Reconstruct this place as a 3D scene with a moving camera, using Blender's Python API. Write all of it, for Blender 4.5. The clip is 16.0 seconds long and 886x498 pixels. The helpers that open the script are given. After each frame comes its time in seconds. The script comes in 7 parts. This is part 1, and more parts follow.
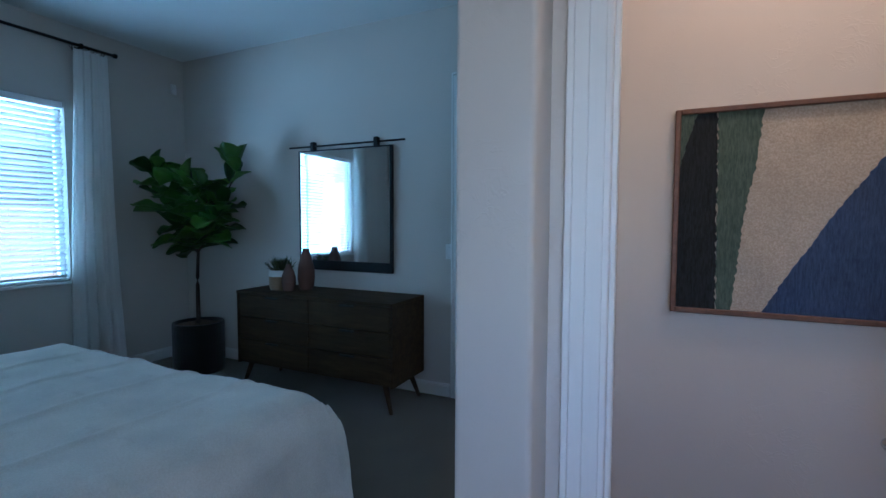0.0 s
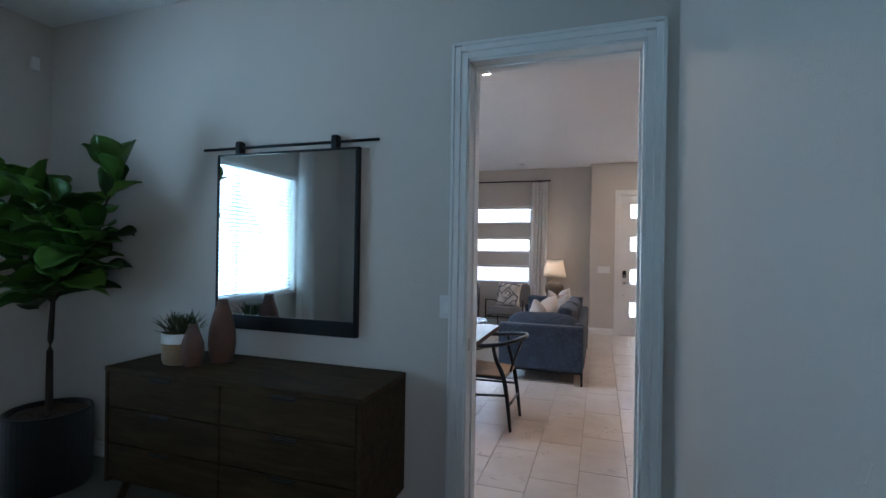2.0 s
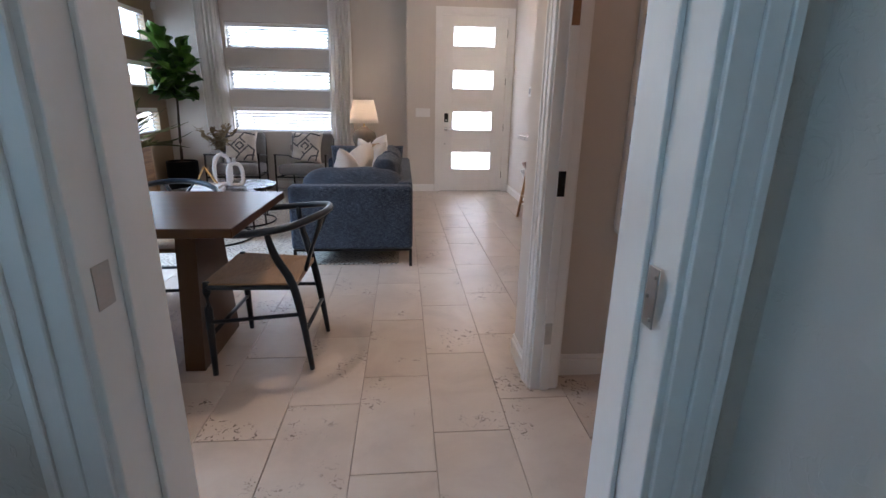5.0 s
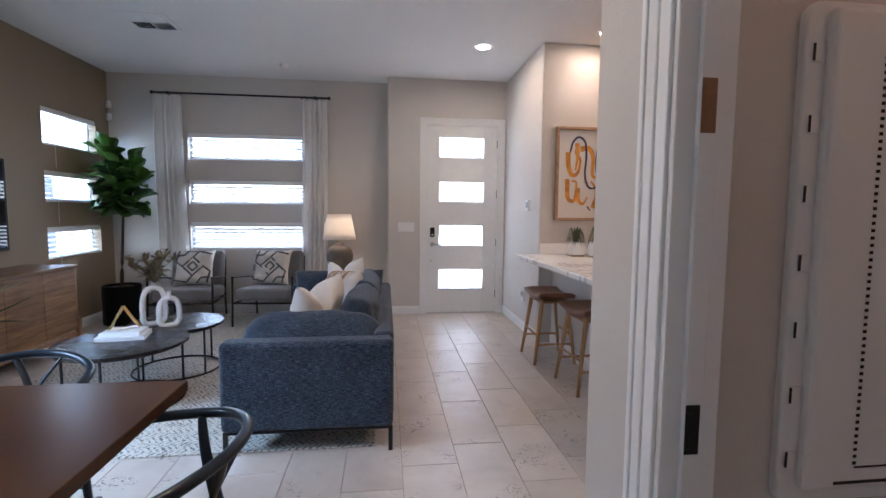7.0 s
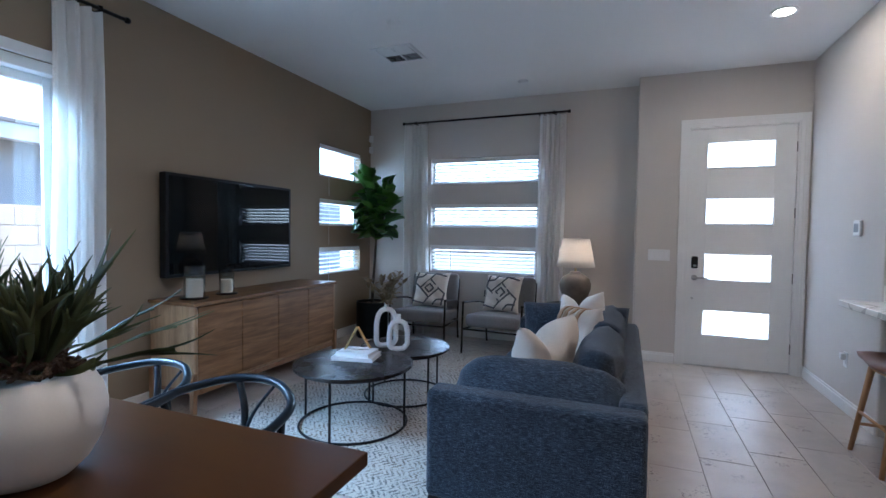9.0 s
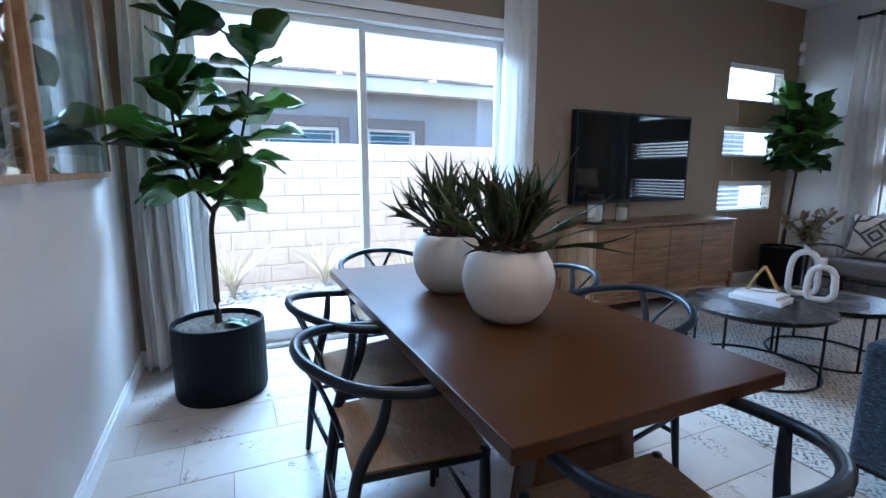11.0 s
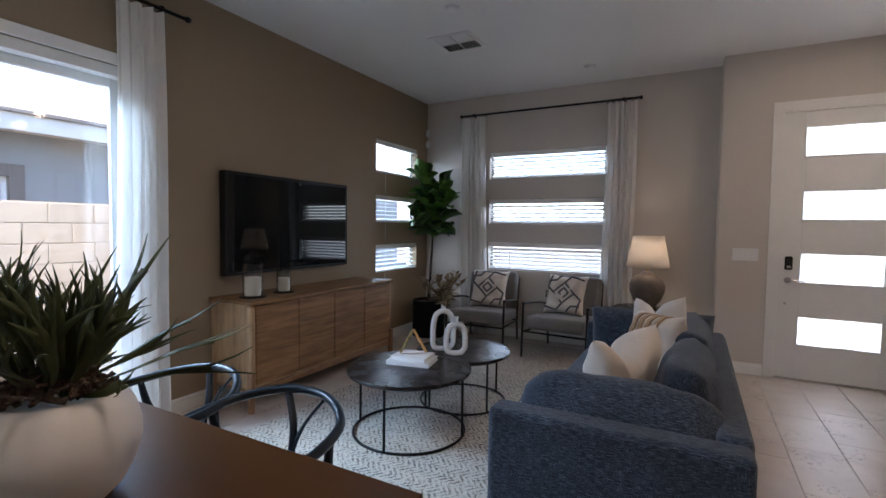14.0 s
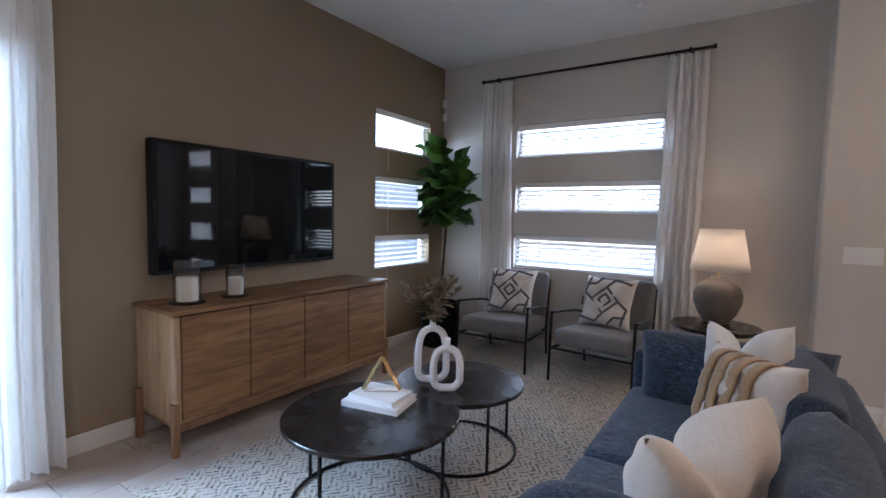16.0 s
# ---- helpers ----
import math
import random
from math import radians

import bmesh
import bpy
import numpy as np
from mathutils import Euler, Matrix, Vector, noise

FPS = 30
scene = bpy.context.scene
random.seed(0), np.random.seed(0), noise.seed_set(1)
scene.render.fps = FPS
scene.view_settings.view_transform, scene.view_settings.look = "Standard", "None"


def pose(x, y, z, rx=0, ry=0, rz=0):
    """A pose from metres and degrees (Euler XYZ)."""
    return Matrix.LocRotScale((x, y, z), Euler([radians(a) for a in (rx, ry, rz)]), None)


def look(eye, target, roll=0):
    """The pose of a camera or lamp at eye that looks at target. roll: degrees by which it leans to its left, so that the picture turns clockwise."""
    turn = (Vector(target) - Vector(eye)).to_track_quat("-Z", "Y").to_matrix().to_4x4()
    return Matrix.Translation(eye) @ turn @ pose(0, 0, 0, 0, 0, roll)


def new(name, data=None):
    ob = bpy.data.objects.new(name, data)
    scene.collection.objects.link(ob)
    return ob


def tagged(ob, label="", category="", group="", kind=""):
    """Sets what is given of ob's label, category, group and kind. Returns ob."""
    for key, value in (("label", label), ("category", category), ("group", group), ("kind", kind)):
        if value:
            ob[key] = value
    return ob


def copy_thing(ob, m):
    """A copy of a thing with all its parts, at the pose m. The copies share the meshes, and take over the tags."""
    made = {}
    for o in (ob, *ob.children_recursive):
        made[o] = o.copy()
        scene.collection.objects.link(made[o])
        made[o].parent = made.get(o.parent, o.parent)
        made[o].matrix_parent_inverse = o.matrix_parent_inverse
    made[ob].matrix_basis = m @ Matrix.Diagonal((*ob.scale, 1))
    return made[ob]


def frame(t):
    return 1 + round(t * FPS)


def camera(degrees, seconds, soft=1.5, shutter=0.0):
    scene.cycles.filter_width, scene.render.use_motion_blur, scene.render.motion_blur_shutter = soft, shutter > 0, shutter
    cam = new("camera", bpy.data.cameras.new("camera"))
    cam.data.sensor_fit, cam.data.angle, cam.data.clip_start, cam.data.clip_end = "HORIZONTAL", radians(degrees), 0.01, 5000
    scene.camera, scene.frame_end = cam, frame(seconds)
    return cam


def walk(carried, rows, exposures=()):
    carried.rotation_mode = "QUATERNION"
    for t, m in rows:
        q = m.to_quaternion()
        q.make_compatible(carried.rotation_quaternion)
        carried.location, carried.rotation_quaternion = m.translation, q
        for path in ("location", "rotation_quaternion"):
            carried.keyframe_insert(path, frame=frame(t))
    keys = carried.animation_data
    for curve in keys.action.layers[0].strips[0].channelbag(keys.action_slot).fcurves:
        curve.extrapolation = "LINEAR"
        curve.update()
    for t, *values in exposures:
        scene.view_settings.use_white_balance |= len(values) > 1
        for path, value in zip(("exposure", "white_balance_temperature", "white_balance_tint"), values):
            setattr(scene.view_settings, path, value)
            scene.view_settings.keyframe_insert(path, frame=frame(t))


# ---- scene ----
cam = camera(86.7, 16.0)
PATH = [
    (0, (0.459, 0.092, 1.388), (-0.39, 1.899, 1.272), 0.2),
    (0.5, (0.270, 0.382, 1.419), (-0.758, 2.097, 1.357), 0.2),
    (1, (0.109, 0.621, 1.464), (-1.029, 2.266, 1.47), 0.2),
    (1.5, (-0.136, 0.833, 1.485), (-1.133, 2.565, 1.577), 0.6),
    (2, (-0.29, 1.098, 1.454), (-0.925, 2.994, 1.456), 0.9),
    (2.5, (-0.342, 1.466, 1.459), (-0.767, 3.42, 1.441), 1.1),
    (3, (-0.428, 1.799, 1.417), (-0.678, 3.78, 1.302), 1.4),
    (3.5, (-0.478, 2.063, 1.315), (-0.574, 4.042, 1.04), 1.4),
    (3.7, (-0.469, 2.168, 1.274), (-0.504, 4.134, 0.909), 1.4),
    (5.8, (-0.529, 3.22, 1.205), (-0.345, 5.123, 0.617), 0.7),
    (6, (-0.497, 3.33, 1.233), (-0.401, 5.264, 0.73), 0.6),
    (6.5, (-0.43, 3.561, 1.331), (-0.404, 5.54, 1.042), 0.5),
    (7, (-0.484, 3.781, 1.352), (-0.243, 5.76, 1.19), 0.5),
    (7.5, (-0.525, 3.977, 1.369), (-0.11, 5.926, 1.198), 0.5),
    (8, (-0.535, 4.187, 1.346), (-0.199, 6.155, 1.214), 0.4),
    (8.5, (-0.478, 4.379, 1.329), (-0.533, 6.375, 1.214), 0.6),
    (9, (-0.54, 4.406, 1.347), (-1.27, 6.267, 1.276), 0.8),
    (9.5, (-0.588, 4.349, 1.315), (-1.772, 5.957, 1.211), 0.8),
    (10, (-0.568, 4.208, 1.285), (-2.045, 5.514, 0.947), 1.1),
    (10.2, (-0.552, 4.178, 1.262), (-2.13, 5.329, 0.831), 0.7),
    (12.3, (-0.465, 4.243, 1.339), (-2.382, 4.8, 1.215), 0.9),
    (12.5, (-0.47, 4.246, 1.356), (-2.374, 4.854, 1.279), 0.9),
    (13, (-0.482, 4.319, 1.354), (-2.278, 5.195, 1.282), 1.0),
    (13.5, (-0.557, 4.438, 1.35), (-2.027, 5.791, 1.259), 0.9),
    (14, (-0.645, 4.588, 1.37), (-1.591, 6.348, 1.274), 0.7),
    (14.5, (-0.623, 4.788, 1.351), (-1.292, 6.669, 1.237), 0.7),
    (15, (-0.591, 5.073, 1.362), (-1.32, 6.933, 1.268), 0.8),
    (15.5, (-0.684, 5.338, 1.359), (-1.55, 7.138, 1.264), 0.9),
    (16, (-0.844, 5.597, 1.358), (-1.949, 7.258, 1.216), 1.2),
]
EXPOSURES = [(0.0, 2.85, 4700, 7), (0.5, 2.95, 4700, 7), (1.0, 3.0, 4750, 5), (1.5, 3.0, 5000, 7), (2.0, 3.0, 5600, 12), (2.5, 3.0, 5800, 12), (3.5, 3.0, 5700, 14), (6.0, 3.36, 6000, 14), (6.5, 3.4, 5500, 12), (7.0, 3.26, 5400, 12), (7.5, 3.12, 4950, 9), (8.0, 3.06, 4700, 7), (8.5, 2.9, 4950, 9), (9.0, 2.95, 4850, 6), (9.5, 3.12, 4850, 4), (10.0, 2.92, 4850, 5), (12.5, 2.95, 5350, 9), (13.0, 2.84, 5500, 10), (13.5, 2.75, 5600, 10), (14.0, 2.6, 5800, 12), (14.5, 2.77, 5750, 14), (15.5, 3.05, 5700, 14), (16.0, 3.0, 5600, 14)]
walk(cam, [(t, look(eye, target, roll)) for t, eye, target, roll in PATH], EXPOSURES)

# ---- light ----
world = bpy.data.worlds.new("sky")
scene.world = world
world.use_nodes = True
wn = world.node_tree
sky = wn.nodes.new("ShaderNodeTexSky")
sky.sky_type = "NISHITA"
sky.sun_disc = False
SUN_ELEV, SUN_AZ = radians(62), radians(160)
sky.sun_elevation, sky.sun_rotation = SUN_ELEV, SUN_AZ
wn.links.new(sky.outputs[0], wn.nodes["Background"].inputs[0])
wn.nodes["Background"].inputs[1].default_value = 0.135
sun = new("sun", bpy.data.lights.new("sun", "SUN"))
sun.data.energy, sun.data.angle, sun.data.color = 2.3, radians(0.5), (1.0, 0.96, 0.90)
SUN_DIR = Vector((math.sin(SUN_AZ) * math.cos(SUN_ELEV), math.cos(SUN_AZ) * math.cos(SUN_ELEV), math.sin(SUN_ELEV)))
sun.matrix_world = look(SUN_DIR * 30, (0, 0, 0))


def window_light(name, eye, target, w, h, watts, color):
    """An area lamp outside an opening, for daylight or added fill."""
    d = bpy.data.lights.new(name, "AREA")
    d.shape, d.size, d.size_y, d.energy, d.color = "RECTANGLE", w, h, watts, color
    ob = new(name, d)
    ob.matrix_world = look(eye, target)
    return ob


DAY = (0.80, 0.92, 1.0)
BLUE = (0.41, 0.77, 1.0)
for zc in (2.14, 1.565, 1.0):
    window_light("daylight_front", (-2.27, 10.42, zc), (-2.27, 5.0, zc - 0.4), 1.5, 0.42, 2.0, (0.86, 0.94, 1.0))
for zc in (2.18, 1.57, 0.985):
    window_light("daylight_side", (-4.24, 9.44, zc), (0.0, 9.44, zc), 0.95, 0.42, 1.7, DAY)
window_light("daylight_bedroom", (-4.42, 1.365, 1.63), (0.0, 1.365, 2.15), 1.9, 1.55, 9.6, BLUE)
# Added sky fill hung out of view, above and beyond the patio door.
window_light("patio_sky_fill", (-5.5, 5.165, 3.42), (-1.2, 5.165, 0.7), 2.6, 1.2, 98, (0.62, 0.82, 1.0))
window_light("daylight_kitchen", (2.95, 9.75, 1.78), (2.95, 5.0, 1.5), 0.5, 1.1, 0.4, DAY)
# Warm fill added behind the view to brighten the partition end; no source seen.
window_light("bath_fill", (0.95, -0.86, 1.65), (0.6, 1.0, 1.5), 0.9, 0.9, 1.3, (1.0, 0.82, 0.68))
for zc in (2.17, 1.60, 1.03, 0.455):
    window_light("daylight_door", (0.495, 10.1, zc), (0.495, 5.0, zc), 0.62, 0.28, 1.25, (1.0, 0.98, 0.95))


def lamp_disc(name, x, y, z, r, watts, color):
    d = bpy.data.lights.new(name, "AREA")
    d.shape, d.size, d.energy, d.color = "DISK", 2 * r, watts, color
    ob = new(name, d)
    ob.matrix_world = look((x, y, z), (x, y, 0))
    return ob


WARM = (1.0, 0.70, 0.47)
# The last two are added, unseen, to carry on the kitchen rows.
CANS = [(0.50, 8.62), (1.56, 8.07), (2.84, 8.28), (-1.27, 5.11), (1.56, 6.2), (2.84, 6.2)]
for cx, cy in CANS:
    lamp_disc("can_light", cx, cy, 3.0, 0.066, {1.56: 0.36, -1.27: 2.0, 0.50: 0.85}.get(cx, 0.8), (1.0, 0.52, 0.27) if cx > 1 else WARM)
lamp_disc("water_closet_light", 0.95, 1.62, 3.0, 0.08, 1.5, (1.0, 0.62, 0.36))
# Added fill with no fixture; no lamp is seen in the pantry.
lamp_disc("pantry_fill", 0.95, 4.15, 3.0, 0.08, 0.42, (1.0, 0.56, 0.33))
bulb = new("lamp_bulb", bpy.data.lights.new("lamp_bulb", "POINT"))
bulb.data.energy, bulb.data.color, bulb.data.shadow_soft_size = 0.36, (1.0, 0.78, 0.58), 0.04
bulb.location = (-1.06, 9.72, 1.16)

# ---- materials ----


def shader(name):
    m = bpy.data.materials.new(name)
    m.use_nodes = True
    nt = m.node_tree
    return m, nt, nt.nodes["Principled BSDF"]


def nd(nt, kind, **values):
    n = nt.nodes.new(kind)
    for k, v in values.items():
        n.inputs[k.replace("_", " ")].default_value = v
    return n


def ramp(nt, source, stops):
    r = nt.nodes.new("ShaderNodeValToRGB")
    while len(r.color_ramp.elements) < len(stops):
        r.color_ramp.elements.new(0.5)
    for e, (p, c) in zip(r.color_ramp.elements, stops):
        e.position, e.color = p, (*c, 1)
    nt.links.new(source, r.inputs[0])
    return r


def coords(nt, scale=(1, 1, 1), rot=(0, 0, 0)):
    t = nt.nodes.new("ShaderNodeTexCoord")
    mp = nt.nodes.new("ShaderNodeMapping")
    mp.inputs["Scale"].default_value = scale
    mp.inputs["Rotation"].default_value = rot
    nt.links.new(t.outputs["Object"], mp.inputs[0])
    return mp


def shade(c, f):
    return tuple(min(1.0, v * f) for v in c)


def mixed(nt, a, b, fac, mode="MIX"):
    m = nt.nodes.new("ShaderNodeMix")
    m.data_type, m.blend_type = "RGBA", mode
    for sock, v in ((m.inputs[6], a), (m.inputs[7], b), (m.inputs[0], fac)):
        if hasattr(v, "is_output"):
            nt.links.new(v, sock)
        elif isinstance(v, tuple):
            sock.default_value = (*v, 1)
        else:
            sock.default_value = v
    return m.outputs[2]


def bumped(nt, bsdf, height, strength, dist=0.01):
    b = nt.nodes.new("ShaderNodeBump")
    b.inputs["Strength"].default_value, b.inputs["Distance"].default_value = strength, dist
    nt.links.new(height, b.inputs["Height"])
    nt.links.new(b.outputs[0], bsdf.inputs["Normal"])


def plain(name, c, rough=0.5, metal=0.0, var=0.08, scale=3.0, fine=60.0, bump=0.05, dist=0.003, spec=0.5, each=0.0):
    """A painted, cast or plain surface with cloudy and fine variation."""
    m, nt, p = shader(name)
    mp = coords(nt)
    n1 = nd(nt, "ShaderNodeTexNoise", Scale=scale, Detail=4.0)
    n2 = nd(nt, "ShaderNodeTexNoise", Scale=fine, Detail=3.0)
    for n in (n1, n2):
        nt.links.new(mp.outputs[0], n.inputs["Vector"])
    r1 = ramp(nt, n1.outputs["Fac"], [(0.3, shade(c, 1 - var)), (0.7, shade(c, 1 + var))])
    r2 = ramp(nt, n2.outputs["Fac"], [(0.35, (1 - var,) * 3), (0.65, (1 + 0.0,) * 3)])
    col = mixed(nt, r1.outputs[0], r2.outputs[0], 0.6, "MULTIPLY")
    if each:
        oi = nt.nodes.new("ShaderNodeObjectInfo")
        r3 = ramp(nt, oi.outputs["Random"], [(0.0, (1 - each,) * 3), (1.0, (1.0,) * 3)])
        col = mixed(nt, col, r3.outputs[0], 1.0, "MULTIPLY")
    nt.links.new(col, p.inputs["Base Color"])
    rr = ramp(nt, n1.outputs["Fac"], [(0.3, (max(0.02, rough - 0.05),) * 3), (0.7, (min(1, rough + 0.06),) * 3)])
    nt.links.new(rr.outputs[0], p.inputs["Roughness"])
    p.inputs["Metallic"].default_value = metal
    p.inputs["Specular IOR Level"].default_value = spec
    if bump:
        bumped(nt, p, n2.outputs["Fac"], bump, dist)
    return m


def wood(name, dark, light, rough=0.45, along=(1.2, 14, 14), bump=0.08, each=0.12, spec=0.5, deep=0.62):
    m, nt, p = shader(name)
    mp = coords(nt, along)
    warp = nd(nt, "ShaderNodeTexNoise", Scale=1.6, Detail=3.0, Distortion=0.8)
    grain = nd(nt, "ShaderNodeTexNoise", Scale=5.0, Detail=6.0, Roughness=0.65, Distortion=0.4)
    for n in (warp, grain):
        nt.links.new(mp.outputs[0], n.inputs["Vector"])
    mid = tuple((a + b) / 2 for a, b in zip(dark, light))
    r1 = ramp(nt, warp.outputs["Fac"], [(0.25, dark), (0.5, mid), (0.75, light)])
    r2 = ramp(nt, grain.outputs["Fac"], [(0.3, (deep,) * 3), (0.55, (1.0,) * 3)])
    col = mixed(nt, r1.outputs[0], r2.outputs[0], 0.75, "MULTIPLY")
    oi = nt.nodes.new("ShaderNodeObjectInfo")
    r3 = ramp(nt, oi.outputs["Random"], [(0.0, (1 - each,) * 3), (1.0, (1.0,) * 3)])
    col = mixed(nt, col, r3.outputs[0], 1.0, "MULTIPLY")
    nt.links.new(col, p.inputs["Base Color"])
    rr = ramp(nt, grain.outputs["Fac"], [(0.3, (rough + (0.12 if bump else 0.02),) * 3), (0.7, (rough,) * 3)])
    nt.links.new(rr.outputs[0], p.inputs["Roughness"])
    p.inputs["Specular IOR Level"].default_value = spec
    if bump:
        bumped(nt, p, grain.outputs["Fac"], bump, 0.002)
    return m


def fabric(name, dark, light, streak=(60, 60, 260), rough=0.9, bump=0.4, mid=0.5, sheen=0.3):
    m, nt, p = shader(name)
    mp = coords(nt, streak)
    n1 = nd(nt, "ShaderNodeTexNoise", Scale=1.0, Detail=3.0, Roughness=0.7)
    nt.links.new(mp.outputs[0], n1.inputs["Vector"])
    mp2 = coords(nt)
    n2 = nd(nt, "ShaderNodeTexNoise", Scale=5.0, Detail=3.0)
    nt.links.new(mp2.outputs[0], n2.inputs["Vector"])
    r1 = ramp(nt, n1.outputs["Fac"], [(mid - 0.14, dark), (mid + 0.2, light)])
    r2 = ramp(nt, n2.outputs["Fac"], [(0.3, (0.82,) * 3), (0.7, (1.0,) * 3)])
    nt.links.new(mixed(nt, r1.outputs[0], r2.outputs[0], 1.0, "MULTIPLY"), p.inputs["Base Color"])
    p.inputs["Roughness"].default_value = rough
    p.inputs["Sheen Weight"].default_value = sheen
    p.inputs["Specular IOR Level"].default_value = 0.2
    bumped(nt, p, n1.outputs["Fac"], bump, 0.003)
    return m


def glass_sheet(name, tint=(1, 1, 1), gloss=0.04, rise=5.0):
    m, nt, p = shader(name)
    nt.nodes.remove(p)
    tr, gl = nt.nodes.new("ShaderNodeBsdfTransparent"), nt.nodes.new("ShaderNodeBsdfGlossy")
    tr.inputs[0].default_value = (*tint, 1)
    gl.inputs["Roughness"].default_value = gloss
    fr = nd(nt, "ShaderNodeLayerWeight", Blend=0.5)
    pw = nt.nodes.new("ShaderNodeMath")
    pw.operation, pw.inputs[1].default_value = "POWER", rise
    nt.links.new(fr.outputs["Facing"], pw.inputs[0])
    sm = nt.nodes.new("ShaderNodeMath")
    sm.operation, sm.inputs[1].default_value, sm.inputs[2].default_value = "MULTIPLY_ADD", 0.94, 0.055
    nt.links.new(pw.outputs[0], sm.inputs[0])
    mx = nt.nodes.new("ShaderNodeMixShader")
    nt.links.new(sm.outputs[0], mx.inputs[0])
    nt.links.new(tr.outputs[0], mx.inputs[1])
    nt.links.new(gl.outputs[0], mx.inputs[2])
    nt.links.new(mx.outputs[0], nt.nodes["Material Output"].inputs[0])
    return m


def translucent(name, c, amount=0.45, rough=0.6, streak=(140, 140, 30), bump=0.15):
    """Thin white cloth, paper or vinyl that lets light through."""
    m, nt, p = shader(name)
    mp = coords(nt, streak)
    n1 = nd(nt, "ShaderNodeTexNoise", Scale=1.0, Detail=3.0)
    nt.links.new(mp.outputs[0], n1.inputs["Vector"])
    r1 = ramp(nt, n1.outputs["Fac"], [(0.3, shade(c, 0.95)), (0.7, c)])
    nt.links.new(r1.outputs[0], p.inputs["Base Color"])
    p.inputs["Roughness"].default_value = rough
    bumped(nt, p, n1.outputs["Fac"], bump, 0.002)
    tl = nt.nodes.new("ShaderNodeBsdfTranslucent")
    tl.inputs[0].default_value = (*c, 1)
    mx = nt.nodes.new("ShaderNodeMixShader")
    mx.inputs[0].default_value = amount
    nt.links.new(p.outputs[0], mx.inputs[1])
    nt.links.new(tl.outputs[0], mx.inputs[2])
    nt.links.new(mx.outputs[0], nt.nodes["Material Output"].inputs[0])
    return m


def glowing(name, c, strength):
    m, nt, p = shader(name)
    p.inputs["Base Color"].default_value = (*c, 1)
    p.inputs["Emission Color"].default_value = (*c, 1)
    p.inputs["Emission Strength"].default_value = strength
    return m


def tile_material(name):
    """Pale stone-look porcelain with clouds and a few dark fossil flecks."""
    m, nt, p = shader(name)
    t = nt.nodes.new("ShaderNodeTexCoord")
    oi = nt.nodes.new("ShaderNodeObjectInfo")
    add = nt.nodes.new("ShaderNodeVectorMath")
    add.operation = "ADD"
    nt.links.new(t.outputs["Object"], add.inputs[0])
    mul = nt.nodes.new("ShaderNodeVectorMath")
    mul.operation = "SCALE"
    mul.inputs[0].default_value = (13.0, 7.0, 5.0)
    nt.links.new(oi.outputs["Random"], mul.inputs["Scale"])
    nt.links.new(mul.outputs[0], add.inputs[1])
    n1 = nd(nt, "ShaderNodeTexNoise", Scale=3.2, Detail=6.0, Roughness=0.6, Distortion=0.5)
    n2 = nd(nt, "ShaderNodeTexNoise", Scale=42.0, Detail=3.0, Distortion=1.5)
    n3 = nd(nt, "ShaderNodeTexNoise", Scale=4.0, Detail=2.0)
    for n in (n1, n2, n3):
        nt.links.new(add.outputs[0], n.inputs["Vector"])
    base = ramp(nt, n1.outputs["Fac"], [(0.28, (0.42, 0.365, 0.32)), (0.5, (0.50, 0.440, 0.388)), (0.72, (0.56, 0.505, 0.45))])
    fleck = ramp(nt, n2.outputs["Fac"], [(0.585, (0, 0, 0)), (0.625, (1, 1, 1))])
    where = ramp(nt, n3.outputs["Fac"], [(0.57, (0, 0, 0)), (0.63, (1, 1, 1))])
    both = mixed(nt, fleck.outputs[0], where.outputs[0], 1.0, "MULTIPLY")
    col = mixed(nt, base.outputs[0], (0.13, 0.10, 0.085), both)
    each = ramp(nt, oi.outputs["Random"], [(0.0, (0.93, 0.92, 0.91)), (1.0, (1, 1, 1))])
    nt.links.new(mixed(nt, col, each.outputs[0], 1.0, "MULTIPLY"), p.inputs["Base Color"])
    rr = ramp(nt, n1.outputs["Fac"], [(0.3, (0.30,) * 3), (0.7, (0.42,) * 3)])
    nt.links.new(rr.outputs[0], p.inputs["Roughness"])
    bumped(nt, p, n1.outputs["Fac"], 0.06, 0.004)
    return m


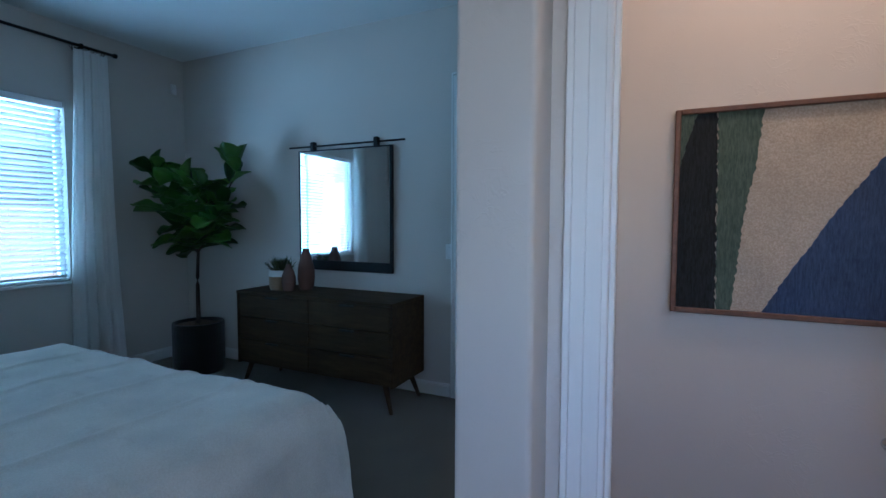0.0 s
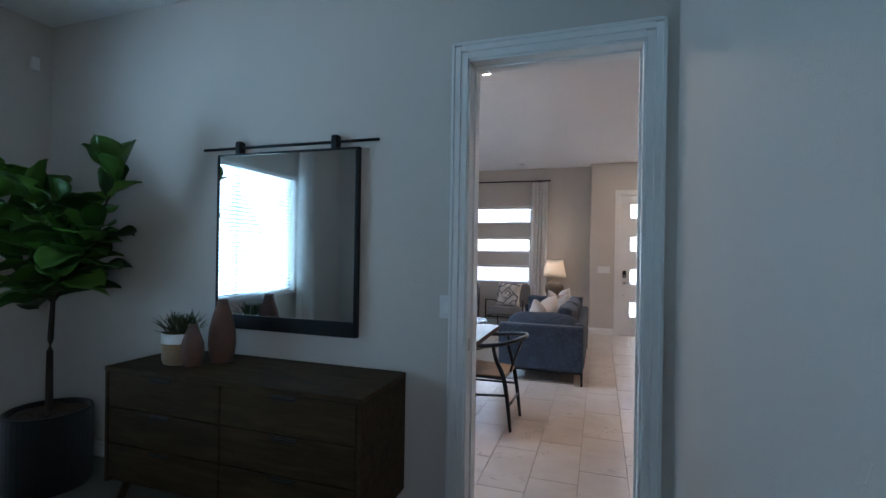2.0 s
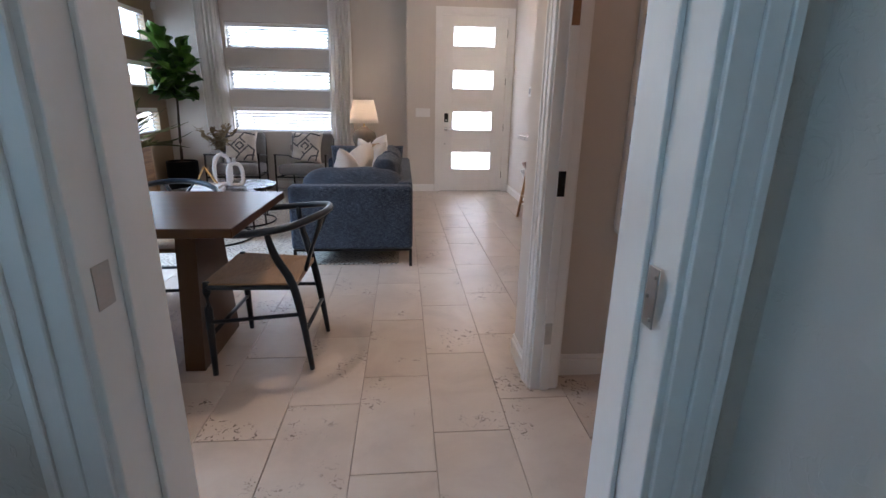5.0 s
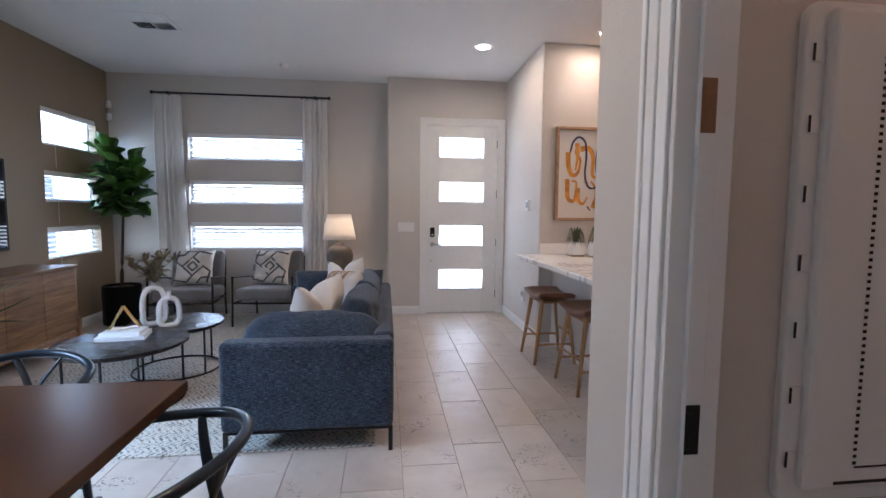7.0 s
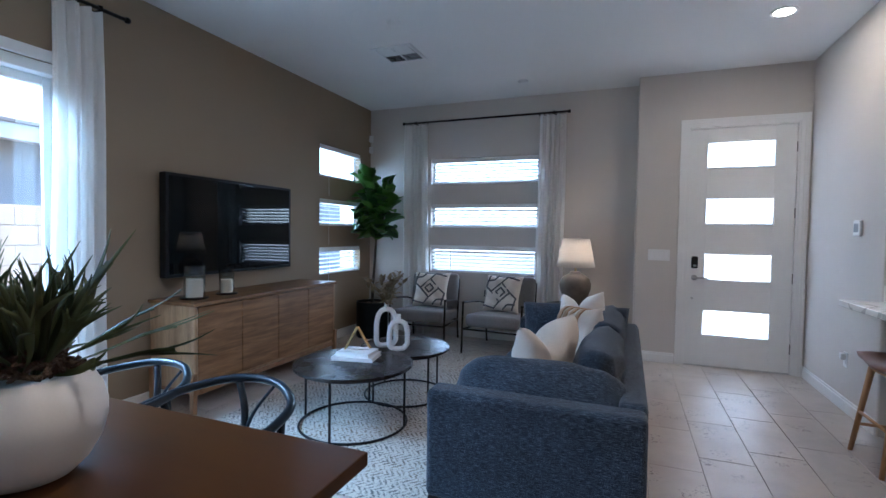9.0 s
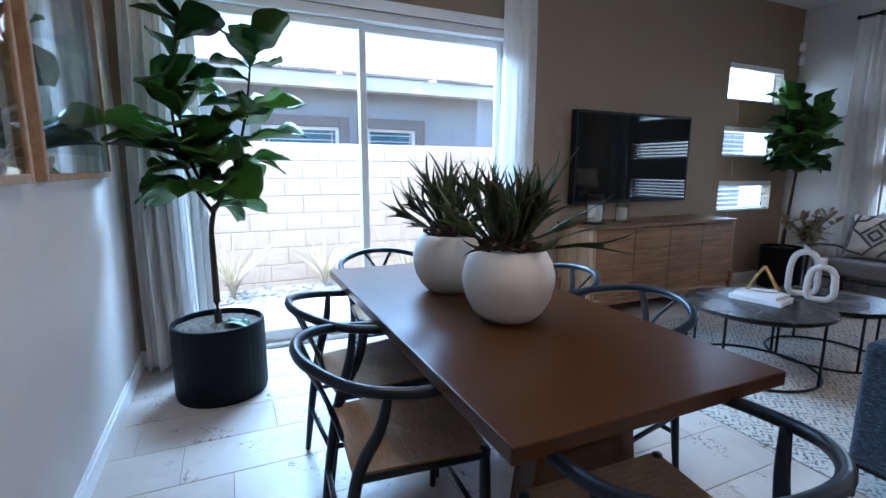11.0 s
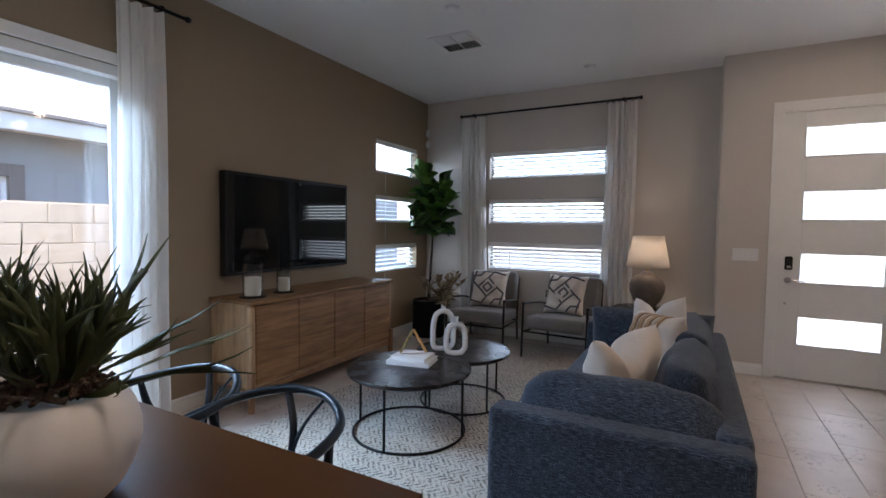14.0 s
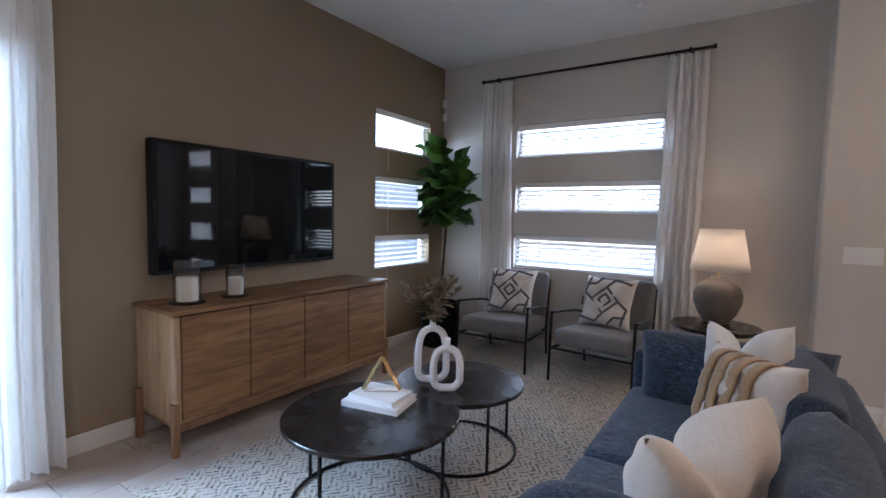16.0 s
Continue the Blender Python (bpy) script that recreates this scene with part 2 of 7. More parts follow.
def rug_material(name):
    """Cream flat-weave with broken rows of small grey-blue and brown zigzags."""
    m, nt, p = shader(name)
    mp = coords(nt)
    a = nd(nt, "ShaderNodeTexNoise", Scale=2.2, Detail=3.0)
    b = nd(nt, "ShaderNodeTexNoise", Scale=130.0, Detail=2.0)
    c = nd(nt, "ShaderNodeTexNoise", Scale=34.0, Detail=3.0, Roughness=0.7)
    for n in (a, b, c):
        nt.links.new(mp.outputs[0], n.inputs["Vector"])
    marks = []
    for turn, size in ((40, 11.0), (-40, 11.0)):
        d = coords(nt, (1, 1, 1), (0, 0, radians(turn)))
        w = nt.nodes.new("ShaderNodeTexWave")
        w.wave_type, w.bands_direction = "BANDS", "X"
        w.inputs["Scale"].default_value, w.inputs["Distortion"].default_value = size, 3.5
        w.inputs["Detail Scale"].default_value = 6.0
        nt.links.new(d.outputs[0], w.inputs["Vector"])
        marks.append(ramp(nt, w.outputs["Fac"], [(0.55, (0, 0, 0)), (0.72, (1, 1, 1))]))
    rows = nt.nodes.new("ShaderNodeTexWave")
    rows.wave_type, rows.bands_direction = "BANDS", "Y"
    rows.inputs["Scale"].default_value, rows.inputs["Distortion"].default_value = 2.6, 1.6
    nt.links.new(mp.outputs[0], rows.inputs["Vector"])
    pick = ramp(nt, rows.outputs["Fac"], [(0.42, (0, 0, 0)), (0.58, (1, 1, 1))])
    zig = mixed(nt, marks[0].outputs[0], marks[1].outputs[0], pick.outputs[0])
    varied = ramp(nt, c.outputs["Fac"], [(0.40, (0, 0, 0)), (0.56, (1, 1, 1))])
    mark = mixed(nt, zig, varied.outputs[0], 1.0, "MULTIPLY")
    hue = ramp(nt, a.outputs["Fac"], [(0.35, (0.12, 0.135, 0.15)), (0.62, (0.22, 0.165, 0.115))])
    col = mixed(nt, (0.60, 0.56, 0.49), hue.outputs[0], mark)
    sp = ramp(nt, b.outputs["Fac"], [(0.3, (0.72,) * 3), (0.62, (1, 1, 1))])
    nt.links.new(mixed(nt, col, sp.outputs[0], 1.0, "MULTIPLY"), p.inputs["Base Color"])
    p.inputs["Roughness"].default_value = 0.95
    bumped(nt, p, b.outputs["Fac"], 0.6, 0.006)
    return m


def marble_material(name):
    m, nt, p = shader(name)
    mp = coords(nt)
    n1 = nd(nt, "ShaderNodeTexNoise", Scale=1.3, Detail=5.0, Distortion=1.2)
    nt.links.new(mp.outputs[0], n1.inputs["Vector"])
    v = ramp(nt, n1.outputs["Fac"], [(0.485, (0.80, 0.77, 0.73)), (0.5, (0.46, 0.43, 0.41)), (0.515, (0.80, 0.77, 0.73))])
    nt.links.new(v.outputs[0], p.inputs["Base Color"])
    p.inputs["Roughness"].default_value = 0.12
    return m


def trowelled(name, c):
    """Flat paint over skip-trowel plaster: smooth patches edged by low worm-like ridges."""
    m, nt, p = shader(name)
    mp = coords(nt)
    big = nd(nt, "ShaderNodeTexNoise", Scale=0.9, Detail=3.0)
    worm = nd(nt, "ShaderNodeTexNoise", Scale=13.0, Detail=3.0, Distortion=1.6)
    patch = nd(nt, "ShaderNodeTexNoise", Scale=5.0, Detail=2.0)
    fine = nd(nt, "ShaderNodeTexNoise", Scale=150.0, Detail=2.0)
    for n in (big, worm, patch, fine):
        nt.links.new(mp.outputs[0], n.inputs["Vector"])
    r1 = ramp(nt, big.outputs["Fac"], [(0.3, shade(c, 0.965)), (0.7, shade(c, 1.03))])
    nt.links.new(r1.outputs[0], p.inputs["Base Color"])
    ridge = ramp(nt, worm.outputs["Fac"], [(0.46, (0, 0, 0)), (0.50, (1, 1, 1)), (0.52, (0.15,) * 3), (0.60, (0, 0, 0))])
    where = ramp(nt, patch.outputs["Fac"], [(0.45, (0, 0, 0)), (0.6, (1, 1, 1))])
    h = mixed(nt, ridge.outputs[0], where.outputs[0], 1.0, "MULTIPLY")
    h = mixed(nt, h, fine.outputs["Color"], 0.12)
    p.inputs["Roughness"].default_value = 0.68
    p.inputs["Specular IOR Level"].default_value = 0.3
    bumped(nt, p, h, 0.3, 0.0035)
    return m


def slub_weave(name, dark, mid, light):
    """Two crossing sets of uneven yarns, dark ground with pale slubs."""
    m, nt, p = shader(name)
    ns = []
    for sc in ((30, 430, 430), (430, 430, 40)):
        mp = coords(nt, sc)
        n = nd(nt, "ShaderNodeTexNoise", Scale=1.0, Detail=3.0, Roughness=0.7)
        nt.links.new(mp.outputs[0], n.inputs["Vector"])
        ns.append(n)
    both = mixed(nt, ns[0].outputs["Fac"], ns[1].outputs["Fac"], 0.35)
    r1 = ramp(nt, both, [(0.43, dark), (0.485, mid), (0.52, mid), (0.575, light)])
    mp2 = coords(nt)
    n2 = nd(nt, "ShaderNodeTexNoise", Scale=5.0, Detail=3.0)
    nt.links.new(mp2.outputs[0], n2.inputs["Vector"])
    r2 = ramp(nt, n2.outputs["Fac"], [(0.3, (0.75,) * 3), (0.7, (1.15,) * 3)])
    nt.links.new(mixed(nt, r1.outputs[0], r2.outputs[0], 1.0, "MULTIPLY"), p.inputs["Base Color"])
    p.inputs["Roughness"].default_value = 0.92
    p.inputs["Sheen Weight"].default_value = 0.15
    p.inputs["Specular IOR Level"].default_value = 0.2
    bumped(nt, p, both, 0.6, 0.003)
    return m


def leaf_material(name, dark, light, rough=0.32):
    m, nt, p = shader(name)
    mp = coords(nt, (1, 1, 1))
    n1 = nd(nt, "ShaderNodeTexNoise", Scale=9.0, Detail=3.0)
    nt.links.new(mp.outputs[0], n1.inputs["Vector"])
    oi = nt.nodes.new("ShaderNodeObjectInfo")
    r1 = ramp(nt, oi.outputs["Random"], [(0.0, dark), (1.0, light)])
    r2 = ramp(nt, n1.outputs["Fac"], [(0.3, (0.75,) * 3), (0.7, (1.1, 1.1, 1.0))])
    col = mixed(nt, r1.outputs[0], r2.outputs[0], 1.0, "MULTIPLY")
    nt.links.new(col, p.inputs["Base Color"])
    p.inputs["Roughness"].default_value = rough
    tl = nt.nodes.new("ShaderNodeBsdfTranslucent")
    nt.links.new(col, tl.inputs[0])
    mx = nt.nodes.new("ShaderNodeMixShader")
    mx.inputs[0].default_value = 0.42
    nt.links.new(p.outputs[0], mx.inputs[1])
    nt.links.new(tl.outputs[0], mx.inputs[2])
    nt.links.new(mx.outputs[0], nt.nodes["Material Output"].inputs[0])
    bumped(nt, p, n1.outputs["Fac"], 0.2, 0.004)
    return m


M_WALL = trowelled("wall_paint_greige", (0.60, 0.555, 0.505))
M_ACCENT = trowelled("wall_paint_taupe", (0.285, 0.220, 0.147))
M_CEIL = plain("ceiling_paint", (0.78, 0.77, 0.75), 0.85, var=0.02, scale=1.0, fine=110, bump=0.22, dist=0.004, spec=0.2)
M_TRIM = plain("trim_paint_white", (0.80, 0.79, 0.77), 0.38, var=0.02, scale=4, fine=40, bump=0.02)
M_WHITE = plain("white_enamel", (0.78, 0.775, 0.765), 0.35, var=0.02, scale=5, fine=90, bump=0.02)
M_PLASTIC = plain("white_plastic", (0.76, 0.755, 0.74), 0.42, var=0.015, scale=6, fine=120, bump=0.01)
M_TILE = tile_material("porcelain_tile")
M_GROUT = plain("grout", (0.30, 0.26, 0.22), 0.9, var=0.15, fine=200, bump=0.3)
M_CARPET = fabric("carpet_pile", (0.060, 0.048, 0.030), (0.14, 0.115, 0.075), (130, 130, 130), 0.98, 0.8)
M_BLACK = plain("black_metal", (0.016, 0.016, 0.017), 0.42, metal=0.6, var=0.15, scale=8, fine=150, bump=0.04)
M_BLACKWOOD = plain("black_stained_wood", (0.007, 0.014, 0.024), 0.33, spec=0.34, var=0.25, scale=9, fine=90, bump=0.05)
M_STEEL = plain("brushed_steel", (0.52, 0.51, 0.50), 0.32, metal=1.0, var=0.08, scale=6, fine=200, bump=0.04)
M_NICKEL = plain("dark_nickel", (0.20, 0.19, 0.18), 0.4, metal=0.9, var=0.1, bump=0.04)
M_TVCASE = plain("black_plastic", (0.006, 0.006, 0.007), 0.5, var=0.1, bump=0.02, spec=0.2)
M_CHROME = plain("chrome", (0.75, 0.75, 0.76), 0.10, metal=1.0, var=0.03, bump=0.0)
# Brown that stands for the reflection on the pantry's nickel hinges.
M_HINGEGLINT = plain("hinge_reflection_brown", (0.33, 0.20, 0.13), 0.4, metal=0.9, var=0.15, bump=0.05)
M_TABLE = wood("walnut_tabletop", (0.056, 0.023, 0.007), (0.068, 0.029, 0.0085), 0.28, (0.7, 5, 5), 0.0, 0.05, spec=0.24, deep=0.99)
M_OAK = wood("natural_oak", (0.15, 0.070, 0.024), (0.36, 0.195, 0.080), 0.45, (6, 1.4, 16), 0.08, 0.2)
M_OAKLIGHT = wood("pale_oak", (0.34, 0.21, 0.105), (0.50, 0.34, 0.19), 0.45, (10, 10, 1.2), 0.06, 0.05)
M_OAKLEG = wood("oak_leg", (0.20, 0.105, 0.045), (0.34, 0.19, 0.09), 0.45, (12, 12, 1.5), 0.06, 0.1)
M_DRESSER = wood("weathered_acacia", (0.024, 0.013, 0.004), (0.072, 0.041, 0.014), 0.58, (1.5, 12, 12), 0.12, 0.25, spec=0.25)
M_STOOLWOOD = wood("beech_leg", (0.34, 0.175, 0.065), (0.50, 0.28, 0.12), 0.45, (14, 14, 1.6), 0.05, 0.1)
M_FRAMEWOOD = wood("frame_oak", (0.32, 0.19, 0.095), (0.45, 0.29, 0.16), 0.45, (8, 8, 8), 0.06, 0.1)
M_WALNUTFRAME = wood("frame_walnut", (0.09, 0.038, 0.02), (0.17, 0.08, 0.042), 0.45, (9, 9, 9), 0.06, 0.1)
M_LEATHER = plain("saddle_leather", (0.175, 0.066, 0.026), 0.36, var=0.22, scale=6, fine=120, bump=0.18, dist=0.002)
M_SOFA = slub_weave("slate_chenille", (0.011, 0.017, 0.028), (0.028, 0.043, 0.070), (0.125, 0.155, 0.20))
M_GREYFAB = fabric("grey_upholstery", (0.15, 0.145, 0.145), (0.27, 0.265, 0.26), (180, 180, 180), 0.92, 0.4)
M_LINEN = fabric("ivory_linen", (0.66, 0.60, 0.53), (0.78, 0.72, 0.65), (220, 220, 220), 0.95, 0.35)
M_WHITELINEN = fabric("white_linen", (0.70, 0.68, 0.65), (0.80, 0.78, 0.75), (220, 220, 220), 0.95, 0.3)
M_TANFAB = fabric("camel_fringe", (0.33, 0.19, 0.085), (0.50, 0.33, 0.18), (40, 260, 260), 0.95, 0.6)
M_QUILT = fabric("quilted_cotton", (0.74, 0.69, 0.60), (0.84, 0.80, 0.72), (160, 160, 160), 0.95, 0.3)
M_SHEET = fabric("white_cotton", (0.74, 0.74, 0.74), (0.82, 0.82, 0.82), (200, 200, 200), 0.95, 0.2)
M_SEAT = fabric("paper_cord", (0.185, 0.110, 0.052), (0.34, 0.220, 0.115), (20, 240, 240), 0.85, 0.7)
M_CURTAIN = translucent("sheer_linen_curtain", (0.90, 0.885, 0.86), 0.32)
M_BLIND = translucent("vinyl_slat", (0.74, 0.74, 0.73), 0.03, 0.45, (8, 8, 8), 0.02)
M_SHADE = translucent("lamp_shade_linen", (0.84, 0.78, 0.70), 0.5)
M_GLASS = glass_sheet("window_glass")
M_FROST = translucent("frosted_glass", (0.90, 0.91, 0.92), 0.75, 0.3, (60, 60, 60), 0.05)
M_CLEAR = glass_sheet("clear_glass", (0.93, 0.95, 0.95), 0.02, 3.2)
M_SCREEN, _nt, _p = shader("tv_screen")
_p.inputs["Base Color"].default_value = (0.003, 0.0045, 0.006, 1)
_p.inputs["Roughness"].default_value = 0.03
_p.inputs["Specular IOR Level"].default_value = 0.3
M_MIRROR = plain("mirror_silver", (0.90, 0.91, 0.91), 0.01, metal=1.0, var=0.0, bump=0.0)
M_CERAMIC = plain("white_stoneware", (0.72, 0.71, 0.69), 0.62, var=0.03, scale=9, fine=160, bump=0.10, dist=0.002)
M_MATTE = plain("white_plaster", (0.78, 0.77, 0.76), 0.7, var=0.03, fine=200, bump=0.15)
M_GREYCER = plain("grey_brown_stoneware", (0.16, 0.125, 0.095), 0.7, var=0.22, scale=12, fine=150, bump=0.35, dist=0.004)
M_TERRA = plain("pinkish_clay", (0.13, 0.060, 0.042), 0.6, var=0.2, scale=8, fine=120, bump=0.2)
M_JUTE = fabric("jute_basket", (0.24, 0.15, 0.08), (0.42, 0.28, 0.16), (60, 60, 400), 0.95, 0.9)
M_BASKET = fabric("black_woven_basket", (0.006, 0.006, 0.006), (0.022, 0.021, 0.02), (80, 80, 330), 0.8, 0.9)
M_POT = plain("black_resin_planter", (0.007, 0.009, 0.011), 0.5, var=0.15, bump=0.06, spec=0.1)
M_SOIL = plain("bark_mulch", (0.10, 0.065, 0.042), 0.95, var=0.5, scale=40, fine=160, bump=0.9, dist=0.02)
M_MOSS = plain("grey_gravel_mulch", (0.15, 0.125, 0.10), 0.95, var=0.5, scale=45, fine=170, bump=0.9, dist=0.02)
M_BARK = plain("dark_bark", (0.045, 0.028, 0.019), 0.85, var=0.3, scale=15, fine=90, bump=0.6, dist=0.006)
M_FIG = leaf_material("fiddle_leaf", (0.018, 0.066, 0.010), (0.150, 0.320, 0.055))
M_AGAVE = leaf_material("dusty_blade", (0.035, 0.052, 0.018), (0.150, 0.180, 0.085), 0.45)
M_DRIED = leaf_material("dried_sprig", (0.24, 0.17, 0.10), (0.42, 0.33, 0.21), 0.8)
M_RUG = rug_material("flatweave_rug")
M_MARBLE = marble_material("white_quartz")
M_BRASS = plain("brushed_brass", (0.62, 0.46, 0.22), 0.28, metal=1.0, var=0.06, bump=0.03)
M_COFFEE = plain("blackened_wood", (0.016, 0.011, 0.009), 0.26, spec=0.3, var=0.12, scale=7, fine=90, bump=0.06)
M_PAPER = plain("white_paper", (0.80, 0.80, 0.80), 0.7, var=0.01, fine=200, bump=0.03)
M_INK = plain("grey_ink", (0.10, 0.10, 0.11), 0.8, var=0.05, bump=0.0)
M_CANDLE = plain("ivory_wax", (0.78, 0.73, 0.64), 0.5, var=0.03, bump=0.05)
M_BLOCK = plain("tan_masonry_block", (0.42, 0.325, 0.245), 0.9, var=0.08, scale=4, fine=120, bump=0.5, dist=0.006, each=0.04)
M_MORTAR = plain("mortar", (0.39, 0.30, 0.225), 0.95, var=0.1, fine=150, bump=0.4)
M_CONCRETE = plain("broom_concrete", (0.50, 0.475, 0.44), 0.9, var=0.1, scale=1.5, fine=90, bump=0.3)
M_GRAVEL = plain("grey_gravel", (0.26, 0.24, 0.22), 0.95, var=0.5, scale=30, fine=90, bump=1.0, dist=0.03)
M_GROUND = plain("desert_ground", (0.30, 0.25, 0.20), 0.95, var=0.2, scale=0.4, fine=30, bump=0.5)
M_STUCCO = plain("grey_stucco", (0.29, 0.285, 0.275), 0.92, var=0.05, scale=1.5, fine=60, bump=0.5, dist=0.006)
M_STUCCODARK = plain("taupe_stucco_trim", (0.17, 0.145, 0.125), 0.92, var=0.06, fine=60, bump=0.4)
M_FASCIA = plain("fascia_paint", (0.60, 0.56, 0.50), 0.6, var=0.05, bump=0.05)
M_ROOF = plain("clay_roof_tile", (0.42, 0.36, 0.31), 0.85, var=0.2, scale=3, fine=40, bump=0.4, each=0.3)
M_STRAW = leaf_material("straw_grass", (0.58, 0.50, 0.36), (0.78, 0.71, 0.56), 0.8)
M_CAB = plain("cabinet_white", (0.66, 0.63, 0.59), 0.45, var=0.02, bump=0.02)
M_ARTPAPER = plain("art_paper", (0.72, 0.68, 0.64), 0.7, var=0.03, fine=180, bump=0.08)
M_OCHRE = plain("ochre_paint", (0.60, 0.26, 0.030), 0.55, var=0.35, scale=14, fine=90, bump=0.1)
M_NAVY = plain("navy_paint", (0.035, 0.037, 0.085), 0.55, var=0.2, scale=14, bump=0.1)
M_ARTDARK = plain("slate_print", (0.030, 0.045, 0.055), 0.7, var=0.12, scale=8, bump=0.05)
M_ARTBEIGE = plain("beige_print", (0.50, 0.45, 0.39), 0.7, var=0.06, scale=8, bump=0.05)
M_WEAVECREAM = fabric("woven_cream", (0.40, 0.34, 0.27), (0.58, 0.51, 0.43), (150, 150, 150), 0.95, 0.7)
M_WEAVEGREEN = fabric("woven_green", (0.055, 0.085, 0.07), (0.12, 0.16, 0.13), (200, 60, 30), 0.95, 0.6)
M_WEAVEBLACK = fabric("woven_black", (0.008, 0.011, 0.014), (0.025, 0.03, 0.035), (200, 60, 30), 0.95, 0.6)
M_WEAVEBLUE = fabric("woven_blue", (0.028, 0.05, 0.115), (0.065, 0.10, 0.19), (200, 60, 30), 0.95, 0.6)
M_CANLIGHT = glowing("downlight_lens", (1.0, 0.82, 0.62), 14.0)
# Black put in for the shade in gaps, slots and holes; also mirror backing.
M_DARKGAP = plain("gap_shade_black", (0.02, 0.02, 0.02), 0.9, var=0.1, bump=0.0)
M_TEAL = plain("tinted_window", (0.045, 0.13, 0.165), 0.15, var=0.1, bump=0.0)
M_LCD = plain("grey_display", (0.20, 0.22, 0.24), 0.3, var=0.05, bump=0.0)

# ---- mesh helpers ----


def part(name, bm, material, parent, label="", smooth=False):
    """Link a bmesh as one mesh object under a thing or a part."""
    bmesh.ops.recalc_face_normals(bm, faces=bm.faces)
    me = bpy.data.meshes.new(name)
    bm.to_mesh(me)
    bm.free()
    me.materials.append(material)
    if smooth:
        for f in me.polygons:
            f.use_smooth = True
    return shared(name, me, parent, label)


def shared(name, me, parent=None, label="", m=None):
    ob = new(name, me)
    if parent:
        ob.parent = parent
    if m is not None:
        ob.matrix_basis = m
    if label:
        ob["label"] = label
    return ob


def mesh_of(name, bm, material, smooth=False):
    bmesh.ops.recalc_face_normals(bm, faces=bm.faces)
    me = bpy.data.meshes.new(name)
    bm.to_mesh(me)
    bm.free()
    me.materials.append(material)
    if smooth:
        for f in me.polygons:
            f.use_smooth = True
    return me


def thing(name, label, category, m=None, group="", kind=""):
    ob = new(name)
    ob.empty_display_size = 0.1
    if m is not None:
        ob.matrix_basis = m
    return tagged(ob, label, category, group, kind)


def box(bm, x0, y0, z0, x1, y1, z1, bev=0.0, seg=2):
    r = bmesh.ops.create_cube(bm, size=1)
    vs = r["verts"]
    for v in vs:
        v.co = Vector(((x0 + x1) / 2 + v.co.x * (x1 - x0), (y0 + y1) / 2 + v.co.y * (y1 - y0), (z0 + z1) / 2 + v.co.z * (z1 - z0)))
    if bev > 0:
        es = list({e for v in vs for e in v.link_edges})
        bmesh.ops.bevel(bm, geom=es, offset=min(bev, 0.48 * min(abs(x1 - x0), abs(y1 - y0), abs(z1 - z0))), segments=seg, affect="EDGES", profile=0.5)
    return bm


def boxed(x0, y0, z0, x1, y1, z1, bev=0.0, seg=2):
    return box(bmesh.new(), x0, y0, z0, x1, y1, z1, bev, seg)


def lathe(profile, seg=28, bm=None, x=0.0, y=0.0, cap=True):
    """Turn a profile of (radius, z) round the z axis."""
    bm = bm or bmesh.new()
    rings = []
    for r, z in profile:
        if r < 1e-5:
            rings.append([bm.verts.new((x, y, z))])
        else:
            rings.append([bm.verts.new((x + r * math.cos(2 * math.pi * i / seg), y + r * math.sin(2 * math.pi * i / seg), z)) for i in range(seg)])
    for a, b in zip(rings, rings[1:]):
        for i in range(seg):
            j = (i + 1) % seg
            if len(a) == 1 and len(b) > 1:
                bm.faces.new((a[0], b[i], b[j]))
            elif len(b) == 1 and len(a) > 1:
                bm.faces.new((a[i], b[0], a[j]))
            elif len(a) > 1:
                bm.faces.new((a[i], b[i], b[j], a[j]))
    for ring in (rings[0], rings[-1]):
        if cap and len(ring) > 1:
            bm.faces.new(ring)
    return bm


def tube(pts, radius, seg=8, bm=None, closed=False, flat=1.0):
    """A round rod swept along points; radius is one number or one a point; flat squashes it across."""
    bm = bm or bmesh.new()
    pts = [Vector(p) for p in pts]
    n = len(pts)
    rad = radius if isinstance(radius, (list, tuple)) else [radius] * n
    rings = []
    up = Vector((0, 0, 1))
    for i, p in enumerate(pts):
        a = pts[i - 1] if (i > 0 or closed) else p
        b = pts[(i + 1) % n] if (i < n - 1 or closed) else p
        d = (b - a).normalized()
        s = d.cross(up)
        if s.length < 0.05:
            s = d.cross(Vector((1, 0, 0)))
        s.normalize()
        u = s.cross(d).normalized()
        rings.append([bm.verts.new(p + (s * math.cos(2 * math.pi * k / seg) + u * flat * math.sin(2 * math.pi * k / seg)) * rad[i]) for k in range(seg)])
    pairs = list(zip(rings, rings[1:])) + ([(rings[-1], rings[0])] if closed else [])
    for a, b in pairs:
        for k in range(seg):
            j = (k + 1) % seg
            bm.faces.new((a[k], b[k], b[j], a[j]))
    if not closed:
        bm.faces.new(rings[0])
        bm.faces.new(rings[-1])
    return bm


def spline(pts, n=6):
    """Points along a smooth curve through pts."""
    p = [Vector(q) for q in pts]
    out = []
    for i in range(len(p) - 1):
        p0, p1, p2, p3 = p[max(i - 1, 0)], p[i], p[i + 1], p[min(i + 2, len(p) - 1)]
        for k in range(n):
            t = k / n
            out.append(0.5 * ((2 * p1) + (p2 - p0) * t + (2 * p0 - 5 * p1 + 4 * p2 - p3) * t * t + (3 * p1 - p0 - 3 * p2 + p3) * t ** 3))
    out.append(p[-1])
    return out


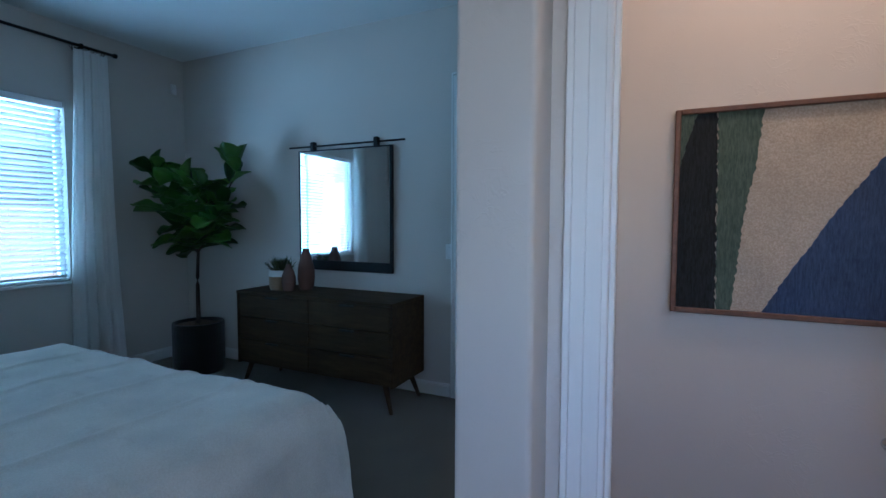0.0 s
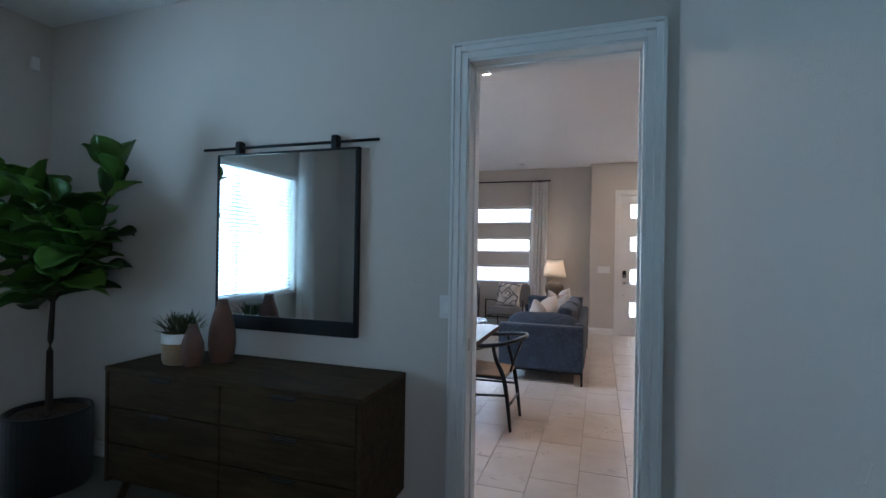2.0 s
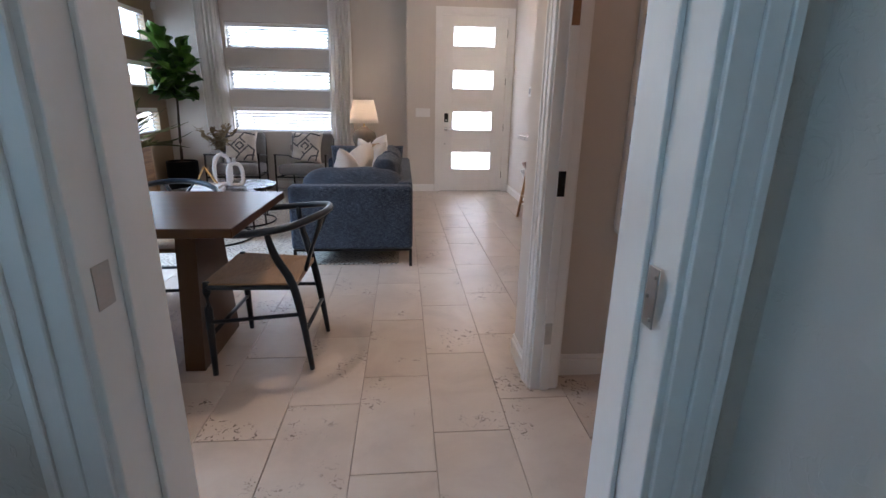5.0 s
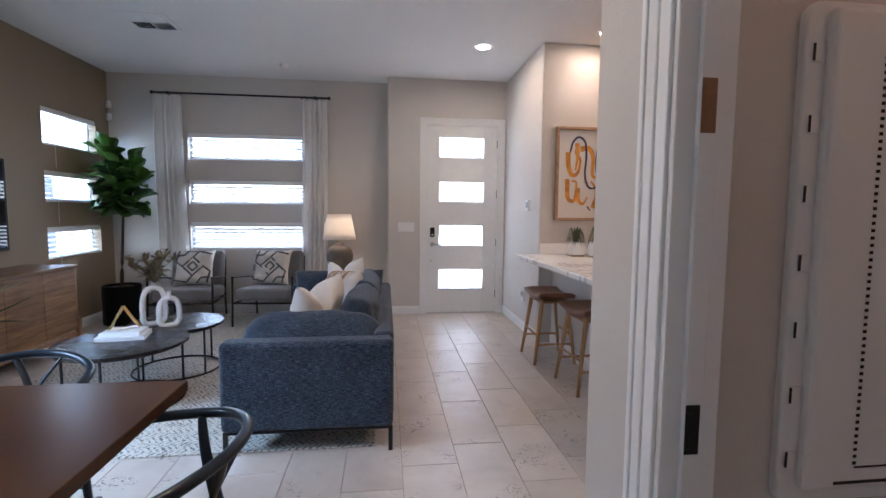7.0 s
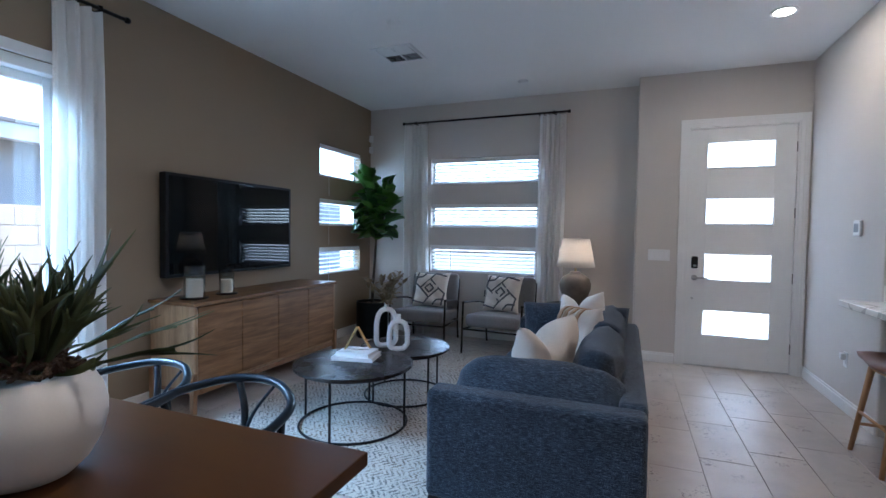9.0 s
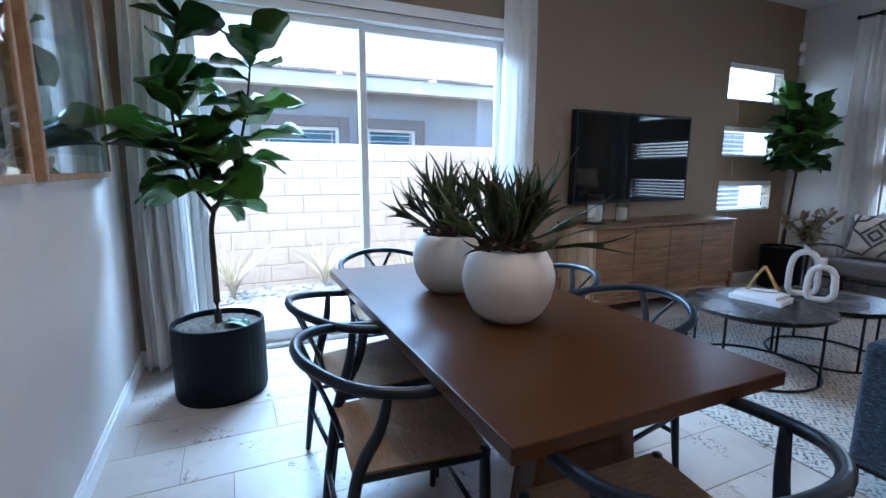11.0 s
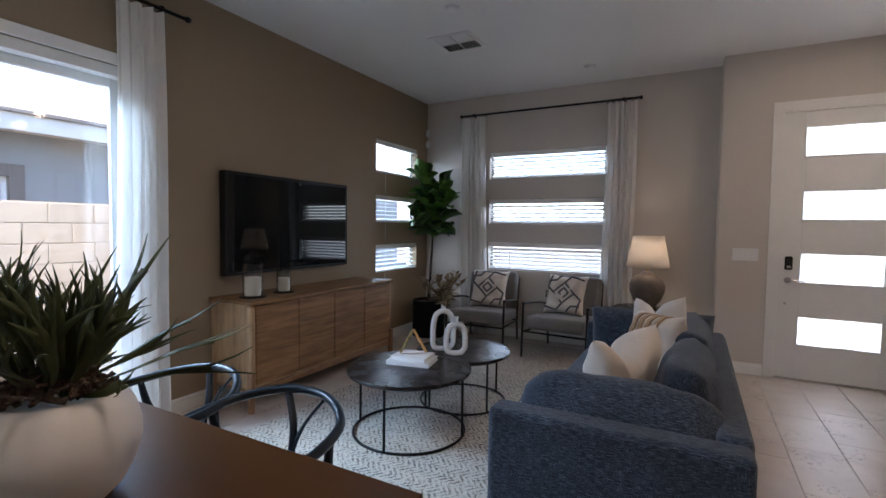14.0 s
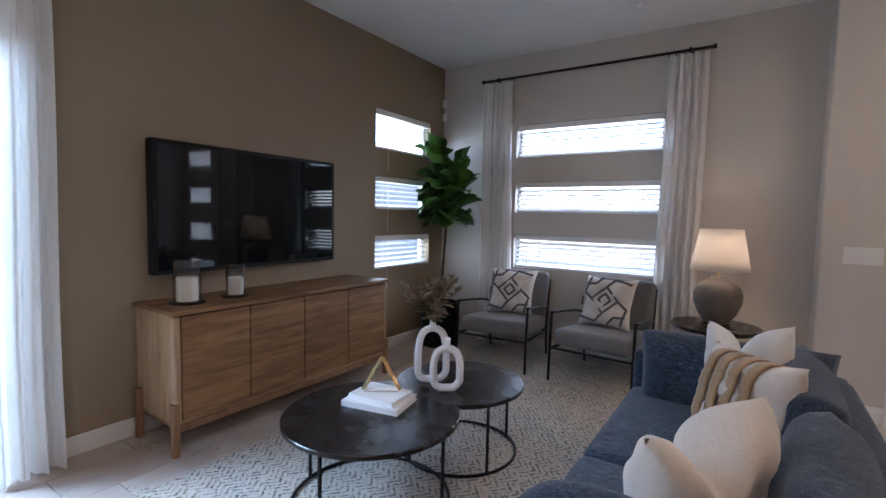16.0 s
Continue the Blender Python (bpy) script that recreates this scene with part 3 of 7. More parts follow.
def surface(fn, nu, nv, bm=None, close_u=False):
    bm = bm or bmesh.new()
    g = [[bm.verts.new(fn(i / nu, j / nv)) for j in range(nv + 1)] for i in range(nu if close_u else nu + 1)]
    for i in range(nu):
        for j in range(nv):
            k = (i + 1) % len(g)
            bm.faces.new((g[i][j], g[k][j], g[k][j + 1], g[i][j + 1]))
    return bm


def thicken(bm, t):
    bmesh.ops.recalc_face_normals(bm, faces=bm.faces)
    bmesh.ops.solidify(bm, geom=list(bm.faces), thickness=t)
    return bm


def cushion(w, d, h, crown=0.5, pinch=0.06, n=14, seed=0, lump=0.012, chop=0.0):
    """A stuffed cushion lying flat: w by d, h thick at the middle, with drawn-in sides and seams."""
    bm = bmesh.new()
    sides = []
    for s in (1, -1):
        g = []
        for i in range(n + 1):
            row = []
            for j in range(n + 1):
                u, v = 2 * i / n - 1, 2 * j / n - 1
                px = u * (1 - pinch * (1 - v * v) * abs(u))
                py = v * (1 - pinch * (1 - u * u) * abs(v))
                e = max(0.0, (1 - u ** 4)) ** crown * max(0.0, (1 - v ** 4)) ** crown
                k = noise.noise(Vector((u * 2.1 + seed * 3.7, v * 2.1 + s * 5, seed))) * lump * e
                cut = chop * math.exp(-(u + 0.12) ** 2 / 0.11) * ((v + 1) / 2) ** 2
                e *= 1 - 0.75 * chop * math.exp(-(u + 0.12) ** 2 / 0.03) * ((v + 1) / 2)
                row.append((px * w / 2, (py - cut) * d / 2, s * (h / 2 * e) + k))
            g.append(row)
        sides.append(g)
    vt = [[bm.verts.new(sides[0][i][j]) for j in range(n + 1)] for i in range(n + 1)]
    vb = [[vt[i][j] if i in (0, n) or j in (0, n) else bm.verts.new(sides[1][i][j]) for j in range(n + 1)] for i in range(n + 1)]
    for g in (vt, vb):
        for i in range(n):
            for j in range(n):
                bm.faces.new((g[i][j], g[i + 1][j], g[i + 1][j + 1], g[i][j + 1]))
    return bm


def moved(bm, m):
    bmesh.ops.transform(bm, matrix=m, verts=bm.verts)
    return bm


def cells_wall(name, axis, a0, a1, us, zs, holes, material, label, soft=()):
    """A wall a0..a1 thick across its axis, spanning us along and zs up, with holes (u0, u1, z0, z1) right through.
    The upright corners at the (x, y) in soft are rounded, as on bullnose plaster bead."""
    cu = sorted({us[0], us[1], *[h[0] for h in holes], *[h[1] for h in holes]})
    cz = sorted({zs[0], zs[1], *[h[2] for h in holes], *[h[3] for h in holes]})
    cu = [c for c in cu if us[0] <= c <= us[1]]
    cz = [c for c in cz if zs[0] <= c <= zs[1]]
    full = {}
    for i in range(len(cu) - 1):
        for k in range(len(cz) - 1):
            mu, mz = (cu[i] + cu[i + 1]) / 2, (cz[k] + cz[k + 1]) / 2
            full[i, k] = not any(h[0] < mu < h[1] and h[2] < mz < h[3] for h in holes)
    bm = bmesh.new()
    seen = {}

    def vert(a, u, z):
        key = (a, u, z)
        if key not in seen:
            seen[key] = bm.verts.new((a, u, z) if axis == "x" else (u, a, z))
        return seen[key]
    for (i, k), solid in full.items():
        if not solid:
            continue
        u0, u1, z0, z1 = cu[i], cu[i + 1], cz[k], cz[k + 1]
        for a in (a0, a1):
            bm.faces.new((vert(a, u0, z0), vert(a, u1, z0), vert(a, u1, z1), vert(a, u0, z1)))
        for di, dk, q in ((-1, 0, (u0, u0, z0, z1)), (1, 0, (u1, u1, z0, z1)), (0, -1, (u0, u1, z0, z0)), (0, 1, (u0, u1, z1, z1))):
            if not full.get((i + di, k + dk)):
                ua, ub, za, zb = q
                if di:
                    bm.faces.new((vert(a0, ua, za), vert(a1, ua, za), vert(a1, ua, zb), vert(a0, ua, zb)))
                else:
                    bm.faces.new((vert(a0, ua, za), vert(a1, ua, za), vert(a1, ub, za), vert(a0, ub, za)))
    es = [e for e in bm.edges if any(all(abs(v.co.x - x) + abs(v.co.y - y) < 1e-4 for v in e.verts) for x, y in soft)]
    if es:
        bmesh.ops.recalc_face_normals(bm, faces=bm.faces)
        bmesh.ops.bevel(bm, geom=es, offset=0.014, segments=4, affect="EDGES", profile=0.5)
    ob = part(name, bm, material, None)
    return tagged(ob, label, "wall", kind="structure")


# ---- structure ----
CEIL = 3.02
OPEN_H = 2.42
cells_wall("wall_bedroom_door", "y", 3.42, 3.62, (-4.10, 1.90), (0, CEIL), [(-0.95, -0.095, 0, OPEN_H + 0.02)], M_WALL, "greige painted wall with the bedroom doorway in it")
cells_wall("wall_bedroom_window", "x", -4.22, -4.08, (-0.62, 3.42), (0, CEIL), [(0.46, 2.335, 0.88, 2.37)], M_WALL, "greige painted bedroom wall with a wide window")
# The opening is added so the unseen fill lamp can shine in.
cells_wall("wall_bedroom_head", "y", -0.74, -0.62, (-4.22, 1.72), (0, CEIL), [(0.5, 1.4, 1.2, 2.1)], M_WALL, "greige wall behind the bed with an added opening for the fill lamp")
cells_wall("wall_water_closet_side", "x", 0.034, 0.215, (1.055, 3.42), (0, CEIL), [], M_WALL, "greige textured partition beside the bedroom", [(0.034, 1.055), (0.215, 1.055)])
cells_wall("wall_water_closet_front", "y", 1.20, 1.32, (0.215, 1.60), (0, CEIL), [(0.33, 1.19, 0, OPEN_H + 0.02)], M_WALL, "greige wall with a cased opening to the water closet")
cells_wall("wall_water_closet_back", "y", 2.22, 2.34, (0.215, 1.60), (0, CEIL), [], M_WALL, "greige wall carrying the woven wall hanging")
cells_wall("wall_vestibule_end", "x", 1.60, 1.72, (-0.62, 2.34), (0, CEIL), [], M_WALL, "plain greige end wall of the vestibule")
cells_wall("wall_living_window", "x", -4.04, -3.90, (3.62, 10.30), (-0.15, CEIL), [(3.97, 6.36, 0.0, 2.36)] + [(9.0, 9.90, a, b) for a, b in ((0.82, 1.15), (1.41, 1.73), (1.99, 2.37))], M_ACCENT, "taupe accent wall with glazed door and three small windows")
cells_wall("wall_front", "y", 10.16, 10.30, (-3.90, -0.46), (0, CEIL), [(-2.98, -1.56, a, b) for a, b in ((0.83, 1.18), (1.41, 1.72), (1.97, 2.31))], M_WALL, "greige front wall with three stacked horizontal windows")
cells_wall("wall_entry_return", "x", -0.46, -0.34, (9.86, 10.30), (0, CEIL), [], M_WALL, "short greige return wall beside the entry", [(-0.46, 9.86)])
cells_wall("wall_entry", "y", 9.86, 10.00, (-0.34, 1.21), (0, CEIL), [(0.02, 0.985, 0, 2.465)], M_WALL, "greige entry wall around the front door")
cells_wall("wall_thermostat", "x", 1.07, 1.21, (8.56, 9.86), (0, CEIL), [], M_WALL, "greige wall beside the front door")
cells_wall("wall_kitchen_pier", "y", 8.42, 8.56, (1.07, 2.09), (0, CEIL), [], M_WALL, "greige kitchen pier carrying a framed painting", [(1.07, 8.42)])
cells_wall("wall_kitchen_pier_side", "x", 1.95, 2.09, (8.56, 9.45), (0, CEIL), [], M_WALL, "greige side of the kitchen pier")
cells_wall("wall_kitchen_back", "y", 9.45, 9.59, (2.09, 4.40), (0, CEIL), [(2.76, 3.16, 1.24, 2.30)], M_WALL, "greige kitchen wall with a small window")
cells_wall("wall_kitchen_end", "x", 4.40, 4.54, (4.73, 9.59), (0, CEIL), [], M_WALL, "plain greige kitchen end wall")
cells_wall("wall_pantry_back", "y", 4.73, 4.95, (0.05, 4.40), (0, CEIL), [], M_WALL, "greige wall between pantry and kitchen", [(0.05, 4.95)])
cells_wall("wall_pantry_door", "x", 0.05, 0.17, (3.62, 4.73), (0, CEIL), [(3.79, 4.63, 0, OPEN_H + 0.02)], M_WALL, "greige wall with the pantry doorway in it")
cells_wall("wall_pantry_end", "x", 1.78, 1.90, (3.62, 4.73), (0, CEIL), [], M_WALL, "plain greige pantry end wall")

tagged(part("ceiling", boxed(-4.22, -0.74, CEIL, 4.54, 10.30, CEIL + 0.2), M_CEIL, None), "flat off-white textured plaster ceiling", "ceiling", kind="structure")
tagged(part("carpet_floor", boxed(-4.08, -0.62, -0.12, 1.60, 3.50, 0.0), M_CARPET, None), "grey-brown cut-pile bedroom carpet", "carpet", kind="structure")
floor = tagged(part("floor", boxed(-3.95, 3.50, -0.12, 4.40, 10.20, -0.006), M_GROUT, None), "pale stone-look porcelain floor tiles with grout joints", "floor", kind="structure")


def trim_run(name, boxes, label="white painted moulded baseboard"):
    bm = bmesh.new()
    for b in boxes:
        box(bm, *b, bev=0.003, seg=1)
    return tagged(part(name, bm, M_TRIM, None), label, "trim", kind="structure")


def baseboard(axis, plane, side, u0, u1, z=0.0):
    """Baseboard on a wall plane, standing out to its side (+1 or -1): a tall board with a narrower cap."""
    out = []
    for t, za, zb in ((0.015, 0.0, 0.085), (0.009, 0.085, 0.108)):
        a, b = sorted((plane, plane + side * t))
        out.append((a, u0, z + za, b, u1, z + zb) if axis == "x" else (u0, a, z + za, u1, b, z + zb))
    return trim_run("baseboard", out)


for args in (("y", 3.42, -1, -4.08, -1.04), ("y", 3.42, -1, -0.016, 0.034), ("x", -4.08, 1, -0.62, 3.42), ("x", 0.034, -1, 1.07, 3.42), ("y", 1.055, -1, 0.05, 0.205),
             ("y", 2.22, -1, 0.215, 1.6), ("x", -3.90, 1, 6.42, 10.16), ("y", 10.16, -1, -3.88, -0.46), ("x", -0.46, -1, 9.86, 10.16), ("y", 9.86, -1, -0.46, -0.055),
             ("x", 1.07, -1, 8.42, 9.86), ("y", 3.62, 1, -3.88, -1.04), ("x", -3.90, 1, 3.62, 3.96), ("y", 4.73, -1, 0.17, 1.78), ("x", 0.05, -1, 4.711, 4.95), ("y", 4.95, 1, 0.05, 4.4)):
    baseboard(*args)


def cased_door(name, axis, a0, a1, u0, u1, top, label, faces=(1, -1), hinge_u=None, strike_u=None, hinge_a=0.0, hinge_mat=None):
    """The jambs, stop and moulded casing of an opening from u0 to u1 in a wall a0..a1 thick."""
    root = thing(name, label, "door frame", kind="structure")

    def at(bm, a, u, z, b, v, w, bev=0.002):
        p = (a, u, z, b, v, w) if axis == "x" else (u, a, z, v, b, w)
        q = (min(p[0], p[3]), min(p[1], p[4]), min(p[2], p[5]), max(p[0], p[3]), max(p[1], p[4]), max(p[2], p[5]))
        box(bm, *q, bev=bev, seg=1)
    t = 0.018
    for un, s in ((u0, 1), (u1, -1)):
        bm = bmesh.new()
        at(bm, a0 - 0.001, un - s * 0.001, 0, a1 + 0.001, un + s * t, top)
        mid = (a0 + a1) / 2
        at(bm, mid - 0.02, un + s * t, 0, mid + 0.02, un + s * (t + 0.011), top - 0.01)
        part("jamb", bm, M_TRIM, root)
    bm = bmesh.new()
    at(bm, a0 - 0.001, u0, top - t, a1 + 0.001, u1, top + 0.001)
    at(bm, (a0 + a1) / 2 - 0.02, u0 + t, top - t - 0.011, (a0 + a1) / 2 + 0.02, u1 - t, top - t)
    part("head_jamb", bm, M_TRIM, root)
    for side in faces:
        f = a1 if side > 0 else a0
        for un, s in ((u0, -1), (u1, 1)):
            bm = bmesh.new()
            for o0, o1, th in ((-0.006, 0.030, 0.011), (0.030, 0.062, 0.016), (0.062, 0.078, 0.021)):
                at(bm, f, un + s * o0, 0, f + side * th, un + s * o1, top - 0.006 + max(0, o1))
            part("casing", bm, M_TRIM, root)
        bm = bmesh.new()
        for o0, o1, th in ((-0.006, 0.030, 0.011), (0.030, 0.062, 0.016), (0.062, 0.078, 0.021)):
            at(bm, f, u0 - o0, top + o0, f + side * (th - 0.001), u1 + o0, top + o1)
        part("head_casing", bm, M_TRIM, root)
    for zc in ((0.28, 0.93, 1.55, 2.20) if hinge_u is not None else ()):
        bm = bmesh.new()
        s = 1 if hinge_u == u0 else -1
        at(bm, hinge_a - 0.015, hinge_u + s * (t + 0.0108), zc - 0.05, hinge_a + 0.015, hinge_u + s * (t + 0.0135), zc + 0.05, 0.001)
        for k in range(3):
            q = boxed(-0.003, -0.003, -0.003, 0.003, 0.003, 0.003, 0.001, 1)
            pos = (hinge_a + (-0.008, 0.008, -0.008)[k], hinge_u + s * (t + 0.0135), zc + (-0.035, 0.0, 0.035)[k])
            moved(q, Matrix.Translation(pos if axis == "x" else (pos[1], pos[0], pos[2])))
            me = bpy.data.meshes.new("screw")
            q.to_mesh(me)
            q.free()
            bm.from_mesh(me)
            bpy.data.meshes.remove(me)
        # Brown and steel put the nickel leaves' reflections into colour; 0.93 is dark.
        varied = M_BLACK if zc == 0.93 else (hinge_mat if zc > 1 else M_STEEL)
        part("hinge", bm, varied if hinge_mat else M_STEEL, root, "metal hinge leaf on the jamb")
    if strike_u is not None:
        bm = bmesh.new()
        s = 1 if strike_u == u0 else -1
        at(bm, hinge_a - 0.02, strike_u + s * t, 0.93, hinge_a + 0.02, strike_u + s * (t + 0.002), 0.995, 0.001)
        part("strike_plate", bm, M_STEEL, root, "metal strike plate")
    return root


cased_door("door_1", "y", 3.42, 3.62, -0.95, -0.095, OPEN_H + 0.02, "white moulded casing of the open bedroom doorway", hinge_u=-0.095, strike_u=-0.95, hinge_a=3.46)
cased_door("door_2", "x", 0.05, 0.17, 3.79, 4.63, OPEN_H + 0.02, "white moulded casing of the open pantry doorway", hinge_u=4.63, hinge_a=0.108, hinge_mat=M_HINGEGLINT)
cased_door("door_3", "y", 1.20, 1.32, 0.33, 1.19, OPEN_H + 0.02, "white moulded casing of the water closet doorway")


def window_unit(name, axis, a0, a1, u0, u1, z0, z1, label, bars=(), rail=True, sill=0.0, side=1):
    """A white vinyl frame near the outer face a0, one pane, with uprights at the fractions in bars."""
    root = thing(name, label, "window", kind="structure")

    def at(bm, a, u, z, b, v, w, bev=0.003):
        p = (a, u, z, b, v, w) if axis == "x" else (u, a, z, v, b, w)
        q = (min(p[0], p[3]), min(p[1], p[4]), min(p[2], p[5]), max(p[0], p[3]), max(p[1], p[4]), max(p[2], p[5]))
        return box(bm, *q, bev=bev, seg=1)
    t = 0.035
    bm = bmesh.new()
    at(bm, a0, u0, z0, a1, u0 + t, z1)
    at(bm, a0, u1 - t, z0, a1, u1, z1)
    at(bm, a0, u0 + t, z0, a1, u1 - t, z0 + t)
    at(bm, a0, u0 + t, z1 - t, a1, u1 - t, z1)
    for f in bars:
        uc = u0 + (u1 - u0) * f
        at(bm, a0 + 0.002, uc - 0.022, z0 + t, a1 - 0.002, uc + 0.022, z1 - t)
    part("window_frame", bm, M_WHITE, root)
    am = (a0 + a1) / 2
    cuts = [u0 + t] + [u0 + (u1 - u0) * f for f in bars] + [u1 - t]
    for ca, cb in zip(cuts, cuts[1:]):
        g = part("pane", at(bmesh.new(), am - 0.003, ca + 0.002, z0 + t, am + 0.003, cb - 0.002, z1 - t, 0), M_GLASS, root)
        g.visible_shadow = False
    if sill:
        bm = bmesh.new()
        at(bm, a1, u0 - 0.03, z0 - 0.025, a1 + side * sill, u1 + 0.03, z0 - 0.001, 0.006)
        part("window_sill", bm, M_TRIM, root)
    return root


def blind(axis, a, u0, u1, z0, z1, tilt, label, group, pitch=0.043, side=1):
    """A horizontal slatted blind hung in an opening at a."""
    root = thing("window_blind", label, "window blind", group=group)

    def put(bm, ua, ub, da, db, za, zb):
        p = (a + da, ua, za, a + db, ub, zb) if axis == "x" else (ua, a + da, za, ub, a + db, zb)
        return box(bm, *p, bev=0.003, seg=1)
    part("headrail", put(bmesh.new(), u0, u1, -0.03, 0.03, z1 - 0.055, z1 - 0.003), M_WHITE, root)
    part("bottom_rail", put(bmesh.new(), u0 + 0.004, u1 - 0.004, -0.026, 0.026, z0 + 0.004, z0 + 0.022), M_WHITE, root)
    n = int((z1 - 0.06 - z0 - 0.022) / pitch)
    w = 0.5 * (u1 - u0) - 0.006
    if axis == "x":
        me = mesh_of("slat", boxed(-0.0245, -w, -0.0013, 0.0245, w, 0.0013), M_BLIND)
    else:
        me = mesh_of("slat", boxed(-w, -0.0245, -0.0013, w, 0.0245, 0.0013), M_BLIND)
    for i in range(n):
        z = z1 - 0.06 - (i + 0.6) * (z1 - 0.06 - z0 - 0.022) / n
        um = (u0 + u1) / 2
        tl = tilt + random.uniform(-1.5, 1.5)
        m = pose(a, um, z, 0, tl * side, 0) if axis == "x" else pose(um, a, z, -tl * side, 0, 0)
        shared("slat", me, root, m=m)
    for f in (0.1, 0.37, 0.63, 0.9) if u1 - u0 > 1.2 else (0.12, 0.88):
        u = u0 + (u1 - u0) * f
        p = (a + 0.027 * side, u) if axis == "x" else (u, a + 0.027 * side)
        part("ladder_cord", boxed(p[0] - 0.0012, p[1] - 0.0012, z0 + 0.01, p[0] + 0.0012, p[1] + 0.0012, z1 - 0.02), M_PLASTIC, root)
    u = u0 + (u1 - u0) * 0.2
    p = (a + 0.034 * side, u) if axis == "x" else (u, a + 0.034 * side)
    part("tilt_wand", boxed(p[0] - 0.0025, p[1] - 0.0025, max(z0 - 0.22, z1 - 0.6), p[0] + 0.0025, p[1] + 0.0025, z1 - 0.05, 0.001, 1), M_PLASTIC, root)
    return root


for k, (za, zb) in enumerate(((0.83, 1.18), (1.41, 1.72), (1.97, 2.31))):
    window_unit("window_%d" % (1 + k), "y", 10.29, 10.24, -2.98, -1.56, za, zb, "wide low white vinyl window in the front wall")
    blind("y", 10.20, -2.972, -1.568, za, zb, 30, "white horizontal slat blind in a wide front window", "front window blinds", side=-1)
for k, (za, zb) in enumerate(((0.82, 1.15), (1.41, 1.73), (1.99, 2.37))):
    window_unit("window_%d" % (4 + k), "x", -4.03, -3.985, 9.0, 9.9, za, zb, "small white vinyl window in the taupe wall")
    blind("x", -3.935, 9.008, 9.892, za, zb, 12, "white slat blind in a small side window", "side window blinds")
window_unit("window_7", "x", -4.21, -4.16, 0.46, 2.335, 0.88, 2.37, "wide white vinyl bedroom window", bars=(0.5,), sill=0.0)
blind("x", -4.115, 0.468, 2.327, 0.88, 2.37, -28, "white slat blind, half closed, in the bedroom window", "bedroom blinds")
window_unit("window_8", "y", 9.58, 9.53, 2.76, 3.16, 1.24, 2.30, "narrow white kitchen window")
blind("y", 9.49, 2.768, 3.152, 1.24, 2.30, 35, "white slat blind in the kitchen window", "kitchen blind", side=-1)
tagged(part("trim_bedroom_sill", boxed(-4.10, 0.44, 0.855, -4.05, 2.355, 0.878, 0.004), M_TRIM, None), "white painted bedroom window ledge", "trim", kind="structure")

# Unseen window added in the fill lamp's opening.
wb = window_unit("window_9", "y", -0.73, -0.68, 0.5, 1.4, 1.2, 2.1, "white window added unseen for the fill lamp")

# sliding glass door to the patio
slider = thing("door_4", "white vinyl sliding glass patio door with two large panes", "sliding door", kind="structure")
bm = bmesh.new()
for b in ((-4.03, 3.972, 0.0, -3.905, 4.02, 2.358), (-4.03, 6.31, 0.0, -3.905, 6.358, 2.358), (-4.03, 4.02, 2.29, -3.905, 6.31, 2.358), (-4.03, 4.02, 0.0, -3.905, 6.31, 0.03)):
    box(bm, *b, bev=0.004, seg=1)
part("outer_frame", bm, M_WHITE, slider)
for ua, ub, xa in ((4.02, 5.16, -3.965), (5.11, 6.31, -4.005)):
    bm = bmesh.new()
    for b in ((xa - 0.018, ua, 0.03, xa + 0.018, ua + 0.05, 2.29), (xa - 0.018, ub - 0.05, 0.03, xa + 0.018, ub, 2.29), (xa - 0.018, ua + 0.05, 2.235, xa + 0.018, ub - 0.05, 2.29), (xa - 0.018, ua + 0.05, 0.03, xa + 0.018, ub - 0.05, 0.12)):
        box(bm, *b, bev=0.004, seg=1)
    leafp = part("sash", bm, M_WHITE, slider)
    g = part("pane", boxed(xa - 0.003, ua + 0.05, 0.12, xa + 0.003, ub - 0.05, 2.235), M_GLASS, leafp)
    g.visible_shadow = False
part("pull_handle", boxed(-3.947, 4.035, 0.95, -3.925, 4.055, 1.2, 0.006), M_WHITE, slider)
trim_run("trim_slider", [(-3.899, 3.90, 0.0, -3.882, 3.972, 2.36), (-3.899, 6.358, 0.0, -3.882, 6.43, 2.36), (-3.899, 3.90, 2.36, -3.878, 6.43, 2.43)], "white moulded casing round the patio door")

# front door
fd = thing("door_5", "white front door with four horizontal frosted panes, closed", "door", kind="structure")
bm = bmesh.new()
GL = [(0.33, 0.58), (0.90, 1.16), (1.475, 1.725), (2.045, 2.295)]
zs = [0.012] + [v for g in GL for v in g] + [2.44]
box(bm, 0.042, 9.885, 0.012, 0.205, 9.93, 2.44, 0.002, 1)
box(bm, 0.785, 9.885, 0.012, 0.963, 9.93, 2.44, 0.002, 1)
for i in range(0, len(zs), 2):
    box(bm, 0.205, 9.885, zs[i], 0.785, 9.93, zs[i + 1])
part("door_leaf", bm, M_TRIM, fd)
for za, zb in GL:
    pane = part("pane", boxed(0.207, 9.902, za, 0.783, 9.912, zb), M_FROST, fd, "white frosted glass pane")
    bm = bmesh.new()
    for b in ((0.19, 9.877, za - 0.016, 0.206, 9.886, zb + 0.016), (0.784, 9.877, za - 0.016, 0.80, 9.886, zb + 0.016), (0.206, 9.877, za - 0.016, 0.784, 9.886, za), (0.206, 9.877, zb, 0.784, 9.886, zb + 0.016)):
        box(bm, *b, bev=0.003, seg=1)
    part("pane_bead", bm, M_TRIM, fd)
bm = bmesh.new()
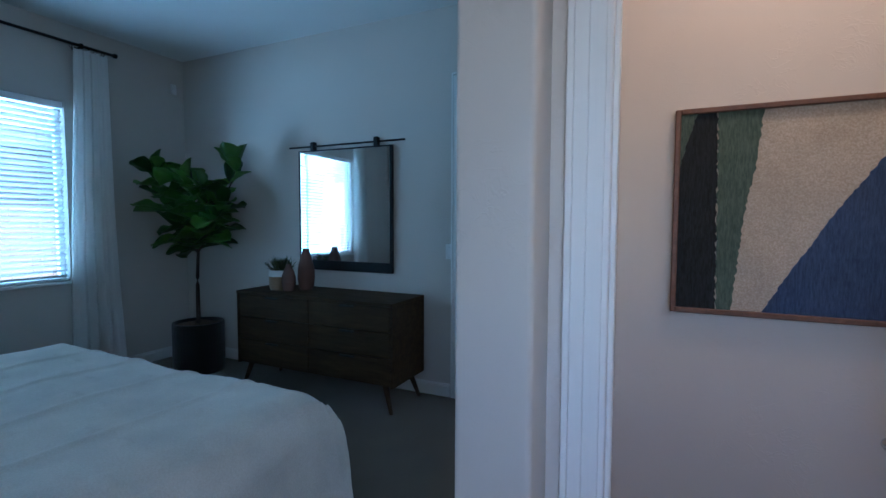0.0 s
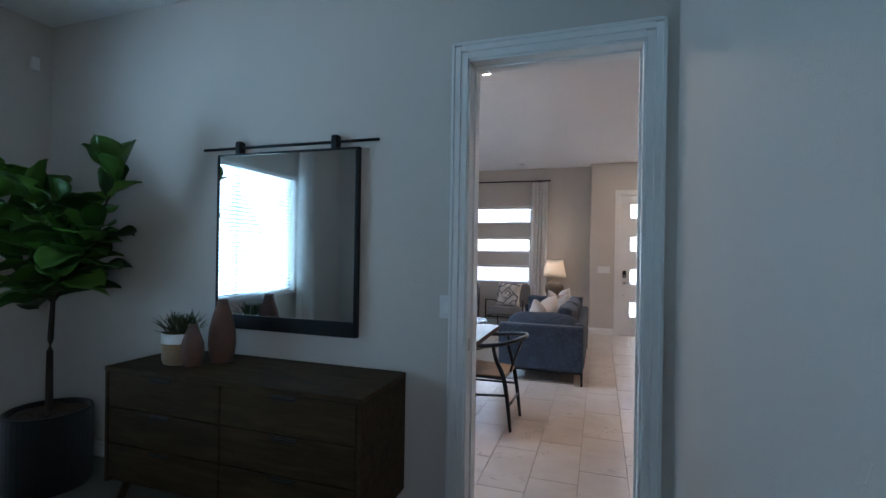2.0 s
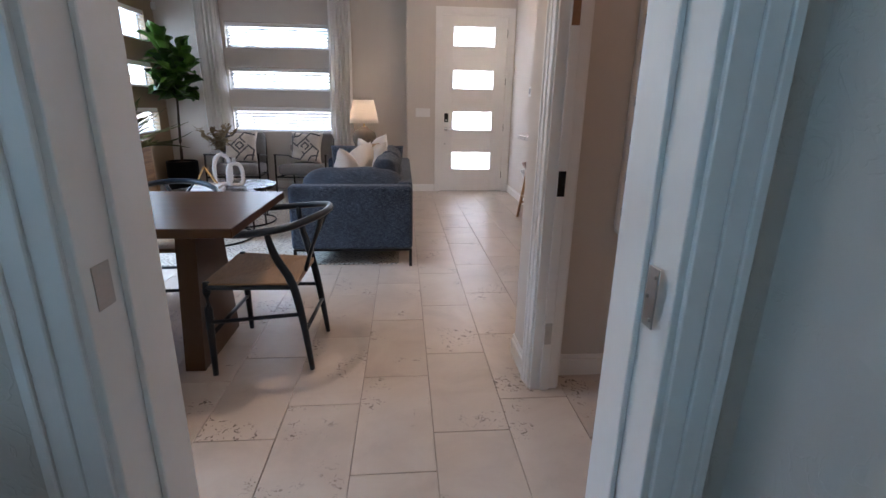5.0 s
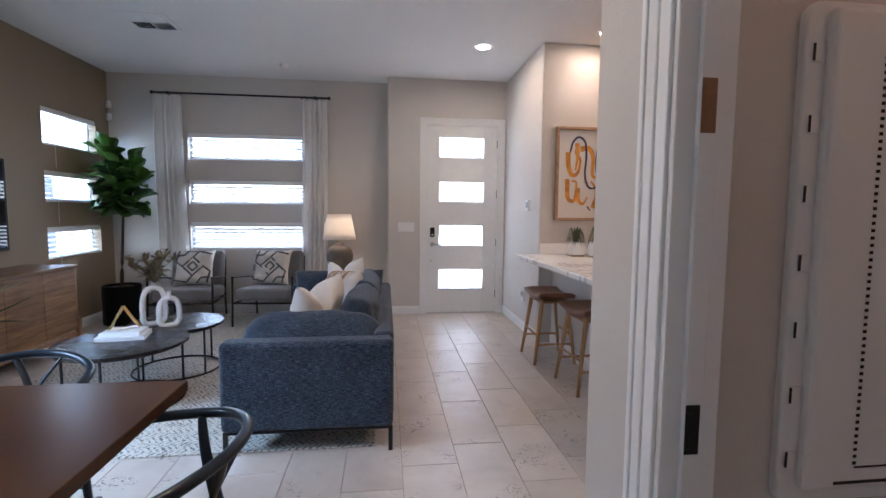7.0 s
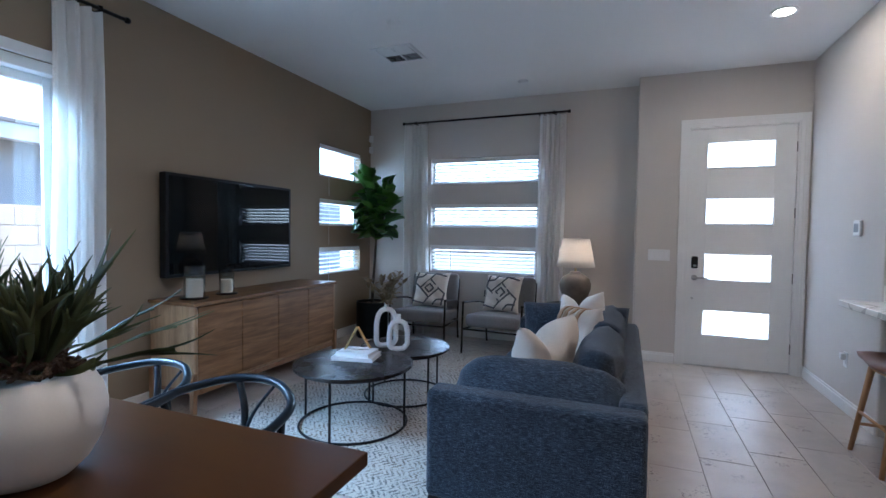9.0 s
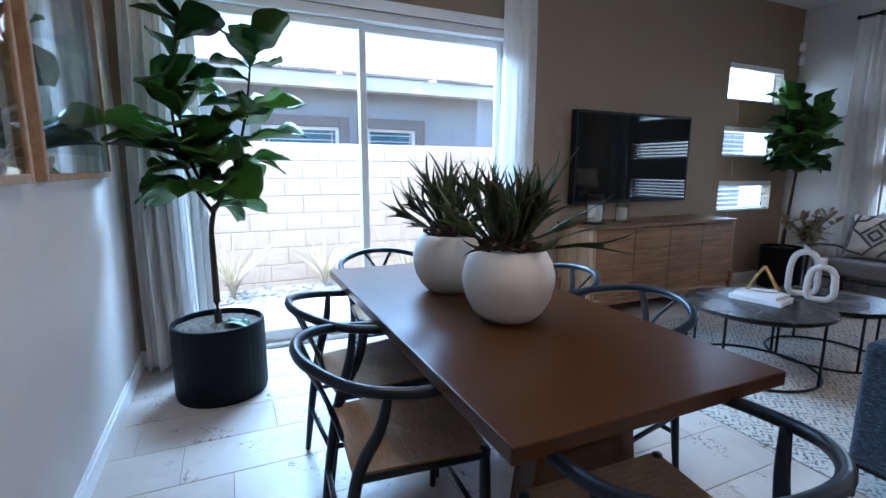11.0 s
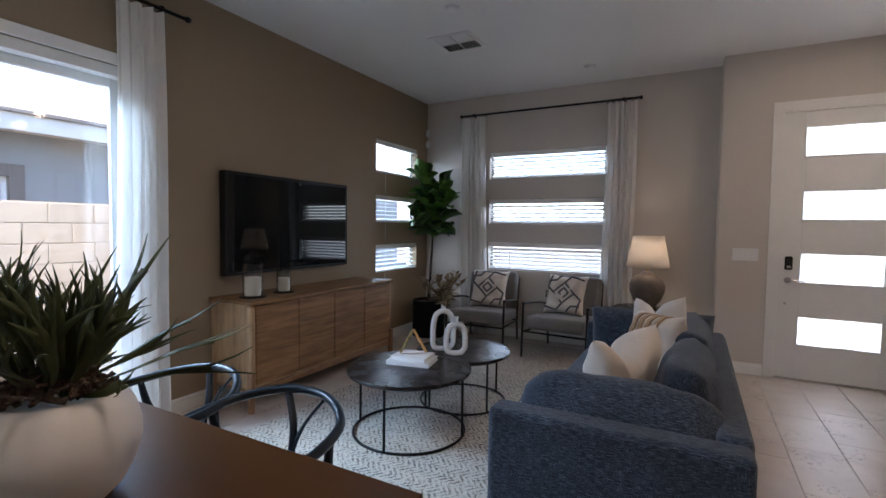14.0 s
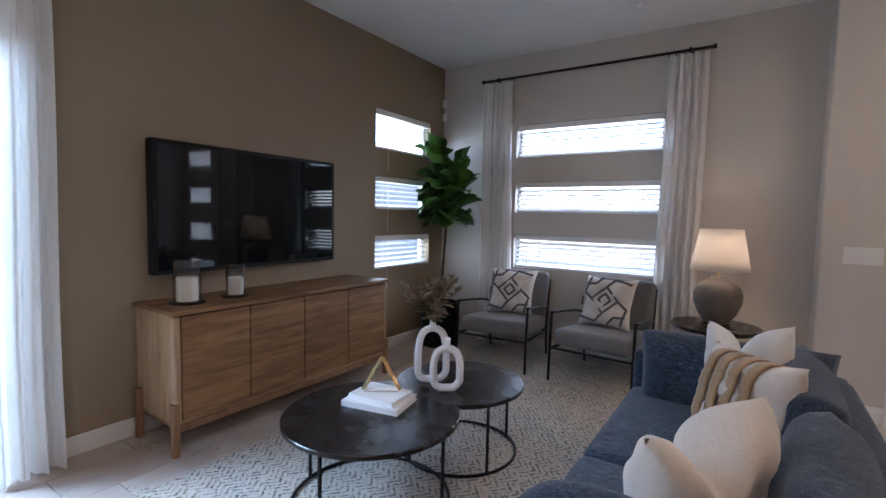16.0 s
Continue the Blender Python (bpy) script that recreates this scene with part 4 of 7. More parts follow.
for b in ((0.021, 9.862, 0, 0.04, 9.998, 2.464), (0.965, 9.862, 0, 0.984, 9.998, 2.464), (0.04, 9.862, 2.444, 0.965, 9.998, 2.464)):
    box(bm, *b, bev=0.002, seg=1)
part("jamb", bm, M_TRIM, fd)
bm = bmesh.new()
for o0, o1, th in ((-0.004, 0.03, 0.011), (0.03, 0.055, 0.016), (0.055, 0.07, 0.021)):
    box(bm, 0.02 - o1, 9.86 - th, 0, 0.02 - o0, 9.861, 2.465 + o1, 0.002, 1)
    box(bm, 0.985 + o0, 9.86 - th, 0, 0.985 + o1, 9.861, 2.465 + o1, 0.002, 1)
    box(bm, 0.02 - o0, 9.861 - th, 2.465 + o0, 0.985 + o0, 9.8605, 2.465 + o1, 0.002, 1)
part("casing", bm, M_TRIM, fd)
part("threshold", boxed(0.04, 9.865, 0.0, 0.965, 9.995, 0.011, 0.003), M_STEEL, fd)
lock = part("keypad_lock", boxed(0.085, 9.862, 1.01, 0.145, 9.886, 1.135, 0.012, 3), M_BLACK, fd, "black electronic keypad deadbolt")
part("thumb_turn", boxed(0.10, 9.852, 1.03, 0.13, 9.864, 1.05, 0.004), M_STEEL, lock)
bm = moved(lathe([(0.0, 0.0), (0.028, 0.0), (0.028, 0.012), (0.012, 0.016), (0.010, 0.045), (0.0, 0.045)], 20), pose(0.115, 9.885, 0.915, 90, 0, 0))
tube([(0.115, 9.842, 0.915), (0.16, 9.84, 0.915), (0.235, 9.845, 0.912)], 0.009, 10, bm)
part("lever_handle", bm, M_STEEL, fd, "satin nickel lever handle", True)
for zc in (0.25, 0.94, 1.58, 2.22):
    part("hinge", boxed(0.958, 9.876, zc - 0.05, 0.972, 9.886, zc + 0.05, 0.003), M_NICKEL, fd)
part("door_viewer", moved(lathe([(0, 0), (0.012, 0), (0.012, 0.006), (0, 0.006)], 14), pose(0.10, 9.885, 0.70, 90, 0, 0)), M_STEEL, fd)

# ---- outdoors ----
tagged(part("ground", boxed(-600, -600, -0.6, 600, 600, -0.16), M_GROUND, None), "flat tan desert ground reaching the horizon", "ground", kind="structure")
tagged(part("patio", boxed(-5.35, 1.5, -0.2, -4.04, 9.5, -0.05, 0.01), M_CONCRETE, None), "pale broom-finished concrete patio slab", "patio", kind="structure")
tagged(part("gravel_bed", boxed(-6.2, 0.5, -0.2, -5.35, 10.5, -0.10), M_GRAVEL, None), "grey gravel bed along the block wall", "gravel", kind="structure")
stones = bmesh.new()
for i in range(700):
    r = random.uniform(0.012, 0.032)
    q = bmesh.ops.create_icosphere(stones, subdivisions=1, radius=r)
    c = Vector((random.uniform(-6.18, -5.38), random.uniform(2.2, 9.2), -0.095))
    for v in q["verts"]:
        v.co = Vector((v.co.x * random.uniform(0.8, 1.2), v.co.y * random.uniform(0.8, 1.3), v.co.z * 0.7)) + c
tagged(part("gravel", stones, M_GRAVEL, None), "loose grey gravel stones", "gravel", kind="stuff")

garden_wall = tagged(part("garden_wall", boxed(-6.40, 0.5, -0.2, -6.212, 11.5, 1.565), M_MORTAR, None), "tan masonry block garden wall", "garden wall", kind="structure")


def straw_clump(name, x, y, h, seed):
    rnd = random.Random(seed)
    root = thing(name, "pale straw-coloured ornamental grass in the gravel bed", "grass", pose(x, y, -0.10), group="ornamental grasses")
    bm = bmesh.new()
    for i in range(46):
        a, lean, hh = rnd.uniform(0, 6.283), rnd.uniform(0.1, 0.8), h * rnd.uniform(0.55, 1.1)
        dx, dy = math.cos(a), math.sin(a)
        pts = [(dx * lean * hh * t ** 1.7, dy * lean * hh * t ** 1.7, hh * t * (1 - 0.18 * t * lean)) for t in (0, 0.3, 0.6, 0.85, 1.0)]
        tube(pts, [0.008, 0.007, 0.006, 0.004, 0.002], 3, bm)
    part("blades", bm, M_STRAW, root)


for k, (gx, gy, gh) in enumerate(((-5.79, 4.18, 0.66), (-6.0, 5.17, 0.6), (-5.8, 6.15, 0.6), (-5.85, 7.2, 0.5))):
    straw_clump("ornamental_grass", gx, gy, gh, k)

house = thing("neighbour_house", "grey stucco one-storey neighbouring house with tiled roof", "house", pose(-8.3, 0, 0))
WINS = [(4.72, 5.9), (6.35, 7.22), (1.6, 2.6), (9.4, 10.6)]
bm = bmesh.new()
cut = sorted(WINS)
ys = [-4.0] + [v for w in cut for v in w] + [16.0]
for i in range(0, len(ys), 2):
    box(bm, -0.2, ys[i], -0.16, 0.0, ys[i + 1], 2.75)
for ya, yb in cut:
    box(bm, -0.2, ya, -0.16, 0.0, yb, 1.1)
    box(bm, -0.2, ya, 1.93, 0.0, yb, 2.75)
part("wall", bm, M_STUCCO, house)
for ya, yb in cut:
    bm = bmesh.new()
    box(bm, 0.0, ya - 0.16, 1.0, 0.05, ya - 0.002, 2.09, 0.008)
    box(bm, 0.0, yb + 0.002, 1.0, 0.05, yb + 0.16, 2.09, 0.008)
    box(bm, 0.0, ya - 0.002, 1.932, 0.05, yb + 0.002, 2.09, 0.008)
    box(bm, 0.0, ya - 0.002, 1.0, 0.05, yb + 0.002, 1.098, 0.008)
    win = part("window", bm, M_STUCCODARK, house, "taupe stucco trim round a window")
    bm = bmesh.new()
    for b in ((-0.1, ya, 1.1, -0.04, ya + 0.05, 1.93), (-0.1, yb - 0.05, 1.1, -0.04, yb, 1.93), (-0.1, ya + 0.05, 1.1, -0.04, yb - 0.05, 1.15), (-0.1, ya + 0.05, 1.88, -0.04, yb - 0.05, 1.93)):
        box(bm, *b)
    part("frame", bm, M_WHITE, win)
    for f in (0.09, 0.91):
        part("muntin", boxed(-0.085, ya + f * (yb - ya) - 0.006, 1.15, -0.07, ya + f * (yb - ya) + 0.006, 1.88), M_FASCIA, win)
    for z in (1.22, 1.32, 1.42, 1.52, 1.62, 1.72, 1.82):
        part("slat", boxed(-0.086, ya + 0.05, z, -0.08, yb - 0.05, z + 0.014), M_FASCIA, win)
    part("pane", boxed(-0.095, ya + 0.05, 1.15, -0.089, yb - 0.05, 1.88), M_TEAL, win)
part("fascia", boxed(0.42, -4.2, 2.46, 0.46, 16.2, 2.66, 0.004), M_FASCIA, house)
part("soffit", boxed(0.0, -4.2, 2.50, 0.42, 16.2, 2.52), M_FASCIA, house)
roof = part("roof", moved(boxed(-5.6, -4.2, -0.04, 0.0, 16.2, 0.0), pose(0.46, 0, 2.67, 0, 18, 0)), M_ROOF, house, "brown clay tile roof")
bm = bmesh.new()
for i in range(16):
    for k in range(34):
        y0 = 0.5 + k * 0.30 + (i % 2) * 0.02
        x1 = 0.05 - i * 0.34
        q = box(bm, x1 - 0.40, y0, 0.004, x1, y0 + 0.285, 0.045, 0.0)
moved(bm, pose(0.46, 0, 2.68, 0, 18, 0))
part("roof_tiles", bm, M_ROOF, house)["kind"] = "stuff"
# things beyond the front wall and the bedroom window
tagged(part("street", boxed(-40, 14.0, -0.2, 40, 21.0, -0.15), plain("asphalt", (0.05, 0.05, 0.052), 0.9, var=0.2, bump=0.5), None), "grey asphalt street beyond the front yard", "road", kind="structure")

# ---- living and dining ----


def dining_table():
    t = thing("dining_table", "dark walnut dining table with slab pedestals on tiled floor", "table", pose(-2.075, 5.09, 0))
    part("tabletop", boxed(-0.885, -0.43, 0.70, 0.885, 0.43, 0.74, 0.004, 2), M_TABLE, t)
    part("apron", boxed(-0.60, -0.05, 0.60, 0.60, 0.05, 0.699, 0.003, 1), M_TABLE, t)
    for s in (-1, 1):
        bm = bmesh.new()
        box(bm, -0.045, -0.24, 0.0, 0.045, 0.24, 0.698)
        for v in bm.verts:
            if v.co.z > 0.3:
                v.co.y *= 0.62
        moved(bm, Matrix.Translation((s * 0.58, 0, 0)))
        part("pedestal", bm, M_TABLE, t)
    return t


dining_table()


def wishbone_chair(m):
    """A wishbone chair facing +y: bent rail on splayed legs, Y-shaped splat, paper-cord seat."""
    c = thing("dining_chair", "black wishbone dining chair with woven paper-cord seat", "chair", m, group="dining chairs")
    R = spline([(-0.265, 0.10, 0.685), (-0.285, -0.02, 0.69), (-0.25, -0.18, 0.71), (-0.13, -0.285, 0.735), (0.0, -0.315, 0.742), (0.13, -0.285, 0.735), (0.25, -0.18, 0.71), (0.285, -0.02, 0.69), (0.265, 0.10, 0.685)], 5)
    part("top_rail", tube(R, 0.0165, 10), M_BLACKWOOD, c, smooth=True)
    for s in (-1, 1):
        part("front_leg", tube(spline([(s * 0.245, 0.20, 0.0), (s * 0.235, 0.20, 0.25), (s * 0.225, 0.20, 0.455)], 3), [0.012, 0.014, 0.016, 0.018, 0.018, 0.017, 0.014], 10), M_BLACKWOOD, c, smooth=True)
        P = spline([(s * 0.20, -0.235, 0.0), (s * 0.195, -0.205, 0.25), (s * 0.20, -0.17, 0.44), (s * 0.245, -0.12, 0.58), (s * 0.272, -0.10, 0.695)], 4)
        part("back_leg", tube(P, [0.012 + 0.007 * math.sin(math.pi * i / (len(P) - 1)) for i in range(len(P))], 10), M_BLACKWOOD, c, smooth=True)
        part("side_stretcher", tube([(s * 0.24, 0.20, 0.265), (s * 0.196, -0.205, 0.285)], 0.010, 8), M_BLACKWOOD, c, smooth=True)
        part("seat_rail", tube([(s * 0.228, 0.20, 0.43), (s * 0.20, -0.18, 0.42)], 0.014, 8), M_BLACKWOOD, c, smooth=True)
    part("front_stretcher", tube([(-0.24, 0.20, 0.20), (0.24, 0.20, 0.20)], 0.010, 8), M_BLACKWOOD, c, smooth=True)
    part("rear_stretcher", tube([(-0.195, -0.215, 0.20), (0.195, -0.215, 0.20)], 0.010, 8), M_BLACKWOOD, c, smooth=True)
    bm = bmesh.new()
    tube(spline([(0.0, -0.185, 0.43), (0.0, -0.215, 0.53), (0.022, -0.255, 0.63), (0.085, -0.298, 0.728)], 4), [0.020] * 5 + [0.014] * 8, 6, bm, flat=0.45)
    tube(spline([(0.0, -0.187, 0.43), (0.0, -0.217, 0.53), (-0.022, -0.257, 0.63), (-0.085, -0.298, 0.728)], 4), [0.020] * 5 + [0.014] * 8, 6, bm, flat=0.45)
    part("splat", bm, M_BLACKWOOD, c, smooth=True)

    def quarter(corner_a, corner_b):
        a, b, mid = Vector(corner_a), Vector(corner_b), Vector((0.0, 0.01, 0.418))
        bm = bmesh.new()
        n = 9
        for i in range(n):
            f0, f1 = i / n, (i + 1) / n - 0.002
            p = [a.lerp(mid, f0), b.lerp(mid, f0), b.lerp(mid, f1), a.lerp(mid, f1)]
            v = [bm.verts.new(q + Vector((0, 0, 0.012))) for q in p] + [bm.verts.new(q - Vector((0, 0, 0.012))) for q in p]
            for k in range(4):
                bm.faces.new((v[k], v[(k + 1) % 4], v[4 + (k + 1) % 4], v[4 + k]))
            bm.faces.new(v[:4])
            bm.faces.new(v[4:][::-1])
        return bm
    cs = [(-0.235, 0.215, 0.438), (0.235, 0.215, 0.438), (0.205, -0.185, 0.428), (-0.205, -0.185, 0.428)]
    for k in range(4):
        part("seat", quarter(cs[k], cs[(k + 1) % 4]), M_SEAT, c, "woven tan paper-cord seat panel")
    return c


chair = wishbone_chair(pose(-1.85, 4.66, 0, 0, 0, -4))
for m in (pose(-2.36, 4.70, 0, 0, 0, 3), pose(-1.18, 5.05, 0, 0, 0, 88), pose(-1.90, 5.58, 0, 0, 0, 183), pose(-2.45, 5.60, 0, 0, 0, 176), pose(-3.12, 5.05, 0, 0, 0, -92)):
    copy_thing(chair, m)


def leaf_mesh(name, length, width, droop, fold, material, tip=1.35):
    """A fiddle-shaped leaf along +x with a midrib fold, drooping at its tip."""
    def at(u, v):
        w = width * (max(0.0, math.sin(math.pi * min(1.0, u ** tip))) ** 0.6 * (0.85 + 0.2 * u)) * 0.5
        if u > 0.985:
            w = 0.0
        y = (2 * v - 1) * w
        return (length * u * (1 - 0.08 * u * droop), y, abs(2 * v - 1) * fold * w * 2 - droop * length * 0.35 * u * u + 0.010 * math.sin(13 * u + 5 * v) * abs(2 * v - 1))
    bm = surface(at, 12, 6)
    bmesh.ops.remove_doubles(bm, verts=bm.verts, dist=0.0005)
    return mesh_of(name, thicken(bm, 0.0012), material, True)


LEAVES = [leaf_mesh("leaf", 0.27, 0.185, d, f, M_FIG) for d, f in ((0.30, 0.22), (0.55, 0.12), (-0.15, 0.30), (0.75, 0.18))]


def fig_tree(m, trunk, limbs, n_leaves, scale, seed, label, pot, lift):
    """A fiddle-leaf fig in a pot: a bent trunk that forks into limbs, each set with big leaves."""
    rnd = random.Random(seed)
    t = thing("fiddle_leaf_fig", label, "plant", m)
    r, h, pot_mat, soil_mat = pot
    part("pot", lathe([(0.0, 0.0), (r * 0.97, 0.0), (r, 0.03), (r, h - 0.015), (r - 0.004, h), (r - 0.018, h), (r - 0.02, h - 0.04), (0.0, h - 0.04)], 40), pot_mat, t, smooth=False)
    bm = surface(lambda u, v: ((r - 0.021) * v * math.cos(6.2832 * u), (r - 0.021) * v * math.sin(6.2832 * u), h - 0.03 + 0.02 * noise.noise(Vector((u * 9, v * 7, seed))) + 0.015 * (1 - v)), 24, 8)
    part("mulch", bm, soil_mat, t)
    P = spline([(x, y, z) for x, y, z in trunk], 5)
    part("trunk", tube(P, [0.021 * (1 - 0.45 * i / len(P)) for i in range(len(P))], 9), M_BARK, t, smooth=True)
    tips = []
    for lb in limbs:
        L = spline(lb, 5)
        part("limb", tube(L, [0.012 * (1 - 0.7 * i / len(L)) for i in range(len(L))], 7), M_BARK, t, smooth=True)
        tips.append(L)
    for i in range(n_leaves):
        L = tips[i % len(tips)]
        f = rnd.uniform(0.08, 1.0) ** 0.85
        p = L[min(int(f * (len(L) - 1)), len(L) - 1)]
        az = i * 2.4 + rnd.uniform(-0.5, 0.5)
        pitch = rnd.uniform(*lift) - 32 * (f > 0.85)
        s = scale * rnd.uniform(0.7, 1.12) * (1.08 - 0.25 * f)
        mm = Matrix.Translation(p) @ Matrix.Rotation(az, 4, "Z") @ Matrix.Rotation(radians(pitch), 4, "Y") @ Matrix.Rotation(radians(rnd.uniform(-35, 35)), 4, "X") @ Matrix.Diagonal((s, s, s, 1))
        shared("leaf", rnd.choice(LEAVES), t, m=mm)
    return t


patio_fig = fig_tree(pose(-3.36, 4.10, 0), [(0, 0, 0.38), (0.01, 0.0, 0.65), (-0.02, 0.0, 0.92), (0.0, 0.02, 1.03)],
         [[(0, 0.02, 1.02), (-0.04, -0.10, 1.26), (-0.02, -0.14, 1.65), (0.02, -0.06, 2.04)], [(0, 0.02, 1.03), (0.06, 0.14, 1.28), (0.05, 0.22, 1.6), (0.0, 0.26, 1.90)], [(-0.01, 0.0, 1.12), (0.10, -0.08, 1.35), (0.14, -0.10, 1.6)]],
         80, 1.32, 3, "tall fiddle-leaf fig in a black planter by the patio door", (0.245, 0.42, M_POT, M_MOSS), (-32, 22))
shared("fallen_leaf", LEAVES[0], patio_fig, m=pose(0.03, 0.02, 0.412, 0, 4, 62) @ Matrix.Scale(0.6, 4))
fig_tree(pose(-3.58, 9.68, 0), [(0, 0, 0.4), (0.02, 0.0, 0.8), (0.05, 0.0, 1.25)],
         [[(0.05, 0, 1.25), (-0.04, -0.04, 1.6), (-0.10, -0.03, 2.0)], [(0.05, 0, 1.25), (0.14, 0.04, 1.55), (0.20, 0.02, 1.85)], [(0.05, 0, 1.25), (0.06, -0.08, 1.5), (0.06, -0.10, 1.75)]],
         125, 1.22, 9, "fiddle-leaf fig in a dark pot in the room corner", (0.20, 0.45, M_POT, M_SOIL), (-55, 14))

def ribbon(bm, pts, widths, fold=0.35):
    """A flat strap along points, three across, folded up at its edges."""
    rows = []
    for i, p in enumerate(pts):
        d = (pts[min(i + 1, len(pts) - 1)] - pts[max(i - 1, 0)]).normalized()
        side = Vector((-d.y, d.x, 0.0)).normalized()
        up = d.cross(side)
        rows.append([bm.verts.new(p + side * widths[i] * k + up * abs(k) * widths[i] * fold) for k in (-0.5, 0.0, 0.5)])
    for a, b in zip(rows, rows[1:]):
        for k in range(2):
            bm.faces.new((a[k], b[k], b[k + 1], a[k + 1]))
    return bm


def antler_blade(length, width, curl, lobes, seed):
    """A strap leaf along +x that widens and forks into pointed lobes near its end."""
    rnd = random.Random(seed)
    bend = rnd.uniform(-0.06, 0.06)

    def mid(u):
        return Vector((length * u, bend * u * u, -curl * length * 0.35 * u * u + 0.010 * math.sin(7 * u + seed)))
    bm = bmesh.new()
    us = [0, 0.12, 0.25, 0.4, 0.52, 0.64, 0.72]
    ribbon(bm, [mid(u) for u in us], [width * w for w in (0.30, 0.40, 0.55, 0.75, 1.0, 1.15, 0.95)])
    for k in range(lobes):
        f = (k + 0.5) / lobes * 2 - 1
        root = mid(0.52 + 0.13 * rnd.random())
        ang = f * rnd.uniform(0.5, 0.8)
        ll = length * rnd.uniform(0.28, 0.46)
        rise = rnd.uniform(-0.02, 0.06)
        pts = [root + Vector((ll * t * math.cos(ang * (0.4 + 0.6 * t)), ll * t * math.sin(ang * (0.4 + 0.6 * t)) + f * width * 0.25, rise * t * t - curl * 0.05 * t)) for t in (0, 0.25, 0.5, 0.75, 1.0)]
        ribbon(bm, pts, [width * w for w in (0.62, 0.60, 0.46, 0.28, 0.05)], 0.25)
    return mesh_of("blade", thicken(bm, 0.0014), M_AGAVE, True)


BLADES = [antler_blade(0.36, 0.026, 0.3, 3, 1), antler_blade(0.30, 0.030, -0.3, 3, 2), antler_blade(0.42, 0.024, 0.7, 2, 3), antler_blade(0.33, 0.032, 0.0, 4, 4), antler_blade(0.38, 0.026, 0.5, 3, 5), antler_blade(0.27, 0.022, -0.4, 2, 6)]


def bowl_plant(x, y, seed, n):
    rnd = random.Random(seed)
    t = thing("potted_plant", "grey-green strappy plant in a round white pot on the table", "plant", pose(x, y, 0.74), group="plants on the dining table")
    prof = [(0.0, 0.0), (0.080, 0.0), (0.095, 0.005), (0.125, 0.034), (0.150, 0.080), (0.163, 0.130), (0.163, 0.165), (0.152, 0.207), (0.135, 0.238), (0.122, 0.250), (0.114, 0.252), (0.108, 0.246), (0.106, 0.225), (0.0, 0.225)]
    part("pot", lathe(prof, 56), M_CERAMIC, t, "round white matte pot", True)
    bm = bmesh.new()
    for i in range(150):
        a, rr = rnd.uniform(0, 6.283), 0.108 * math.sqrt(rnd.random())
        q = boxed(-0.018, -0.006, -0.003, 0.018, 0.006, 0.003)
        moved(q, pose(rr * math.cos(a), rr * math.sin(a), 0.235 + 0.05 * (1 - (rr / 0.11) ** 2) + rnd.uniform(0, 0.03), rnd.uniform(-40, 40), rnd.uniform(-40, 40), rnd.uniform(0, 360)))
        me = bpy.data.meshes.new("chip")
        q.to_mesh(me)
        q.free()
        bm.from_mesh(me)
        bpy.data.meshes.remove(me)
    part("bark_mulch", bm, M_SOIL, t)
    for i in range(n):
        a = i * 2.399 + rnd.uniform(-0.3, 0.3)
        el = rnd.choice((rnd.uniform(24, 45), rnd.uniform(42, 70), rnd.uniform(55, 88), rnd.uniform(60, 88))) if i > 3 else rnd.uniform(2, 12)
        s = rnd.uniform(0.70, 1.0)
        rr = rnd.uniform(0.0, 0.045)
        mm = Matrix.Translation((rr * math.cos(a), rr * math.sin(a), 0.25)) @ Matrix.Rotation(a, 4, "Z") @ Matrix.Rotation(radians(-el), 4, "Y") @ Matrix.Rotation(radians(rnd.uniform(-75, 75)), 4, "X") @ Matrix.Diagonal((s, s, s, 1))
        shared("blade", rnd.choice(BLADES), t, m=mm)


bowl_plant(-1.885, 5.085, 21, 64)
bowl_plant(-2.325, 5.065, 22, 56)


def curtain(m, width, height, folds, seed, label, flare=1.25, group="curtains", depth=0.035):
    """A gathered panel hanging along local x from z=height to z=0, wider at its hem."""
    rnd = random.Random(seed)
    ph = [rnd.uniform(0, 6.28) for _ in range(4)]
    t = thing("curtain", label, "curtain", m, group=group)

    def at(u, v):
        k = 1 + (flare - 1) * v ** 1.3
        d = depth * (0.75 + 0.6 * v)
        wob = 0.25 * math.sin(2.3 * v + ph[0])
        y = d * math.sin(2 * math.pi * folds * u + ph[1] + wob) + 0.35 * d * math.sin(2 * math.pi * folds * 2.3 * u + ph[2] + 0.6 * v)
        x = (u - 0.5) * width * k + 0.012 * math.sin(5 * v + ph[3])
        return (x, y, height * (1 - v) + 0.004 * math.sin(20 * u))
    part("panel", surface(at, 80, 18), M_CURTAIN, t, smooth=True)
    for i in range(folds + 1):
        ring = tube([((i / folds - 0.5) * width * 0.94, 0.02 * math.cos(a), height + 0.012 + 0.02 * math.sin(a)) for a in [k * 0.7854 for k in range(8)]], 0.0025, 5, closed=True)
        part("ring", ring, M_BLACK, t)
    return t


